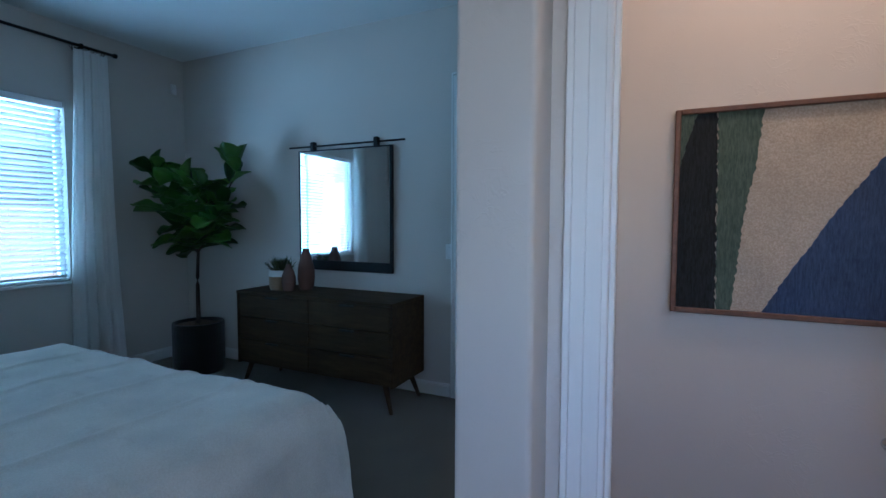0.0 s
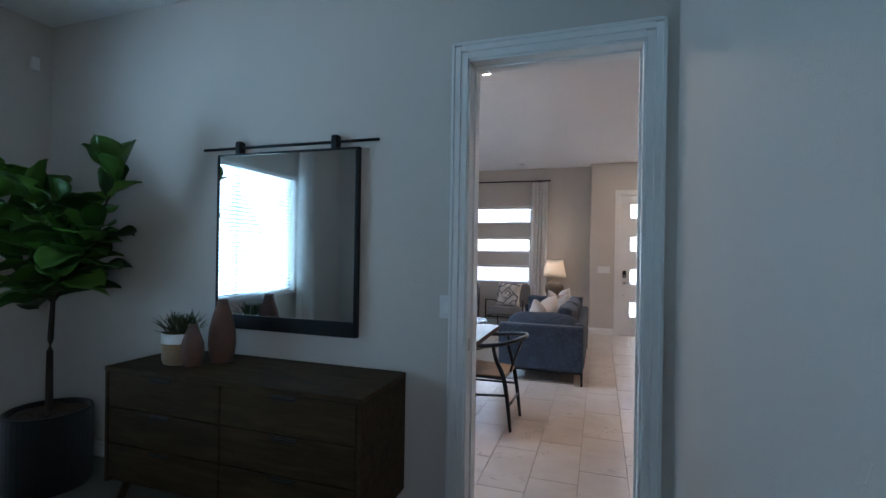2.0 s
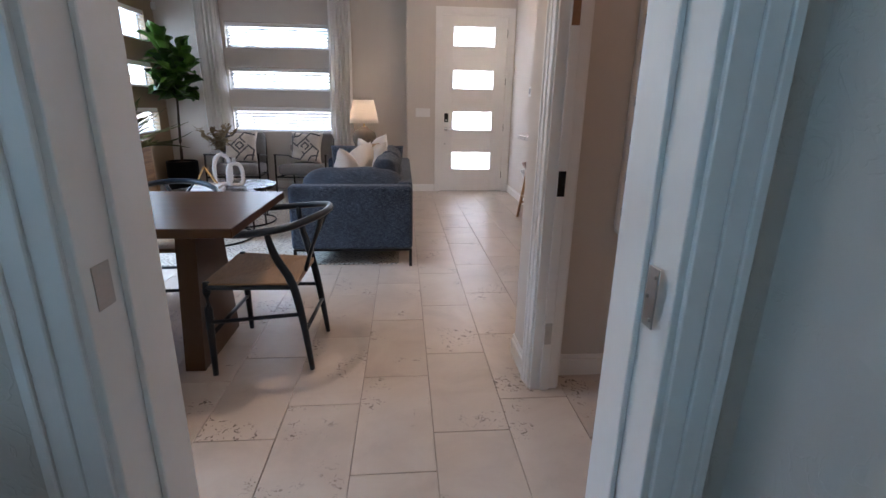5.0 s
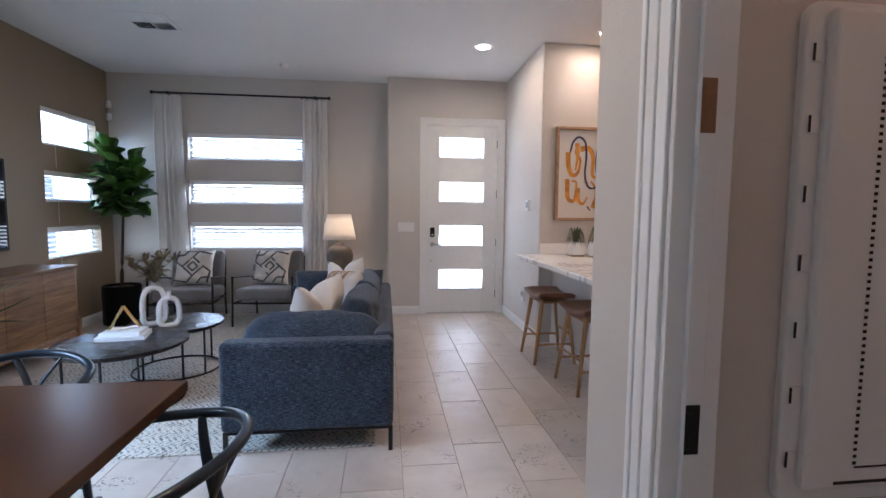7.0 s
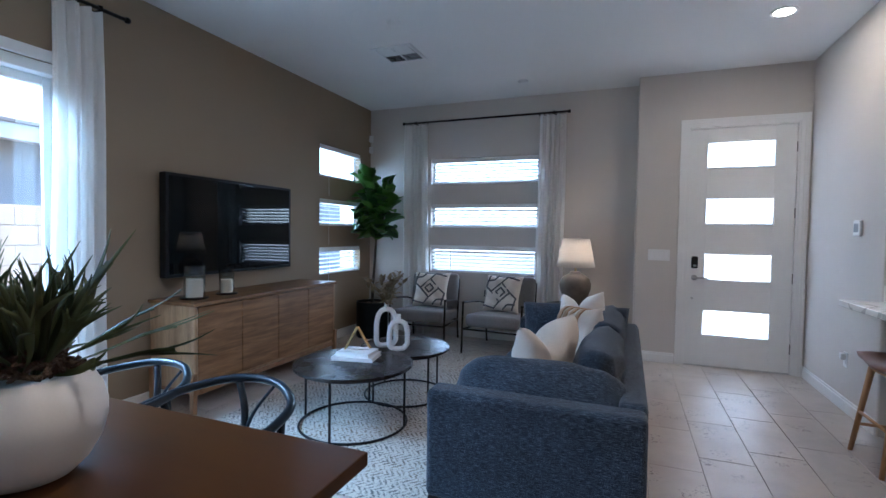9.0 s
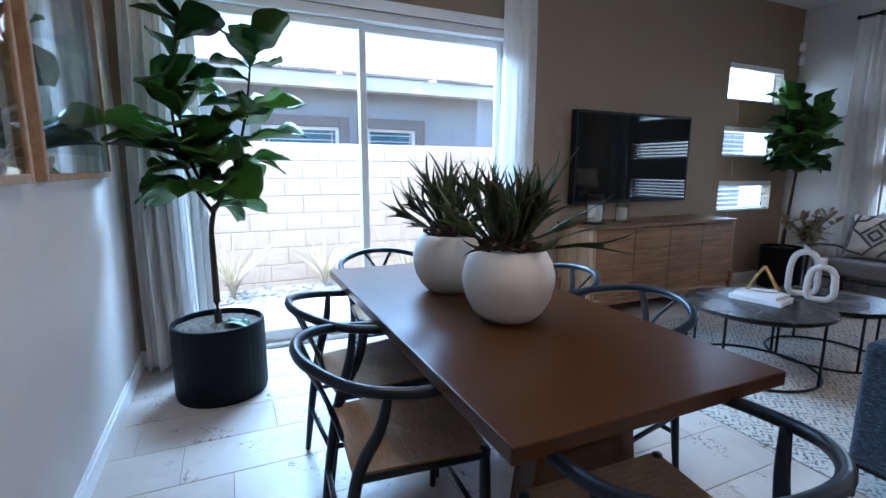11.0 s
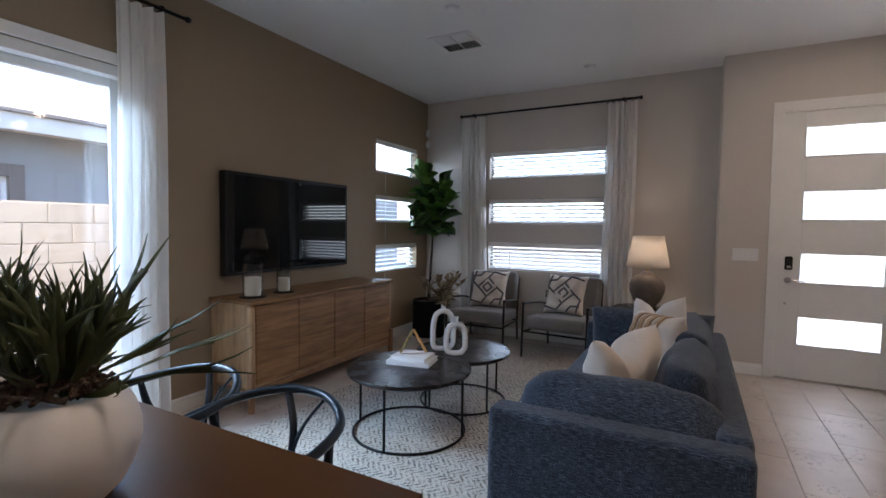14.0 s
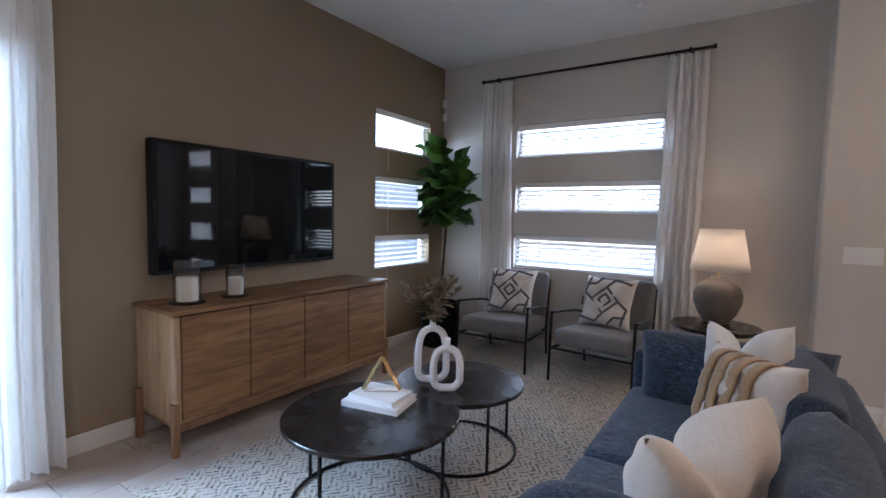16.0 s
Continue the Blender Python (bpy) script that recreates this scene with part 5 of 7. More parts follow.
def curtain_rod(axis, a, u0, u1, z, wall, label, brackets):
    t = thing("curtain_rod", label, "curtain rod")
    P = (lambda u, da=0.0, dz=0.0: (a + da, u, z + dz)) if axis == "x" else (lambda u, da=0.0, dz=0.0: (u, a + da, z + dz))
    part("rod", tube([P(u0), P(u1)], 0.0125, 12), M_BLACK, t, smooth=True)
    for u, s in ((u0, -1), (u1, 1)):
        part("finial", tube([P(u), P(u + s * 0.012), P(u + s * 0.03)], [0.016, 0.021, 0.019], 12), M_BLACK, t, smooth=True)
    for u in brackets:
        bm = tube([P(u, 0, -0.012), P(u, (wall - a) * 0.99, -0.012)], 0.008, 8)
        d = wall - a
        tube([P(u, d * 0.90, -0.014), P(u, d * 0.995, -0.014)], 0.022, 12, bm)
        tube([P(u, 0, -0.02), P(u, 0, 0.018)], 0.016, 8, bm)
        part("bracket", bm, M_BLACK, t)
    return t


curtain_rod("x", -3.81, 3.66, 6.665, 2.785, -3.90, "black metal curtain rod above the patio door", (3.84, 6.50))
curtain(pose(-3.80, 3.83, 0.01, 0, 0, 90), 0.27, 2.745, 4, 1, "white sheer curtain drawn aside at the patio door", 1.15, "patio door curtains")
curtain(pose(-3.80, 6.35, 0.01, 0, 0, 90), 0.29, 2.745, 4, 2, "white sheer curtain drawn aside at the patio door", 1.1, "patio door curtains")
curtain_rod("y", 10.06, -3.32, -1.22, 2.775, 10.16, "black metal curtain rod above the front windows", (-3.16, -1.38))
curtain(pose(-3.145, 10.06, 0.01), 0.33, 2.74, 5, 3, "white sheer curtain drawn aside at the front windows", 1.1, "front window curtains")
curtain(pose(-1.40, 10.06, 0.01), 0.31, 2.74, 5, 4, "white sheer curtain drawn aside at the front windows", 1.15, "front window curtains")


def credenza():
    c = thing("credenza", "natural oak four-door credenza with tapered legs under the television", "cabinet", pose(-3.64, 7.75, 0))
    bm = bmesh.new()
    box(bm, -0.235, -0.87, 0.17, 0.215, -0.85, 0.785)
    box(bm, -0.235, 0.85, 0.17, 0.215, 0.87, 0.785)
    box(bm, -0.235, -0.85, 0.17, 0.20, 0.85, 0.19)
    box(bm, -0.235, -0.85, 0.19, -0.22, 0.85, 0.785)
    part("body", bm, M_OAKLIGHT, c)
    part("top", boxed(-0.24, -0.89, 0.786, 0.235, 0.88, 0.812, 0.004), M_OAK, c)
    part("rounded_corner", boxed(0.17, -0.888, 0.175, 0.232, -0.845, 0.784, 0.02, 4), M_OAKLIGHT, c, "pale rounded oak corner post", True)
    # Solid black fill that paints the shade between the doors.
    part("gap_shade_fill", boxed(0.14, -0.845, 0.19, 0.19, 0.85, 0.785), M_DARKGAP, c)
    w = 1.69 / 4
    for k in range(4):
        y = -0.842 + k * w
        d = part("door", boxed(0.198, y + 0.002, 0.195, 0.219, y + w - 0.003, 0.778, 0.003), M_OAK, c)
        for j in range(3):
            part("board", boxed(0.219, y + 0.004, 0.198 + j * 0.193, 0.2215, y + w - 0.005, 0.387 + j * 0.193, 0.001, 1), M_OAK, d)
    for y in (-0.842 + w, -0.842 + 3 * w):
        part("finger_pull", boxed(0.222, y - 0.02, 0.695, 0.225, y + 0.02, 0.71, 0.001, 1), M_OAKLEG, c)
    part("bottom_rail", boxed(-0.2, -0.85, 0.13, 0.215, 0.86, 0.17, 0.003), M_OAKLEG, c)
    for x, y in ((0.215, -0.88), (0.215, 0.865), (-0.2, -0.88), (-0.2, 0.865)):
        bm = boxed(x - 0.025, y - 0.018, 0.0, x + 0.025, y + 0.018, 0.30, 0.004)
        for v in bm.verts:
            if v.co.z < 0.1:
                v.co.x = x + (v.co.x - x) * 0.7
        part("leg", bm, M_OAKLEG, c)
    return c


credenza()


def candle(x, y, r, h):
    t = thing("candle_hurricane", "ivory pillar candle in a glass hurricane on a black base", "candle", pose(x, y, 0.812), group="candles on the credenza")
    part("base", lathe([(0, 0), (r + 0.025, 0), (r + 0.025, 0.01), (r + 0.01, 0.014), (0, 0.014)], 28), M_BLACK, t, smooth=False)
    part("candle", lathe([(0, 0.014), (r * 0.78, 0.014), (r * 0.78, h * 0.60), (r * 0.70, h * 0.62), (0, h * 0.60)], 24), M_CANDLE, t, smooth=False)
    part("wick", tube([(0, 0, h * 0.60), (0.002, 0, h * 0.65)], 0.0015, 5), M_INK, t)
    g = part("glass", lathe([(r, 0.014), (r, h), (r - 0.003, h), (r - 0.003, 0.014)], 32, cap=False), M_CLEAR, t, smooth=True)
    g.visible_shadow = False


candle(-3.62, 7.05, 0.075, 0.25)
candle(-3.62, 7.36, 0.058, 0.20)

tv = thing("television", "large black flat-screen television hung on the taupe wall", "television", pose(-3.90, 7.667, 1.372, 0, 0, 1.4))
bm = bmesh.new()
box(bm, 0.03, -0.728, -0.405, 0.098, 0.728, 0.405, 0.006)
part("housing", bm, M_TVCASE, tv)
part("screen", boxed(0.0975, -0.70, -0.378, 0.0995, 0.70, 0.380), M_SCREEN, tv, "dark glossy screen")
part("wall_bracket", boxed(0.009, -0.3, -0.2, 0.03, 0.3, 0.2), M_BLACK, tv)

rug = tagged(part("rug", boxed(-3.20, 6.40, 0.001, -0.55, 9.9, 0.012, 0.003, 1), M_RUG, None), "cream and grey flat-woven rug under the sofa group", "rug")


def round_table(x, y, r, z, label, spokes):
    t = thing("coffee_table", label, "coffee table", pose(x, y, 0.012), group="nesting coffee tables")
    part("tabletop", lathe([(0, z - 0.022), (r - 0.004, z - 0.022), (r, z - 0.018), (r, z - 0.004), (r - 0.004, z), (0, z)], 56), M_COFFEE, t)
    q = 0.9 * r
    part("base_ring", tube([(q * math.cos(a), q * math.sin(a), 0.009) for a in [k * math.pi / 24 for k in range(48)]], 0.0085, 8, closed=True), M_BLACK, t, smooth=True)
    part("top_ring", tube([(q * math.cos(a), q * math.sin(a), z - 0.031) for a in [k * math.pi / 24 for k in range(48)]], 0.0075, 8, closed=True), M_BLACK, t, smooth=True)
    for a in spokes:
        part("post", tube([(q * math.cos(a), q * math.sin(a), 0.01), (q * math.cos(a), q * math.sin(a), z - 0.025)], 0.0085, 8), M_BLACK, t, smooth=True)


round_table(-2.29, 7.20, 0.41, 0.425, "round dark-topped coffee table on a black wire frame", (0.15, 1.72, 3.29, 4.86))
round_table(-2.22, 7.87, 0.365, 0.40, "smaller round dark coffee table on a black wire frame", (-0.55, 1.02, 2.59, 4.16))


def book(m, w, d, h, label):
    b = thing("book", label, "book", m, group="books on the coffee table")
    part("cover", boxed(-w / 2, -d / 2, 0, w / 2, d / 2, 0.003), M_PAPER, b)
    part("cover", boxed(-w / 2, -d / 2, h - 0.003, w / 2, d / 2, h), M_PAPER, b)
    part("spine", boxed(-w / 2, -d / 2, 0.003, w / 2, -d / 2 + 0.003, h - 0.003), M_PAPER, b)
    part("pages", boxed(-w / 2 + 0.004, -d / 2 + 0.003, 0.003, w / 2 - 0.004, d / 2 - 0.005, h - 0.003), M_MATTE, b)


book(pose(-2.33, 7.30, 0.437, 0, 0, 12), 0.30, 0.22, 0.028, "white hardback book lying on the coffee table")
book(pose(-2.33, 7.31, 0.465, 0, 0, 6), 0.25, 0.19, 0.024, "smaller white book on top of another book")
tri = thing("triangle_ornament", "open brass and white triangle ornament standing on books", "ornament", pose(-2.33, 7.31, 0.489, 0, 0, 35))
for k, (a, b, c2) in enumerate((((-0.085, 0, 0.011), (0.085, 0, 0.011), 0), ((-0.09, 0, 0.008), (0, 0.03, 0.165), 1), ((0.09, 0, 0.008), (0, 0.03, 0.165), 2))):
    part("bar", tube([a, b], 0.011, 4), M_BRASS if k else M_MATTE, tri)


def loop_vase(x, y, z, rz, w, h, label):
    """A donut vase: an upright oval loop on a flat foot with a short neck."""
    t = thing("loop_vase", label, "vase", pose(x, y, z, 0, 0, rz), group="white loop vases")
    half = [(w * 0.5 - 0.03, 0.0), (w * 0.49, 0.035), (w * 0.5, h * 0.30), (w * 0.49, h * 0.62), (w * 0.35, h * 0.90)]
    pts = [(x, z, 0) for x, z in half] + [(0, h, 0)] + [(-x, z, 0) for x, z in reversed(half)]
    P = spline(pts + pts[:1], 4)[:-1]
    part("loop", moved(tube(P, 0.0205, 12, closed=True), pose(0, 0, 0.0205, 90, 0, 0)), M_MATTE, t, smooth=True)
    part("neck", lathe([(0.018, h + 0.03), (0.017, h + 0.065), (0.020, h + 0.075), (0.014, h + 0.075), (0.013, h + 0.04)], 18, cap=False), M_MATTE, t, smooth=True)
    return t


loop_vase(-2.335, 7.75, 0.412, 42, 0.160, 0.290, "taller white matte loop vase on the coffee table")
loop_vase(-2.19, 7.68, 0.412, 36, 0.142, 0.215, "shorter white matte loop vase on the coffee table")


def sprigs(x, y, z, seed):
    rnd = random.Random(seed)
    t = thing("dried_branches", "dried tan leafy branches standing in a white vase", "dried plant", pose(x, y, z))
    bud = mesh_of("leaf", moved(thicken(surface(lambda u, v: (0.055 * u, (2 * v - 1) * 0.014 * math.sin(math.pi * min(1, u + 0.04)), -0.012 * u * u), 4, 2), 0.001), Matrix.Identity(4)), M_DRIED, True)
    for i in range(18):
        a, l = rnd.uniform(0, 6.283), rnd.uniform(0.07, 0.25)
        hh = rnd.uniform(0.12, 0.26)
        P = spline([(0, 0, -0.04), (0.3 * l * math.cos(a), 0.3 * l * math.sin(a), 0.45 * hh), (l * math.cos(a), l * math.sin(a), hh)], 5)
        part("stem", tube(P, [0.0022] * len(P), 5), M_DRIED, t)
        for k in range(16):
            p = P[3 + k % (len(P) - 3)]
            mm = Matrix.Translation(p) @ Matrix.Rotation(rnd.uniform(0, 6.28), 4, "Z") @ Matrix.Rotation(radians(rnd.uniform(-70, 10)), 4, "Y") @ Matrix.Diagonal((*(rnd.uniform(0.8, 1.45),) * 3, 1))
            shared("leaf", bud, t, m=mm)


sprigs(-2.335, 7.75, 0.75, 5)


def bolster(length, depth, height, seed):
    """A plump rounded cushion along x, full at its middle and drawn in at both ends."""
    def at(u, v):
        a = 2 * math.pi * u
        w = 2 * v - 1
        k = max(0.0, 1 - abs(w) ** 4.5) ** 0.45
        c, q = math.cos(a), math.sin(a)
        y = depth / 2 * k * math.copysign(abs(c) ** 0.75, c)
        z = height / 2 * k * math.copysign(abs(q) ** 0.7, q)
        n = noise.noise(Vector((w * 3.1 + seed, c * 1.3, q * 1.3))) * 0.022 * k
        fold = 0.006 * math.sin(26 * w + 3 * c) * (1 - k) * 2
        return (length / 2 * w * (1 - 0.03 * abs(q)), y * (1 + n * 3) + fold, z * (1 + n * 4))
    bm = surface(at, 40, 44, close_u=True)
    bmesh.ops.remove_doubles(bm, verts=bm.verts, dist=0.0005)
    return bm


def sofa():
    s = thing("sofa", "slate-blue woven two-seat sofa on slim black metal legs", "sofa", pose(-0.44, 6.33, 0.0))
    # local: x from -0.94 (front) to 0 (back), y from 0 to 2.12
    part("base", boxed(-0.90, 0.04, 0.145, -0.02, 2.08, 0.30, 0.02, 3), M_SOFA, s)
    part("arm", boxed(-0.93, 0.0, 0.145, -0.005, 0.135, 0.640, 0.028, 4), M_SOFA, s)
    part("arm", boxed(-0.93, 1.985, 0.145, -0.005, 2.12, 0.640, 0.028, 4), M_SOFA, s)
    part("back", boxed(-0.115, 0.13, 0.145, 0.0, 1.99, 0.652, 0.032, 4), M_SOFA, s)
    for k in range(2):
        y0 = 0.145 + k * 0.918
        part("seat_cushion", boxed(-0.93, y0, 0.30, -0.115, y0 + 0.91, 0.455, 0.045, 4), M_SOFA, s, smooth=True)
        bm = cushion(0.40, 0.70 if k == 0 else 0.84, 0.23, 0.34, 0.03, 26, 4 + k, 0.03)
        moved(bm, pose(-0.235, y0 + (0.55 if k == 0 else 0.47), 0.605, 0, -77, 0))
        part("back_cushion", bm, M_SOFA, s, smooth=True)
    # a plump loose cushion leans on each arm
    bm = bolster(0.84, 0.37, 0.27, 8)
    moved(bm, pose(-0.475, 0.285, 0.562, 50, 0, -1.5))
    part("side_cushion", bm, M_SOFA, s, "plump slate cushion leaning on the arm", True)
    bm = cushion(0.80, 0.40, 0.20, 0.36, 0.03, 26, 9, 0.03)
    moved(bm, pose(-0.47, 1.875, 0.60, 98, 0, 1.0))
    part("side_cushion", bm, M_SOFA, s, "slate cushion leaning on the far arm", True)
    for x, y in ((-0.91, 0.03), (-0.02, 0.03), (-0.91, 2.09), (-0.02, 2.09)):
        part("leg", boxed(x - 0.012, y - 0.012, 0.0 if y < 0.05 else 0.012, x + 0.012, y + 0.012, 0.145, 0.002, 1), M_BLACK, s)
    part("leg_rail", boxed(-0.91, 0.02, 0.128, -0.02, 0.04, 0.145, 0.002, 1), M_BLACK, s)
    part("leg_rail", boxed(-0.91, 2.08, 0.128, -0.02, 2.10, 0.145, 0.002, 1), M_BLACK, s)
    return s


sofa()


def throw_pillow(m, w, h, d, material, label, seed, group="", chop=0.0):
    t = thing("throw_pillow", label, "pillow", m, group=group)
    part("cover", cushion(w, h, d, 0.6, 0.13, 26, seed, 0.03, chop), material, t, smooth=True)
    return t




def leaning(top_l, top_r, h, lean):
    """The pose of a pillow whose upper corners are given; it leans back from its foot by lean degrees."""
    a, b = Vector(top_l), Vector(top_r)
    ex = (b - a).normalized()
    out = ex.cross(Vector((0, 0, 1))).normalized()
    if out.x > 0:
        out = -out
    up = (ex.cross(out)).normalized()
    if up.z < 0:
        up = -up
    ey = (up * math.cos(radians(lean)) - out * math.sin(radians(lean))).normalized()
    ez = ex.cross(ey)
    c = (a + b) / 2 - ey * h / 2
    m = Matrix.Identity(4)
    for k, v in enumerate((ex, ey, ez)):
        m.col[k][:3] = v
    m.col[3][:3] = c
    return m


throw_pillow(leaning((-1.01, 6.67, 0.89), (-0.80, 7.02, 0.92), 0.47, 10), 0.44, 0.47, 0.21, M_LINEN, "plump ivory linen pillow with a dented top on the sofa", 31, "sofa pillows", 0.5)
tan = throw_pillow(leaning((-0.93, 7.92, 0.84), (-0.70, 7.55, 0.88), 0.40, 16), 0.54, 0.40, 0.17, M_LINEN, "ivory lumbar pillow with fringed camel bands on the sofa", 33, "sofa pillows")
for side in (1, -1):
    for k in range(4):
        xc = (k - 1.5) * 0.085
        bm = surface(lambda u, v: (xc + 0.072 * (v - 0.5) + 0.004 * math.sin(19 * u + k), (u - 0.5) * 0.37, side * (0.085 * max(0, 1 - (2 * u - 1) ** 4) ** 0.55 * (1 - (xc / 0.27) ** 4) ** 0.55 + 0.004 + 0.010 * v + 0.002 * math.sin(60 * u))), 30, 4)
        part("fringe_band", thicken(bm, 0.006), M_TANFAB, tan, "camel fringe band", True)
throw_pillow(leaning((-0.98, 8.20, 0.88), (-0.72, 8.0, 0.93), 0.46, 10), 0.42, 0.46, 0.19, M_WHITELINEN, "plump white linen pillow with a dented top on the sofa", 34, "sofa pillows", 0.45)


def armchair(m):
    """A low lounge chair facing -y, with a black tube frame and grey cushions."""
    c = thing("armchair", "grey upholstered armchair with black metal frame and slim arms", "armchair", m, group="armchairs by the window")
    for s in (-1, 1):
        P = spline([(s * 0.335, -0.36, 0.0), (s * 0.335, -0.345, 0.30), (s * 0.335, -0.33, 0.565)], 3)
        part("front_leg", tube(P, 0.0125, 8), M_BLACK, c, smooth=True)
        part("arm", tube(spline([(s * 0.335, -0.34, 0.565), (s * 0.335, -0.05, 0.535), (s * 0.325, 0.22, 0.50), (s * 0.30, 0.34, 0.46)], 4), 0.015, 8, flat=0.7), M_BLACK, c, smooth=True)
        part("back_leg", tube(spline([(s * 0.30, 0.36, 0.0), (s * 0.30, 0.33, 0.25), (s * 0.30, 0.36, 0.52), (s * 0.29, 0.43, 0.74)], 3), 0.0125, 8), M_BLACK, c, smooth=True)
        part("side_rail", tube([(s * 0.32, -0.345, 0.27), (s * 0.30, 0.335, 0.24)], 0.011, 8), M_BLACK, c, smooth=True)
    part("front_rail", tube([(-0.33, -0.345, 0.27), (0.33, -0.345, 0.27)], 0.011, 8), M_BLACK, c, smooth=True)
    part("rear_rail", tube([(-0.30, 0.335, 0.24), (0.30, 0.335, 0.24)], 0.011, 8), M_BLACK, c, smooth=True)
    part("seat", moved(boxed(-0.305, -0.36, -0.07, 0.305, 0.33, 0.07, 0.045, 4), pose(0, 0, 0.345, -4, 0, 0)), M_GREYFAB, c, "grey seat cushion", True)
    part("backrest", moved(boxed(-0.30, -0.065, -0.23, 0.30, 0.065, 0.23, 0.05, 4), pose(0, 0.335, 0.585, -14, 0, 0)), M_GREYFAB, c, "grey back cushion", True)
    return c


def tribal_pillow(m, seed):
    """A square ivory pillow with a raised black diamond pattern."""
    t = throw_pillow(m, 0.46, 0.46, 0.16, M_LINEN, "ivory cushion with tufted black diamond lines on the armchair", seed, "armchair pillows")

    def lift(x, y):
        u, v = x / 0.23, y / 0.23
        return 0.08 * max(0.0, 1 - u ** 4) ** 0.55 * max(0.0, 1 - v ** 4) ** 0.55 + 0.007

    def line(pts):
        P = []
        for (xa, ya), (xb, yb) in zip(pts, pts[1:]):
            for k in range(6):
                f = k / 6
                x, y = xa + (xb - xa) * f, ya + (yb - ya) * f
                P.append((x, y, lift(x, y)))
        P.append((*pts[-1], lift(*pts[-1])))
        bm = tube(P, 0.0105, 6, flat=0.5)
        part("tufted_line", bm, M_INK, t, "black tufted line")
    for r in (0.055, 0.115):
        line([(r, 0), (0, r), (-r, 0), (0, -r), (r, 0)])
    line([(-0.20, -0.16), (-0.06, -0.19), (0.0, -0.115)])
    line([(0.20, 0.16), (0.06, 0.19), (0.0, 0.115)])
    line([(-0.115, 0), (-0.19, 0.06), (-0.16, 0.20)])
    line([(0.115, 0), (0.19, -0.06), (0.16, -0.20)])
    line([(-0.21, 0.02), (-0.20, -0.06)])
    line([(0.05, -0.20), (0.10, -0.14), (0.19, -0.13)])
    line([(-0.05, 0.20), (-0.10, 0.14), (-0.19, 0.13)])
    return t


ac = armchair(pose(-2.79, 9.62, 0.012, 0, 0, 4))
copy_thing(ac, pose(-1.86, 9.62, 0.012, 0, 0, -4))
tribal_pillow(pose(-2.79, 9.76, 0.635, 68, 0, 6), 41)
tribal_pillow(pose(-1.88, 9.76, 0.635, 68, 0, -8), 42)

et = thing("end_table", "round dark wood side table on a pedestal beside the sofa", "side table", pose(-1.06, 9.62, 0))
part("tabletop", lathe([(0, 0.555), (0.285, 0.555), (0.30, 0.565), (0.30, 0.58), (0.295, 0.585), (0, 0.585)], 40), M_COFFEE, et)
part("pedestal", lathe([(0, 0.0), (0.20, 0.0), (0.20, 0.02), (0.06, 0.05), (0.05, 0.30), (0.07, 0.555), (0, 0.555)], 28), M_COFFEE, et, smooth=True)
part("lower_shelf", lathe([(0.05, 0.395), (0.245, 0.395), (0.25, 0.40), (0.25, 0.412), (0.245, 0.417), (0.05, 0.417)], 40, cap=False), M_COFFEE, et)
lamp = thing("table_lamp", "grey-brown stoneware table lamp with lit linen drum shade", "lamp", pose(-1.06, 9.72, 0.585))
part("base", lathe([(0, 0), (0.085, 0.0), (0.09, 0.015), (0.13, 0.07), (0.165, 0.16), (0.168, 0.22), (0.15, 0.275), (0.10, 0.315), (0.055, 0.335), (0.055, 0.355), (0, 0.355)], 36), M_GREYCER, lamp, smooth=True)
part("neck", lathe([(0, 0.355), (0.012, 0.355), (0.012, 0.47), (0, 0.47)], 12), M_BRASS, lamp)
sh = part("shade", thicken(surface(lambda u, v: ((0.205 - 0.06 * v) * math.cos(6.28318 * u), (0.205 - 0.06 * v) * math.sin(6.28318 * u), 0.405 + 0.31 * v), 40, 4, close_u=True), 0.002), M_SHADE, lamp, "warm white linen shade, lit from inside", True)
part("shade_spider", tube([(-0.145, 0, 0.70), (0.145, 0, 0.70)], 0.003, 6), M_BRASS, lamp)


def plate(name, m, w, h, rockers, label, category):
    t = thing(name, label, category, m)
    part("plate", boxed(-w / 2, -0.006, -h / 2, w / 2, 0, h / 2, 0.004), M_PLASTIC, t)
    for k in range(rockers):
        x = (k - (rockers - 1) / 2) * 0.046
        part("rocker", moved(boxed(-0.0165, -0.004, -0.033, 0.0165, 0.001, 0.033, 0.002), pose(x, -0.007, 0, 4, 0, 0)), M_WHITE, t)
    return t


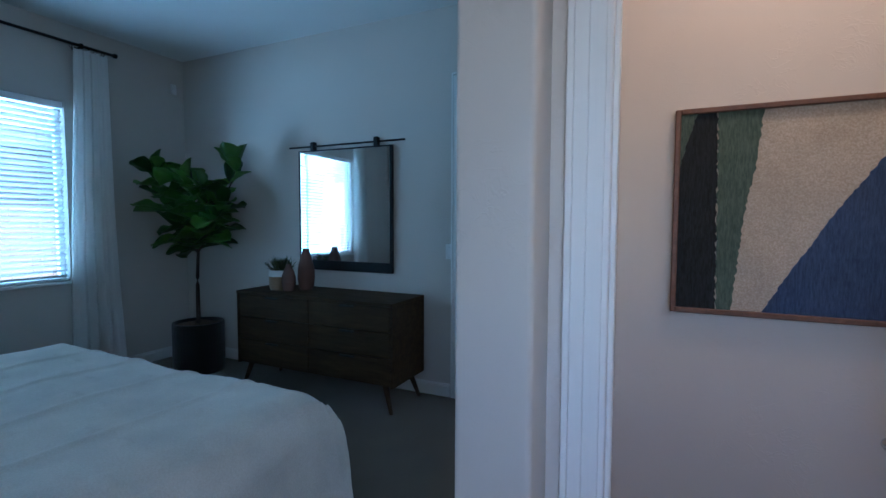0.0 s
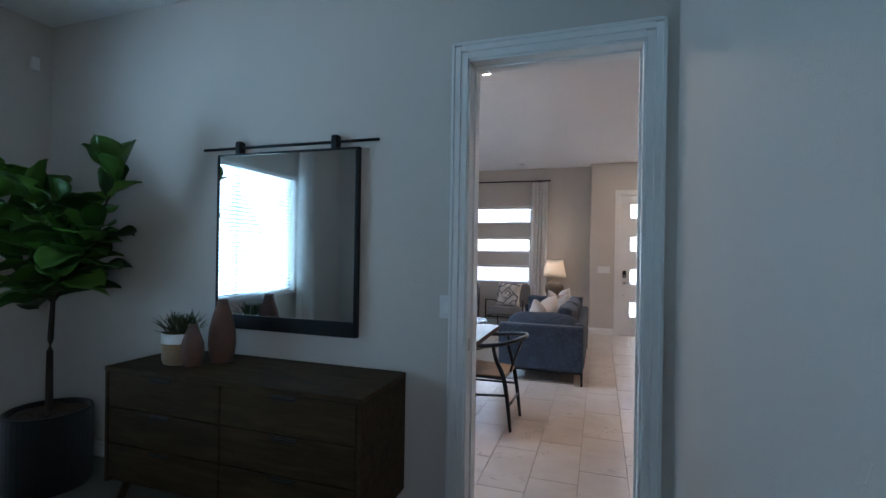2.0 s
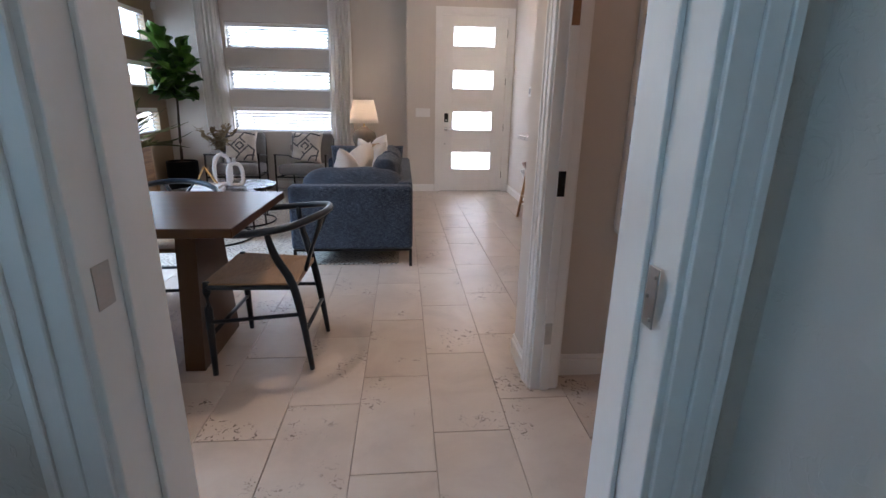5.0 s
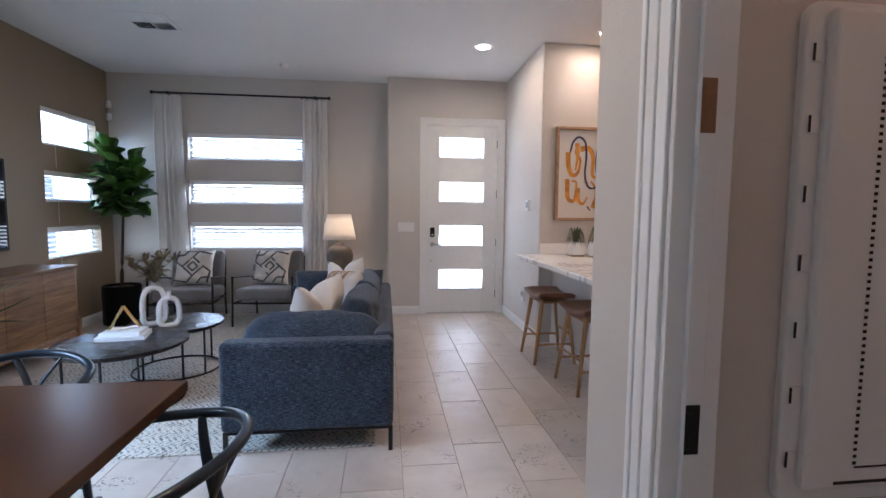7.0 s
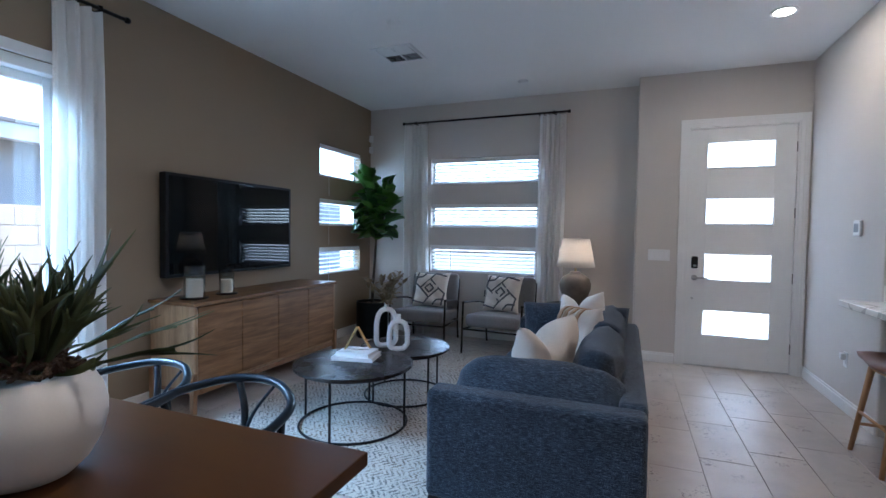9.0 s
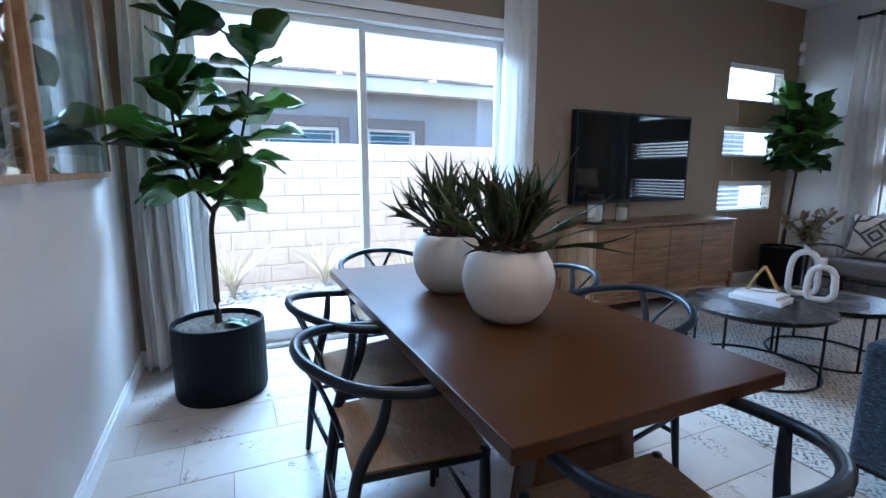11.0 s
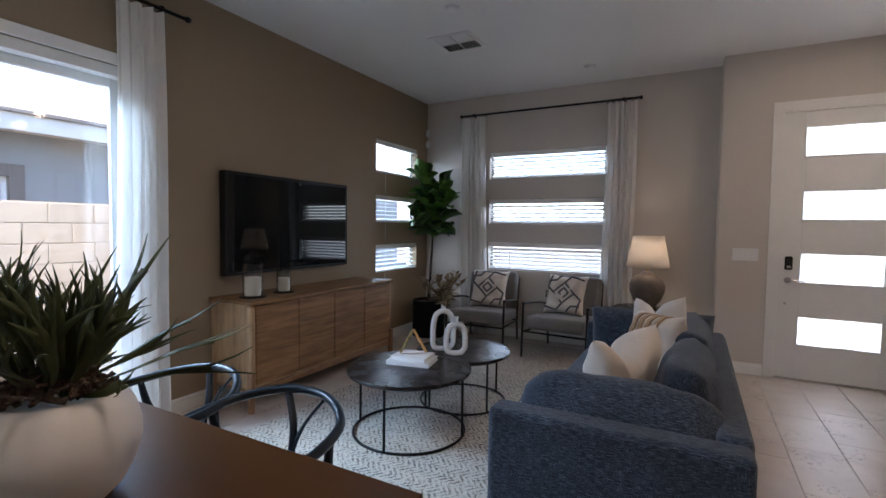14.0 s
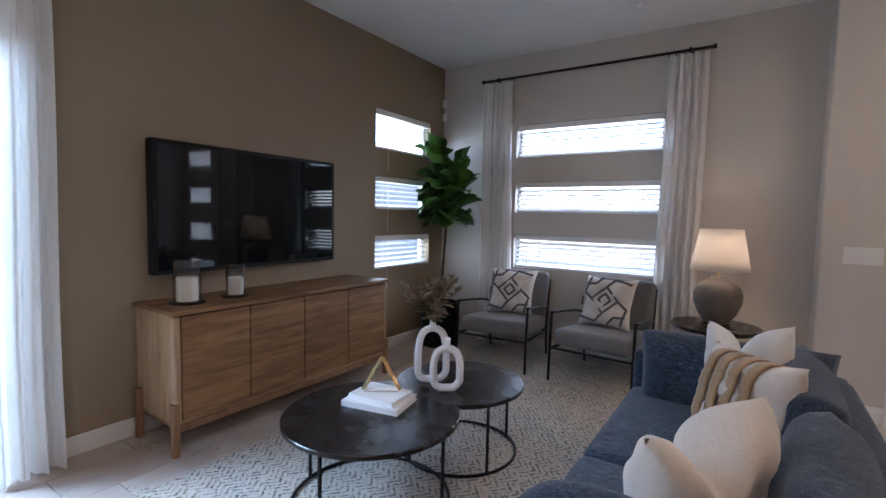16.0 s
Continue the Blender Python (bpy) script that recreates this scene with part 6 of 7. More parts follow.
plate("light_switch", pose(-0.225, 9.86, 1.14), 0.21, 0.118, 4, "white four-gang rocker switch plate beside the front door", "switch")
plate("light_switch", pose(-1.043, 3.42, 1.157), 0.075, 0.12, 1, "white single rocker switch plate by the bedroom doorway", "switch")
th = thing("thermostat", "white wall thermostat with a grey display", "thermostat", pose(1.07, 8.80, 1.42, 0, 0, -90))
part("housing", boxed(-0.055, -0.022, -0.06, 0.055, 0, 0.06, 0.008, 3), M_PLASTIC, th)
part("display", boxed(-0.038, -0.0235, -0.03, 0.038, -0.0215, 0.035), M_LCD, th)
for nm, mm, nn in (("outlet", pose(1.07, 8.93, 0.40, 0, 0, -90), 2),):
    t = thing(nm, "white wall outlet plate near the floor", "outlet", mm)
    part("plate", boxed(-0.036, -0.006, -0.058, 0.036, 0, 0.058, 0.004), M_PLASTIC, t)
    for z in (-0.02, 0.02):
        part("socket", boxed(-0.015, -0.009, z - 0.013, 0.015, -0.005, z + 0.013, 0.003), M_WHITE, t)
    part("night_light", boxed(-0.02, -0.04, 0.0, 0.02, -0.009, 0.05, 0.008), M_PLASTIC, t)

for x, y, z, rz in ((-3.87, 10.12, 2.62, 0), (-3.87, 10.12, 2.47, 0)):
    t = thing("motion_sensor", "small white corner motion sensor", "sensor", pose(x, y, z, 0, 0, -45), group="corner sensors")
    part("housing", boxed(-0.028, -0.02, -0.045, 0.028, 0.028, 0.045, 0.01, 3), M_PLASTIC, t)
    part("lens", boxed(-0.018, -0.024, -0.03, 0.018, -0.019, 0.0, 0.002), M_WHITE, t)

# The pair at y 6.2 are unseen additions.
for cx, cy in CANS:
    t = thing("recessed_light", "round recessed ceiling downlight, lit warm white", "ceiling light", pose(cx, cy, CEIL), group="recessed lights")
    part("trim_ring", lathe([(0.066, 0.0), (0.095, 0.0), (0.095, -0.006), (0.088, -0.009), (0.066, -0.006), (0.066, 0.0)], 36, cap=False), M_WHITE, t, smooth=False)
    part("lens", lathe([(0, -0.001), (0.066, -0.001), (0.066, -0.004), (0, -0.004)], 30), M_CANLIGHT, t, "glowing lens")
vent = thing("ceiling_vent", "square white ceiling air register with angled louvres", "air vent", pose(-2.58, 8.42, CEIL))
bm = bmesh.new()
for b in ((-0.20, -0.20, -0.008, 0.20, -0.165, 0), (-0.20, 0.165, -0.008, 0.20, 0.20, 0), (-0.20, -0.165, -0.008, -0.165, 0.165, 0), (0.165, -0.165, -0.008, 0.20, 0.165, 0), (-0.165, -0.008, -0.008, 0.165, 0.008, 0), (-0.008, -0.165, -0.009, 0.008, -0.008, 0), (-0.008, 0.008, -0.009, 0.008, 0.165, 0)):
    box(bm, *b, bev=0.002, seg=1)
part("frame", bm, M_WHITE, vent)
# Black sheet puts in the dark behind the louvres.
part("backing", boxed(-0.165, -0.165, -0.001, 0.165, 0.165, 0.0), M_DARKGAP, vent)
for qx in (-1, 1):
    for qy in (-1, 1):
        for k in range(5):
            o = 0.022 + k * 0.03
            part("slat", moved(boxed(-0.074, -0.013, -0.0008, 0.074, 0.013, 0.0008), pose(qx * 0.0865, qy * o, -0.006, qy * (35 if qx > 0 else 20), 0, 0)), M_WHITE, vent)
for x, y, lab in ((-1.65, 9.57, "small round white ceiling sprinkler cover"), (-2.32, 7.80, "round white ceiling smoke alarm")):
    t = thing("smoke_alarm", lab, "alarm", pose(x, y, CEIL))
    part("cover", lathe([(0, 0.0), (0.055, 0.0), (0.052, -0.018), (0.035, -0.026), (0, -0.026)], 28), M_PLASTIC, t, smooth=True)
    part("base_ring", lathe([(0.055, 0), (0.062, 0), (0.060, -0.006), (0.055, -0.007)], 28, cap=False), M_WHITE, t)


def framed(name, m, w, h, fr, depth, wood_mat, label, mat_border, glazed):
    """A picture frame centred on its pose, hanging on a wall behind local y=0 and facing -y."""
    t = thing(name, label, "picture", m)
    for b in ((-w / 2, -depth, -h / 2, -w / 2 + fr, 0, h / 2), (w / 2 - fr, -depth, -h / 2, w / 2, 0, h / 2), (-w / 2 + fr, -depth, -h / 2, w / 2 - fr, 0, -h / 2 + fr), (-w / 2 + fr, -depth, h / 2 - fr, w / 2 - fr, 0, h / 2)):
        part("frame_bar", box(bmesh.new(), *b, bev=0.003, seg=1), wood_mat, t)
    part("sheet", boxed(-w / 2 + fr, -0.014, -h / 2 + fr, w / 2 - fr, -0.010, h / 2 - fr), mat_border, t)
    if glazed:
        g = part("glass", boxed(-w / 2 + fr, -depth + 0.006, -h / 2 + fr, w / 2 - fr, -depth + 0.008, h / 2 - fr), M_CLEAR, t)
        g.visible_shadow = False
    return t


def flat_shape(pts, y, th=0.0012):
    bm = bmesh.new()
    bm.faces.new([bm.verts.new((x, y, z)) for x, z in pts])
    r = bmesh.ops.extrude_face_region(bm, geom=list(bm.faces))
    for v in [g for g in r["geom"] if isinstance(g, bmesh.types.BMVert)]:
        v.co.y -= th
    return bm


def blob(cx, cz, rx, rz, n=28, wob=0.0, ph=0.0, k=2):
    return [(cx + rx * math.cos(a) * (1 + wob * math.sin(k * a + ph)), cz + rz * math.sin(a) * (1 + wob * math.sin(k * a + ph))) for a in [2 * math.pi * i / n for i in range(n)]]


# two glazed prints on the dining wall
for idx, (xc, group) in enumerate(((-1.845, 0), (-2.935, 1))):
    f = framed("framed_print", pose(xc, 3.62, 1.82, 0, 0, 180), 0.98, 1.20, 0.028, 0.045, M_FRAMEWOOD, "abstract slate and beige print under glass in an oak frame", M_ARTPAPER, True)
    f["group"] = "prints on the dining wall"
    part("dark_field", flat_shape([(-0.40, -0.50), (0.40, -0.50), (0.40, 0.50), (-0.40, 0.50)], -0.0145), M_ARTDARK, f, "slate print field")
    if idx == 0:
        shapes = ([(-0.34, 0.30), (-0.35, -0.23), (-0.345, -0.36), (-0.31, -0.425), (-0.26, -0.44), (-0.19, -0.42), (-0.155, -0.35), (-0.14, -0.19), (-0.12, -0.07), (0.02, 0.0), (0.16, 0.06), (0.19, 0.30), (0.10, 0.42), (-0.20, 0.42), (-0.30, 0.38)],
                  [(-0.10, -0.34), (-0.085, -0.27), (-0.04, -0.23), (0.02, -0.245), (0.06, -0.31), (0.13, -0.36), (0.22, -0.385), (0.20, -0.44), (-0.07, -0.435)],
                  [(0.05, -0.02), (0.10, -0.08), (0.055, -0.16), (0.10, -0.23), (0.15, -0.225), (0.165, -0.10), (0.15, 0.0)])
        holes = ((0.06, 0.14, 0.05, 0.075), (-0.12, 0.36, 0.10, 0.05))
    else:
        shapes = ([(-0.18, 0.48), (-0.12, 0.42), (0.05, 0.34), (0.14, 0.40), (0.16, 0.48)],
                  [(-0.25, 0.29), (-0.02, 0.32), (0.18, 0.24), (0.20, 0.06), (0.02, -0.02), (-0.14, -0.06), (-0.30, -0.02), (-0.36, 0.03), (-0.34, 0.10), (-0.24, 0.20)],
                  [(-0.35, -0.13), (-0.30, -0.26), (-0.16, -0.37), (0.02, -0.40), (0.20, -0.32), (0.31, -0.16), (0.29, -0.05), (0.08, -0.08), (-0.18, -0.09)])
        holes = ((0.0, -0.22, 0.055, 0.085), (0.03, 0.14, 0.04, 0.07))
    for pts in shapes:
        P = spline([(x, 0, z) for x, z in pts + pts[:1]], 4)
        part("beige_shape", flat_shape([(q.x, q.z) for q in P[:-1]], -0.0158), M_ARTBEIGE, f, "beige cut-out shape")
    for cx, cz, rx, rz in holes:
        part("dark_drop", flat_shape(blob(cx, cz, rx, rz), -0.0172), M_ARTDARK, f)

# ---- bedroom ----


def bed():
    b = thing("bed", "king bed with an off-white pintucked quilt and white sheets", "bed", pose(-1.765, -0.50, 0))
    part("base", boxed(-0.95, 0.02, 0.05, 0.95, 2.02, 0.30, 0.02), M_GREYFAB, b)
    part("mattress", boxed(-0.96, 0.0, 0.30, 0.96, 2.04, 0.60, 0.05, 4), M_SHEET, b)
    part("headboard", boxed(-1.0, -0.10, 0.05, 1.0, -0.01, 1.25, 0.03, 3), M_GREYFAB, b, "grey upholstered headboard")

    def quilt(u, v):
        # u across, v from head to foot; the cloth folds over the mattress edge and hangs
        sx = (u - 0.5) * 3.0
        sy = 0.86 + v * 1.78
        ex, ey = 1.01, 2.18
        r = 0.17

        def fold(s, e):
            a = abs(s)
            if a < e - r:
                return a, 0.0
            t = (a - (e - r)) / r
            if t < 1.5708:
                return e - r + r * math.sin(t), r * (1 - math.cos(t))
            return e + 0.03 * (t - 1.5708), r + (t - 1.5708) * r
        ax, dx = fold(sx, ex)
        ay, dy = fold(sy, ey)
        x = math.copysign(ax, sx)
        drop = dx + dy if dx < 0.05 or dy < 0.05 else math.hypot(dx, dy) * 1.12
        z = 0.69 - drop
        n1 = noise.noise(Vector((sx * 1.6, sy * 1.6, 1.3)))
        n2 = noise.noise(Vector((sx * 5.0, sy * 5.0, 7.3)))
        z += 0.024 * n1 + 0.014 * n2
        row = (sy * 3.4 + 0.5 * math.floor(sx * 2.6)) % 1.0
        z += 0.010 * math.exp(-((sx * 2.6) % 1.0 - 0.5) ** 2 / 0.0016) + 0.007 * math.exp(-(row - 0.5) ** 2 / 0.003) * (0.4 < (sx * 5.2) % 1.0 < 0.75)
        x += 0.02 * math.sin(sy * 9) * min(1, dx * 4)
        yy = ay + 0.02 * math.sin(sx * 8) * min(1, dy * 4)
        return (x, yy, max(z, 0.03))
    part("quilt", thicken(surface(quilt, 280, 130), 0.018), M_QUILT, b, "off-white pintucked quilt", True)
    part("sheet_fold", moved(boxed(-1.0, 0.66, 0.60, 1.0, 0.98, 0.70, 0.03, 3), pose(0, 0, 0)), M_SHEET, b, "white turned-back sheet", True)
    return b


bed()
for x, rz in ((-2.205, 4), (-1.325, -3)):
    throw_pillow(pose(x, 0.0, 0.73, 28, 0, rz), 0.70, 0.48, 0.17, M_SHEET, "white sleeping pillow on the bed", int(x * -10), "bed pillows")
ns = thing("nightstand", "dark wood nightstand beside the bed", "nightstand", pose(-3.15, -0.32, 0))
part("body", boxed(-0.26, -0.22, 0.14, 0.26, 0.22, 0.58, 0.006), M_DRESSER, ns)
for k in range(2):
    d = part("drawer", boxed(-0.25, 0.221, 0.16 + k * 0.21, 0.25, 0.238, 0.36 + k * 0.21, 0.004), M_DRESSER, ns)
    part("handle", boxed(-0.06, 0.238, 0.25 + k * 0.21, 0.06, 0.25, 0.265 + k * 0.21, 0.003), M_BLACK, d)
for x in (-0.22, 0.22):
    for y in (-0.18, 0.18):
        part("leg", tube([(x, y, 0), (x * 0.95, y * 0.95, 0.14)], [0.012, 0.018], 8), M_DRESSER, ns)
loop_vase(-3.1, -0.26, 0.58, 40, 0.16, 0.24, "white loop sculpture on the nightstand")


def dresser():
    d = thing("dresser", "dark weathered wood six-drawer dresser on splayed legs", "dresser", pose(-2.005, 3.13, 0))
    w, dp = 0.76, 0.24
    bm = bmesh.new()
    box(bm, -w, -dp, 0.20, -w + 0.022, dp, 0.785, 0.002, 1)
    box(bm, w - 0.022, -dp, 0.20, w, dp, 0.785, 0.002, 1)
    box(bm, -w + 0.022, -dp + 0.03, 0.20, w - 0.022, dp, 0.222)
    box(bm, -w + 0.022, dp - 0.012, 0.222, w - 0.022, dp, 0.785)
    part("body", bm, M_DRESSER, d)
    part("top", boxed(-w - 0.002, -dp - 0.004, 0.7855, w + 0.002, dp, 0.81, 0.004), M_DRESSER, d)
    # Black sheet behind the drawers colours their gaps as shade.
    part("gap_shade_fill", boxed(-w + 0.022, -dp + 0.045, 0.222, w - 0.022, -dp + 0.06, 0.785), M_DARKGAP, d)
    for c in range(2):
        x0 = -w + 0.026 + c * 0.737
        for r in range(3):
            z0 = 0.227 + r * 0.187
            f = part("drawer", boxed(x0, -dp + 0.002, z0, x0 + 0.731, -dp + 0.024, z0 + 0.181, 0.003), M_DRESSER, d)
            bm = boxed(x0 + 0.30, -dp - 0.012, z0 + 0.170, x0 + 0.43, -dp + 0.003, z0 + 0.176, 0.002, 1)
            box(bm, x0 + 0.30, -dp - 0.012, z0 + 0.160, x0 + 0.43, -dp - 0.009, z0 + 0.170)
            part("edge_pull", bm, M_BLACK, f, "black metal edge pull")
    for sx in (-1, 1):
        for sy in (-1, 1):
            part("leg", tube([(sx * (w - 0.03), sy * (dp - 0.03), 0), (sx * (w - 0.10), sy * (dp - 0.06), 0.20)], [0.013, 0.024], 8), M_DRESSER, d)
    return d


dresser()
mir = thing("wall_mirror", "square black-framed mirror hung from a black rail", "mirror", pose(-2.03, 3.42, 1.485))
MW, MB, MT = 0.485, -0.525, 0.525
part("glass", boxed(-MW + 0.012, -0.038, MB + 0.085, MW - 0.022, -0.032, MT - 0.012), M_MIRROR, mir, "clear mirror glass")
for b in ((-MW, -0.045, MB, -MW + 0.012, -0.012, MT), (MW - 0.022, -0.045, MB, MW, -0.012, MT), (-MW + 0.012, -0.045, MB, MW - 0.022, -0.012, MB + 0.085), (-MW + 0.012, -0.045, MT - 0.012, MW - 0.022, -0.012, MT)):
    part("frame_bar", box(bmesh.new(), *b, bev=0.002, seg=1), M_BLACK, mir)
part("backing", boxed(-MW + 0.005, -0.03, MB + 0.005, MW - 0.005, -0.012, MT - 0.005), M_DARKGAP, mir)
part("rail", tube([(-0.60, -0.03, 0.56), (0.60, -0.03, 0.56)], 0.008, 10), M_BLACK, mir, smooth=True)
for x in (-0.33, 0.33):
    bm = boxed(x - 0.022, -0.05, 0.52, x + 0.022, -0.001, 0.60, 0.012, 3)
    part("hanger", bm, M_BLACK, mir)

pl = thing("potted_succulent", "small green succulent in a tan and cream pot on the dresser", "plant", pose(-2.475, 3.10, 0.81))
part("pot", lathe([(0, 0), (0.085, 0), (0.095, 0.02), (0.098, 0.11), (0.094, 0.165), (0.085, 0.165), (0.083, 0.14), (0, 0.14)], 30), M_JUTE, pl, "tan woven pot", True)
part("rim_band", lathe([(0.0985, 0.115), (0.0995, 0.12), (0.0965, 0.166), (0.094, 0.168), (0.094, 0.12)], 30, cap=False), M_WHITELINEN, pl, "cream upper band", True)
for i in range(44):
    a = i * 2.399
    el = 25 + 60 * (i / 44)
    mm = Matrix.Translation((0.03 * math.cos(a), 0.03 * math.sin(a), 0.145)) @ Matrix.Rotation(a, 4, "Z") @ Matrix.Rotation(radians(-el), 4, "Y") @ Matrix.Diagonal((0.42, 0.42, 0.42, 1))
    shared("blade", BLADES[i % 2], pl, m=mm)
vs = thing("clay_vase", "tapered pinkish clay vase on the dresser", "vase", pose(-2.28, 3.19, 0.81))
part("body", lathe([(0, 0), (0.055, 0), (0.062, 0.02), (0.072, 0.10), (0.068, 0.18), (0.05, 0.26), (0.035, 0.305), (0.028, 0.33), (0.030, 0.345), (0.022, 0.345), (0.02, 0.32), (0, 0.32)], 32), M_TERRA, vs, smooth=True)

vs = thing("clay_vase", "short round pinkish clay vase on the dresser", "vase", pose(-2.352, 3.06, 0.81))
part("body", lathe([(0, 0), (0.040, 0), (0.048, 0.015), (0.057, 0.07), (0.055, 0.12), (0.040, 0.17), (0.027, 0.195), (0.023, 0.21), (0.026, 0.22), (0.018, 0.22), (0.017, 0.20), (0, 0.20)], 32), M_TERRA, vs, smooth=True)

fig_tree(pose(-3.44, 3.04, 0), [(0, 0, 0.42), (0.0, 0.0, 0.8), (0.02, 0.0, 1.1)],
         [[(0.02, 0, 1.1), (-0.18, -0.10, 1.38), (-0.36, -0.16, 1.88)], [(0.02, 0, 1.1), (0.24, 0.02, 1.4), (0.54, 0.02, 1.88)], [(0.02, 0, 1.1), (0.0, -0.04, 1.4), (-0.06, -0.03, 1.72)], [(0.02, 0, 1.1), (0.10, 0.0, 1.35), (0.16, 0.0, 1.6)]],
         140, 1.2, 12, "fiddle-leaf fig in a black woven basket beside the dresser", (0.22, 0.455, M_BASKET, M_SOIL), (-50, 10))
curtain_rod("x", -3.98, 0.17, 2.68, 2.84, -4.08, "black metal curtain rod above the bedroom window", (0.4, 2.43))
curtain(pose(-3.98, 2.475, 0.01, 0, 0, 90), 0.26, 2.80, 4, 6, "white sheer bedroom curtain drawn aside", 1.65, "bedroom curtains", 0.03)
curtain(pose(-3.98, 0.36, 0.01, 0, 0, 90), 0.27, 2.80, 4, 7, "white sheer bedroom curtain drawn aside", 1.4, "bedroom curtains", 0.03)
t = thing("motion_sensor", "small white motion sensor on the bedroom wall", "sensor", pose(-4.08, 3.30, 2.71, 0, 0, 90))
part("housing", boxed(-0.028, -0.03, -0.05, 0.028, 0, 0.05, 0.01, 3), M_PLASTIC, t)
part("lens", boxed(-0.018, -0.034, -0.035, 0.018, -0.029, 0.0, 0.002), M_WHITE, t)

# woven wall hanging and paper holder in the water closet
hang = thing("woven_wall_hanging", "woven black, green, cream and blue wool panel in a walnut frame", "wall hanging", pose(1.02, 2.22, 1.43))
W, Hh = 0.53, 0.40
for b in ((-W, -0.04, -Hh, -W + 0.02, 0, Hh), (W - 0.02, -0.04, -Hh, W, 0, Hh), (-W + 0.02, -0.04, -Hh, W - 0.02, 0, -Hh + 0.02), (-W + 0.02, -0.04, Hh - 0.02, W - 0.02, 0, Hh)):
    part("frame_bar", box(bmesh.new(), *b, bev=0.003, seg=1), M_WALNUTFRAME, hang)
part("ground_cloth", boxed(-W + 0.02, -0.018, -Hh + 0.02, W - 0.02, -0.002, Hh - 0.02), M_WEAVECREAM, hang, "cream woven ground")


def ragged(pts, y, material, label):
    P = []
    for (xa, za), (xb, zb) in zip(pts, pts[1:] + pts[:1]):
        n = max(2, int(math.hypot(xb - xa, zb - za) / 0.012))
        for k in range(n):
            f = k / n
            edge = abs(xa - xb) > 0.002 and abs(za - zb) > 0.02
            j = random.uniform(-0.004, 0.004) if edge else 0
            P.append((xa + (xb - xa) * f + j, za + (zb - za) * f))
    part("weave", flat_shape(P, y, 0.006), material, hang, label)


ragged([(-0.51, -0.38), (-0.51, 0.38), (-0.385, 0.38), (-0.378, 0.0), (-0.372, -0.38)], -0.0185, M_WEAVEBLACK, "black woven field")
ragged([(-0.51, 0.18), (-0.51, 0.38), (-0.455, 0.38)], -0.0255, M_WEAVEGREEN, "green woven corner")
ragged([(-0.370, -0.38), (-0.376, 0.0), (-0.383, 0.38), (-0.235, 0.38), (-0.25, 0.2), (-0.285, 0.0), (-0.32, -0.38)], -0.0187, M_WEAVEGREEN, "green woven stripe")
ragged([(-0.22, -0.38), (-0.02, -0.02), (0.15, 0.24), (0.24, 0.38), (0.51, 0.38), (0.51, -0.38)], -0.0187, M_WEAVEBLUE, "blue woven triangle")
tp = thing("paper_holder", "chrome toilet paper holder on the wall", "paper holder", pose(1.20, 2.22, 0.61))
part("post", moved(lathe([(0, 0), (0.024, 0), (0.024, 0.008), (0.012, 0.012), (0.010, 0.06), (0, 0.06)], 18), pose(0, 0, 0, 90, 0, 0)), M_CHROME, tp, smooth=True)
part("arm", tube([(0, -0.055, 0), (0.14, -0.055, 0)], 0.009, 10), M_CHROME, tp, smooth=True)

# ---- pantry ----
pn = thing("wiring_panel", "white plastic structured wiring enclosure on the pantry wall", "wiring panel", pose(0.612, 4.73, 1.245))
bm = boxed(-0.21, -0.022, -0.56, 0.21, -0.001, 0.56)
es = [e for e in bm.edges if abs(e.verts[0].co.y - e.verts[1].co.y) > 0.01]
bmesh.ops.bevel(bm, geom=es, offset=0.04, segments=6, affect="EDGES", profile=0.5)
es = [e for e in bm.edges if all(v.co.y < -0.02 for v in e.verts) and len({round(f.normal.y, 1) for f in e.link_faces}) > 1]
bmesh.ops.bevel(bm, geom=es, offset=0.008, segments=3, affect="EDGES", profile=0.5)
part("backplate", bm, M_PLASTIC, pn)
part("cover", boxed(-0.165, -0.045, -0.52, 0.185, -0.016, 0.54, 0.012, 3), M_PLASTIC, pn)
# Raised black pieces colour in the shade of slots, holes and seams.
for k in range(7):
    z = -0.45 + k * 0.15
    clip = part("clip", boxed(-0.195, -0.026, z - 0.02, -0.168, -0.016, z + 0.02, 0.003), M_PLASTIC, pn)
    part("slot", boxed(-0.197, -0.0275, z - 0.018, -0.192, -0.0255, z + 0.018), M_DARKGAP, clip)
hole = mesh_of("vent_hole", boxed(-0.004, -0.001, -0.0035, 0.004, 0.001, 0.0035), M_DARKGAP)
for k in range(60):
    shared("vent_hole", hole, pn, m=Matrix.Translation((-0.041, -0.0455, -0.456 + k * 0.016)))
part("door_seam", boxed(0.106, -0.0465, -0.46, 0.1085, -0.0445, 0.50), M_DARKGAP, pn)
part("seam", boxed(-0.04, -0.0465, -0.468, 0.108, -0.0445, -0.464), M_DARKGAP, pn)
part("slot", boxed(-0.09, -0.0465, -0.505, 0.15, -0.0445, -0.498), M_DARKGAP, pn)
part("latch", boxed(0.15, -0.06, -0.26, 0.19, -0.045, -0.21, 0.005), M_PLASTIC, pn)
part("top_vent", boxed(0.10, -0.0465, 0.47, 0.17, -0.0445, 0.50), M_DARKGAP, pn)
ds = thing("door_stop", "brass spring door stop on the pantry baseboard", "door stop", pose(0.86, 4.715, 0.06))
part("spring", tube([(0, 0, 0), (0.0, -0.03, 0.002), (0.0, -0.07, 0.0)], 0.006, 8), M_BRASS, ds)
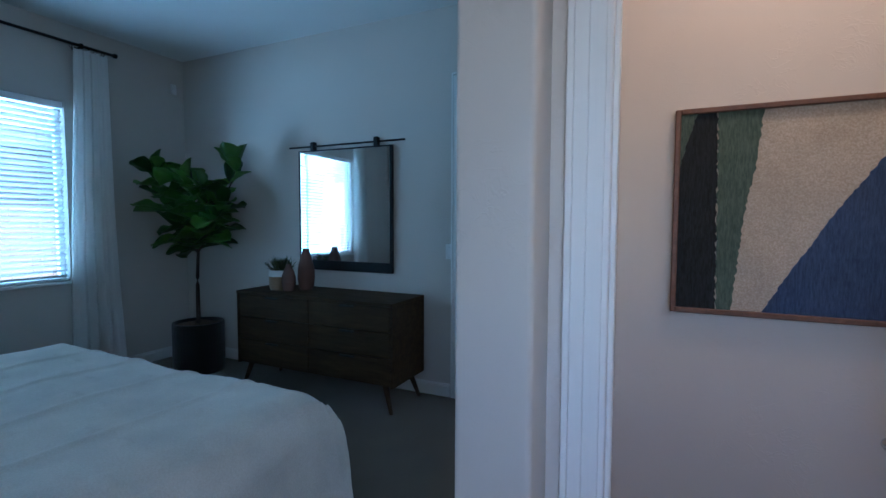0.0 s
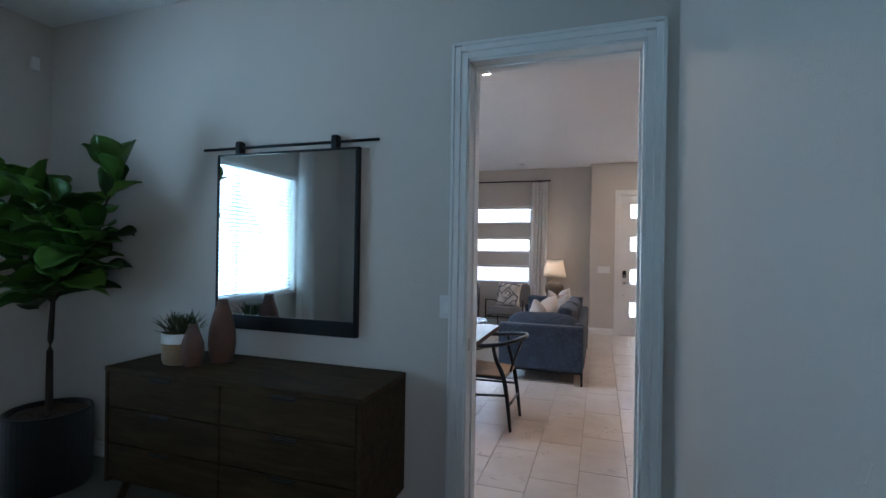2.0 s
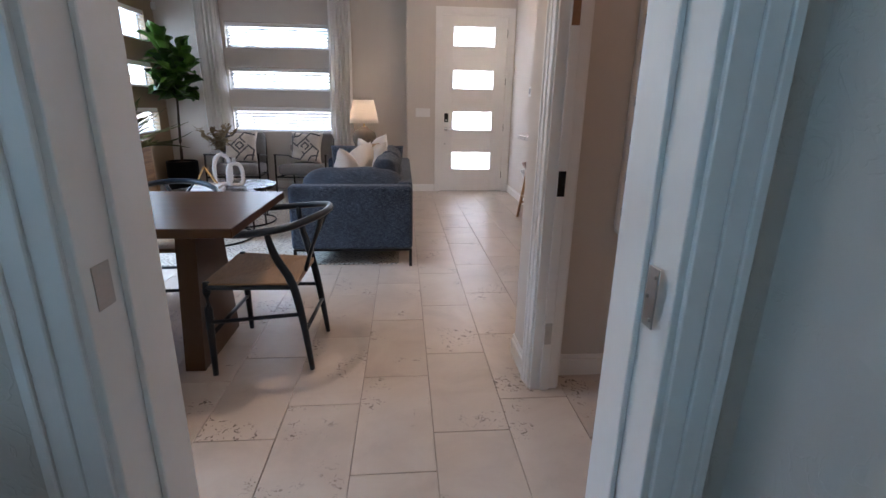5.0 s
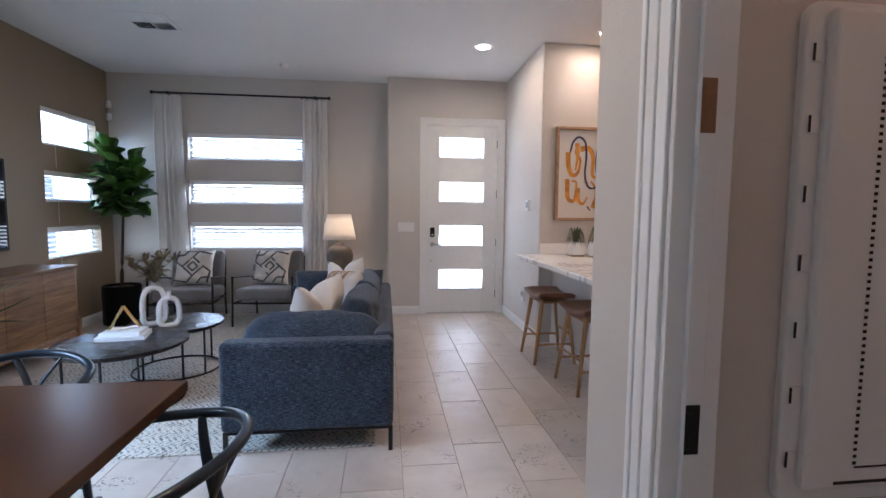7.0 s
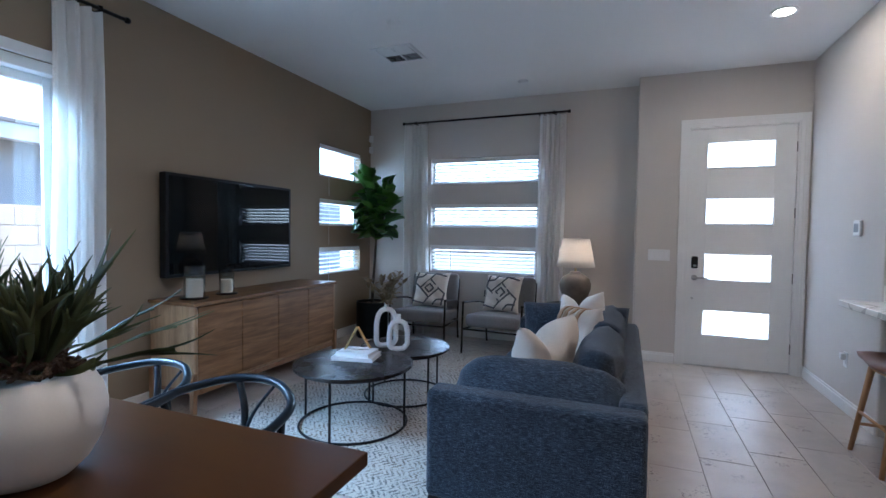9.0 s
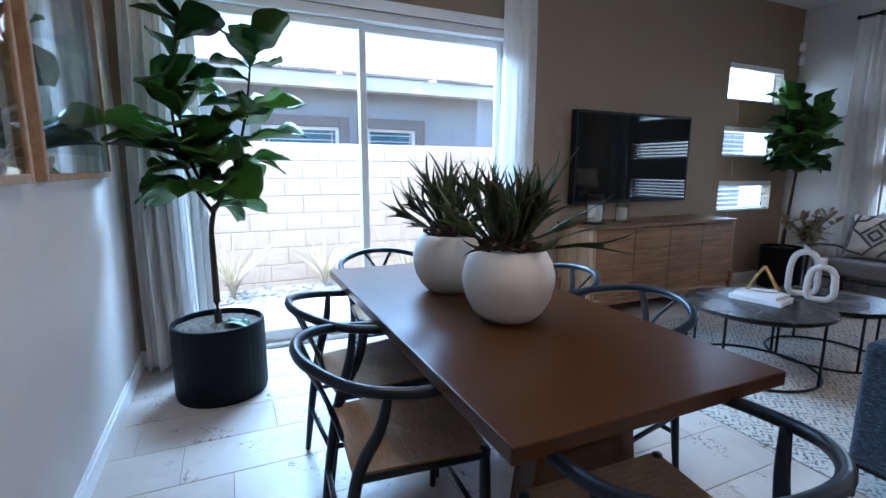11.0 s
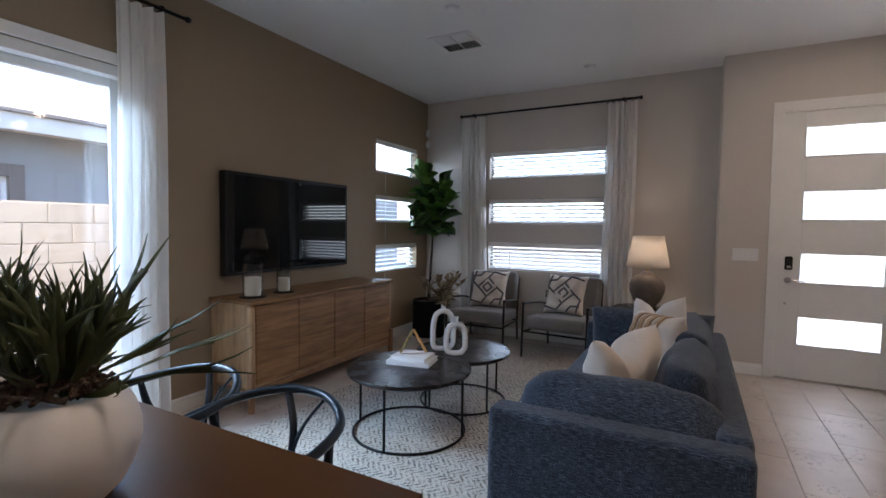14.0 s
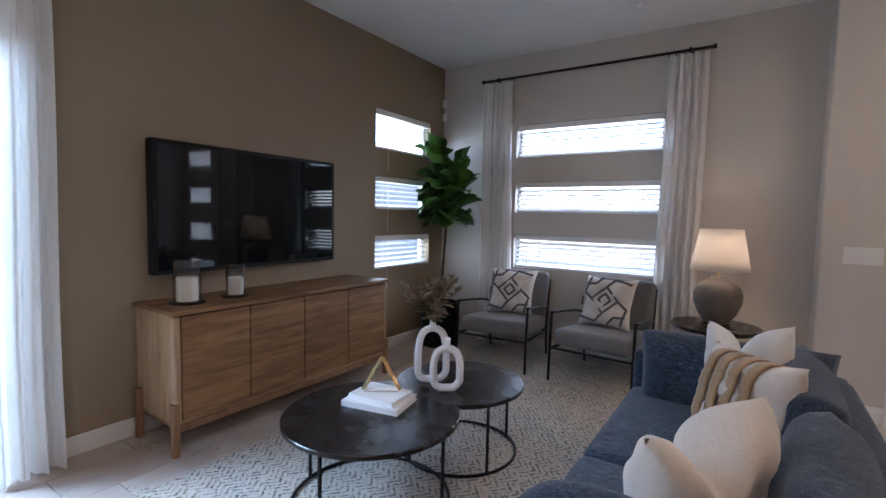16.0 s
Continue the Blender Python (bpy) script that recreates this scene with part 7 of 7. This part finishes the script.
part("tip", tube([(0, -0.07, 0), (0, -0.085, 0)], 0.009, 10), M_PLASTIC, ds)

# ---- kitchen ----
pen = thing("kitchen_peninsula", "painted kitchen peninsula knee wall with baseboard", "kitchen counter", pose(0, 0, 0))
part("knee_wall", boxed(1.22, 5.88, 0.0, 1.34, 8.418, 0.879), M_WALL, pen)
part("cabinet_run", boxed(1.342, 5.9, 0.10, 1.92, 8.416, 0.879, 0.003), M_CAB, pen)
part("toe_kick", boxed(1.342, 5.95, 0.0, 1.86, 8.416, 0.10), M_DARKGAP, pen)
part("skirting", boxed(1.206, 5.88, 0.0, 1.22, 8.416, 0.10, 0.003), M_TRIM, pen)
ct = thing("countertop", "white veined quartz countertop with undermount sink cutout", "countertop", pose(0, 0, 0))
bm = bmesh.new()
SX0, SX1, SY0, SY1 = 1.50, 1.88, 6.75, 7.45
box(bm, 0.83, 5.80, 0.88, SX0, 8.41, 0.92, 0.003, 1)
box(bm, SX1, 5.80, 0.88, 1.98, 8.41, 0.92, 0.003, 1)
box(bm, SX0, 5.80, 0.88, SX1, SY0, 0.92)
box(bm, SX0, SY1, 0.88, SX1, 8.41, 0.92)
part("slab", bm, M_MARBLE, ct)
part("backsplash", boxed(1.075, 8.40, 0.921, 2.08, 8.418, 1.03, 0.003), M_MARBLE, ct)
sk = thing("sink", "stainless undermount kitchen sink", "sink", pose(0, 0, 0))
bm = bmesh.new()
for b in ((SX0 - 0.004, SY0, 0.68, SX0, SY1, 0.879), (SX1, SY0, 0.68, SX1 + 0.004, SY1, 0.879), (SX0, SY0 - 0.004, 0.68, SX1, SY0, 0.879), (SX0, SY1, 0.68, SX1, SY1 + 0.004, 0.879), (SX0, SY0, 0.676, SX1, SY1, 0.68)):
    box(bm, *b)
part("basin", bm, M_STEEL, sk)
fc = thing("faucet", "chrome single-lever kitchen faucet", "faucet", pose(1.44, 7.26, 0.92))
part("body", lathe([(0, 0), (0.032, 0), (0.032, 0.01), (0.024, 0.02), (0.024, 0.17), (0.02, 0.185), (0, 0.185)], 22), M_CHROME, fc, smooth=True)
part("spout", tube(spline([(0, 0, 0.10), (0.08, -0.01, 0.15), (0.18, -0.02, 0.205), (0.21, -0.02, 0.18)], 5), 0.014, 10), M_CHROME, fc, smooth=True)
part("lever", tube([(0, 0, 0.185), (0.01, 0.02, 0.20), (0.05, 0.05, 0.225)], [0.012, 0.008, 0.006], 8), M_CHROME, fc, smooth=True)
sd = thing("soap_dispenser", "small chrome soap dispenser beside the faucet", "soap dispenser", pose(1.36, 7.42, 0.92))
part("pump", lathe([(0, 0), (0.02, 0), (0.016, 0.015), (0.009, 0.03), (0.009, 0.07), (0.012, 0.08), (0, 0.08)], 16), M_CHROME, sd, smooth=True)
part("nozzle", tube([(0, 0, 0.075), (0.04, -0.01, 0.08)], 0.005, 8), M_CHROME, sd, smooth=True)


def bar_stool(m):
    s = thing("bar_stool", "backless bar stool with brown leather saddle seat and wooden legs", "stool", m, group="stools along the peninsula")

    def at(u, v):
        x, y = (u - 0.5) * 0.36, (v - 0.5) * 0.46
        e = (1 - abs(2 * u - 1) ** 5) ** 0.5 * (1 - abs(2 * v - 1) ** 5) ** 0.5
        return (x * (1 - 0.08 * abs(2 * v - 1)), y, 0.590 + 0.040 * (2 * v - 1) ** 2 + 0.03 * e)
    bm = thicken(surface(at, 14, 16), 0.03)
    part("seat", bm, M_LEATHER, s, "brown leather saddle seat", True)
    part("seat_frame", boxed(-0.13, -0.16, 0.540, 0.13, 0.16, 0.567, 0.01), M_STOOLWOOD, s)
    for sx in (-1, 1):
        for sy in (-1, 1):
            part("leg", tube([(sx * 0.185, sy * 0.20, 0), (sx * 0.11, sy * 0.145, 0.575)], [0.013, 0.019], 10), M_STOOLWOOD, s, smooth=True)
        part("stretcher", tube([(sx * 0.155, -0.178, 0.26), (sx * 0.155, 0.178, 0.26)], 0.010, 8), M_STOOLWOOD, s, smooth=True)
    for sy in (-1, 1):
        part("stretcher", tube([(-0.163, sy * 0.184, 0.18), (0.163, sy * 0.184, 0.18)], 0.010, 8), M_STOOLWOOD, s, smooth=True)
    return s


st = bar_stool(pose(1.0, 7.90, 0))
copy_thing(st, pose(1.08, 7.18, 0, 0, 0, 3))
copy_thing(st, pose(1.08, 6.55, 0, 0, 0, -3))

for x, y, s in ((1.37, 8.20, 0.9), (1.53, 8.05, 1.0)):
    p = thing("counter_plant", "small trailing green plant in a white square pot", "plant", pose(x, y, 0.92), group="plants on the countertop")
    part("pot", boxed(-0.075 * s, -0.075 * s, 0, 0.075 * s, 0.075 * s, 0.155 * s, 0.02, 3), M_MATTE, p, "white ceramic pot", True)
    part("band", boxed(-0.076 * s, -0.076 * s, 0.0, 0.076 * s, 0.076 * s, 0.02 * s, 0.01), M_JUTE, p)
    for i in range(26):
        a = i * 2.4
        L = 0.10 + 0.05 * random.random()
        P = spline([(0.02 * math.cos(a), 0.02 * math.sin(a), 0.15 * s), (0.05 * math.cos(a), 0.05 * math.sin(a), 0.15 * s + L), (0.095 * math.cos(a), 0.095 * math.sin(a), 0.10 * s + L * 0.5 * random.random())], 4)
        part("strand", tube(P, [0.006] * 5 + [0.005, 0.004, 0.003, 0.001], 4, flat=0.4), M_AGAVE, p)

art = framed("framed_painting", pose(1.565, 8.42, 1.735), 0.70, 0.94, 0.028, 0.05, M_FRAMEWOOD, "abstract ochre and navy brush painting in an oak frame", M_ARTPAPER, False)


def stroke(pts, w, material, y):
    """A flat brush stroke along a curve."""
    P = spline([(x, 0, z) for x, z in pts], 6)
    L, R = [], []
    for i, q in enumerate(P):
        d = (P[min(i + 1, len(P) - 1)] - P[max(i - 1, 0)]).normalized()
        ww = w * (0.75 + 0.35 * math.sin(3 * i / len(P) + w * 40))
        L.append((q.x - d.z * ww / 2, q.z + d.x * ww / 2))
        R.append((q.x + d.z * ww / 2, q.z - d.x * ww / 2))
    bm = bmesh.new()
    va = [bm.verts.new((x, y, z)) for x, z in L]
    vb = [bm.verts.new((x, y, z)) for x, z in R]
    for i in range(len(va) - 1):
        bm.faces.new((va[i], va[i + 1], vb[i + 1], vb[i]))
    part("brush_stroke", thicken(bm, 0.001), material, art)


for k, (pts, w) in enumerate((([(-0.22, 0.22), (-0.21, 0.08), (-0.17, -0.01), (-0.11, 0.02), (-0.09, 0.15), (-0.14, 0.22), (-0.10, 0.30)], 0.05), ([(-0.09, 0.25), (0.0, 0.26), (0.045, 0.17), (0.045, 0.0), (0.09, -0.02), (0.13, 0.10), (0.14, 0.19)], 0.055),
                              ([(0.13, 0.03), (0.20, 0.0), (0.21, -0.12), (0.175, -0.17)], 0.045), ([(-0.22, -0.05), (-0.21, -0.24), (-0.14, -0.26), (-0.125, -0.09), (-0.175, -0.07)], 0.045),
                              ([(-0.11, -0.14), (-0.10, -0.26), (-0.05, -0.30), (-0.005, -0.23)], 0.045), ([(0.055, -0.34), (0.09, -0.24), (0.08, -0.14), (0.03, -0.07)], 0.05), ([(0.115, -0.32), (0.14, -0.21)], 0.045), ([(-0.13, 0.31), (-0.12, 0.18), (-0.14, 0.04)], 0.04))):
    stroke(pts, w, M_OCHRE, -0.0155 - 0.0012 * k)
stroke([(-0.20, 0.22), (-0.174, 0.32), (-0.113, 0.37), (-0.046, 0.32), (-0.03, 0.18), (-0.04, 0.0), (-0.005, -0.12), (0.055, -0.14), (0.115, -0.09), (0.127, -0.02), (0.085, 0.0), (0.075, 0.18), (0.104, 0.30), (0.152, 0.32), (0.193, 0.26), (0.184, 0.10)], 0.019, M_NAVY, -0.0275)
stroke([(-0.005, -0.325), (0.012, -0.35), (0.03, -0.365)], 0.014, M_NAVY, -0.0275)
stroke([(0.152, -0.14), (0.155, -0.22), (0.157, -0.30)], 0.012, M_NAVY, -0.0275)

plate("light_switch", pose(1.87, 8.42, 1.12), 0.12, 0.118, 2, "white two-gang switch plate above the countertop", "switch")
card = thing("counter_sign", "white folded information card leaning on the countertop", "sign", pose(1.075, 6.44, 0.9205, 0, 0, -90))
part("card", moved(boxed(-0.085, -0.002, 0.0, 0.085, 0.002, 0.25), pose(0, 0, 0.0, -47, 0, 0)), M_PAPER, card)
part("print_block", moved(boxed(-0.074, -0.004, 0.125, 0.074, -0.0015, 0.238), pose(0, 0, 0.0, -47, 0, 0)), M_INK, card)
part("text_bar", moved(boxed(-0.05, -0.004, 0.06, 0.05, -0.0015, 0.075), pose(0, 0, 0.0, -47, 0, 0)), M_INK, card)
part("easel_back", moved(boxed(-0.05, -0.002, 0.0, 0.05, 0.002, 0.14), pose(0, 0.165, 0.0, 8, 0, 0)), M_PAPER, card)
bw = thing("wooden_bowl", "wide brown wooden bowl of greenery on the countertop", "bowl", pose(1.47, 6.36, 0.92))
part("bowl", lathe([(0, 0), (0.10, 0), (0.19, 0.05), (0.235, 0.11), (0.225, 0.115), (0.18, 0.06), (0.09, 0.015), (0, 0.012)], 36), M_OAKLEG, bw, smooth=True)
for i in range(50):
    a = i * 2.4
    rr = 0.17 * math.sqrt((i + 0.5) / 50)
    mm = Matrix.Translation((rr * math.cos(a), rr * math.sin(a), 0.06)) @ Matrix.Rotation(a * 1.7, 4, "Z") @ Matrix.Rotation(radians(-30 - 50 * random.random()), 4, "Y") @ Matrix.Diagonal((0.55, 0.7, 0.55, 1))
    shared("leaf", LEAVES[i % 4], bw, m=mm)

# back run of the kitchen
bc = thing("base_cabinet", "white shaker base cabinets along the kitchen wall", "cabinet", pose(2.1, 8.85, 0))
part("body", boxed(0.0, 0.0, 0.10, 1.27, 0.59, 0.88, 0.003), M_CAB, bc)
for k in range(3):
    d = part("door", boxed(0.01 + k * 0.42, -0.02, 0.13, 0.42 + k * 0.42, -0.001, 0.86, 0.004), M_CAB, bc)
    part("handle", tube([(0.06 + k * 0.42, -0.04, 0.70), (0.06 + k * 0.42, -0.04, 0.82)], 0.005, 8), M_STEEL, d)
tagged(part("back_countertop", boxed(2.095, 8.82, 0.881, 3.38, 9.448, 0.92, 0.003), M_MARBLE, None), "white quartz countertop along the kitchen wall", "countertop")
uc = thing("wall_cabinet", "white shaker wall cabinet beside the kitchen window", "cabinet", pose(3.36, 9.45, 1.42))
part("body", boxed(0.0, -0.33, 0.0, 0.42, -0.001, 1.05, 0.003), M_CAB, uc)
part("door", boxed(0.01, -0.352, 0.01, 0.41, -0.331, 1.04, 0.004), M_CAB, uc)
fr = thing("refrigerator", "stainless steel french-door refrigerator", "refrigerator", pose(3.40, 8.02, 0))
part("body", boxed(0.05, 0.0, 0.02, 0.73, 0.92, 1.78, 0.01), M_BLACK, fr)
for ya, yb in ((0.0, 0.455), (0.465, 0.92)):
    d = part("door", boxed(0.0, ya, 0.72, 0.05, yb, 1.78, 0.012, 3), M_STEEL, fr, "brushed steel door")
    part("handle", tube([(-0.04, 0.42 if ya < 0.1 else 0.50, 0.85), (-0.04, 0.42 if ya < 0.1 else 0.50, 1.6)], 0.011, 10), M_CHROME, d, smooth=True)
d = part("freezer_drawer", boxed(0.0, 0.0, 0.06, 0.05, 0.92, 0.71, 0.012, 3), M_STEEL, fr)
part("handle", tube([(-0.04, 0.1, 0.62), (-0.04, 0.82, 0.62)], 0.011, 10), M_CHROME, d, smooth=True)
ob2 = thing("wall_cabinet", "white cabinet with crown moulding above the refrigerator", "cabinet", pose(3.36, 7.97, 1.785))
part("body", boxed(0.02, 0.0, 0.0, 0.76, 1.02, 0.42, 0.004), M_CAB, ob2)
for k in range(2):
    part("door", boxed(0.0, 0.01 + k * 0.505, 0.01, 0.02, 0.505 + k * 0.505, 0.41, 0.004), M_CAB, ob2)
bm = bmesh.new()
for o, za, zb in ((0.02, 0.42, 0.45), (0.045, 0.45, 0.48), (0.07, 0.48, 0.50)):
    box(bm, -o, -o, za, 0.76, 1.02 + o, zb, 0.004)
part("crown_moulding", bm, M_CAB, ob2)
bs = tagged(part("backsplash_wall", boxed(3.17, 9.435, 0.921, 4.39, 9.449, 1.41), M_CAB, None), "white tiled kitchen backsplash", "backsplash", kind="structure")
tm = mesh_of("tile", boxed(0, -0.008, 0, 0.146, 0, 0.071, 0.003, 1), M_CERAMIC)
for r in range(6):
    for k in range(4):
        shared("tile", tm, bs, m=Matrix.Translation((3.175 + k * 0.15 + (0.075 if r % 2 else 0), 9.434, 0.925 + r * 0.075)))

# ---- floor tiles and wall blocks ----
TW, TL, GAP = 0.3, 0.61, 0.003
tile_me = mesh_of("tile", boxed(0, 0, -0.008, TW - GAP, TL - GAP, 0.0, 0.0012, 1), M_TILE)
cut_meshes = {}
for i in range(-13, 15):
    x = -0.10 + i * TW
    off = (i % 3) * TL / 3
    for k in range(-7, 7):
        y = 6.99 + off + k * TL
        x0, x1, y0, y1 = max(x, -3.90), min(x + TW - GAP, 4.40), max(y, 3.505), min(y + TL - GAP, 10.16)
        if x1 - x0 < 0.02 or y1 - y0 < 0.02 or (x0 > 1.9 and y1 < 4.7) or (x0 > 1.1 and y0 > 8.5 and x1 < 2.0):
            continue
        if x1 - x0 > TW - GAP - 1e-4 and y1 - y0 > TL - GAP - 1e-4:
            me = tile_me
        else:
            key = (round(x1 - x0, 3), round(y1 - y0, 3))
            if key not in cut_meshes:
                cut_meshes[key] = mesh_of("tile", boxed(0, 0, -0.008, key[0], key[1], 0.0, 0.0012, 1), M_TILE)
            me = cut_meshes[key]
        shared("tile", me, floor, m=Matrix.Translation((x0, y0, 0.0)))
block_me = mesh_of("block", boxed(0, 0, 0, 0.02, 0.392, 0.193, 0.004, 1), M_BLOCK)
for r in range(9):
    for k in range(21):
        y = 1.6 + k * 0.4 + (0.2 if r % 2 else 0.0)
        shared("block", block_me, garden_wall, m=Matrix.Translation((-6.222, y, -0.24 + r * 0.2)))
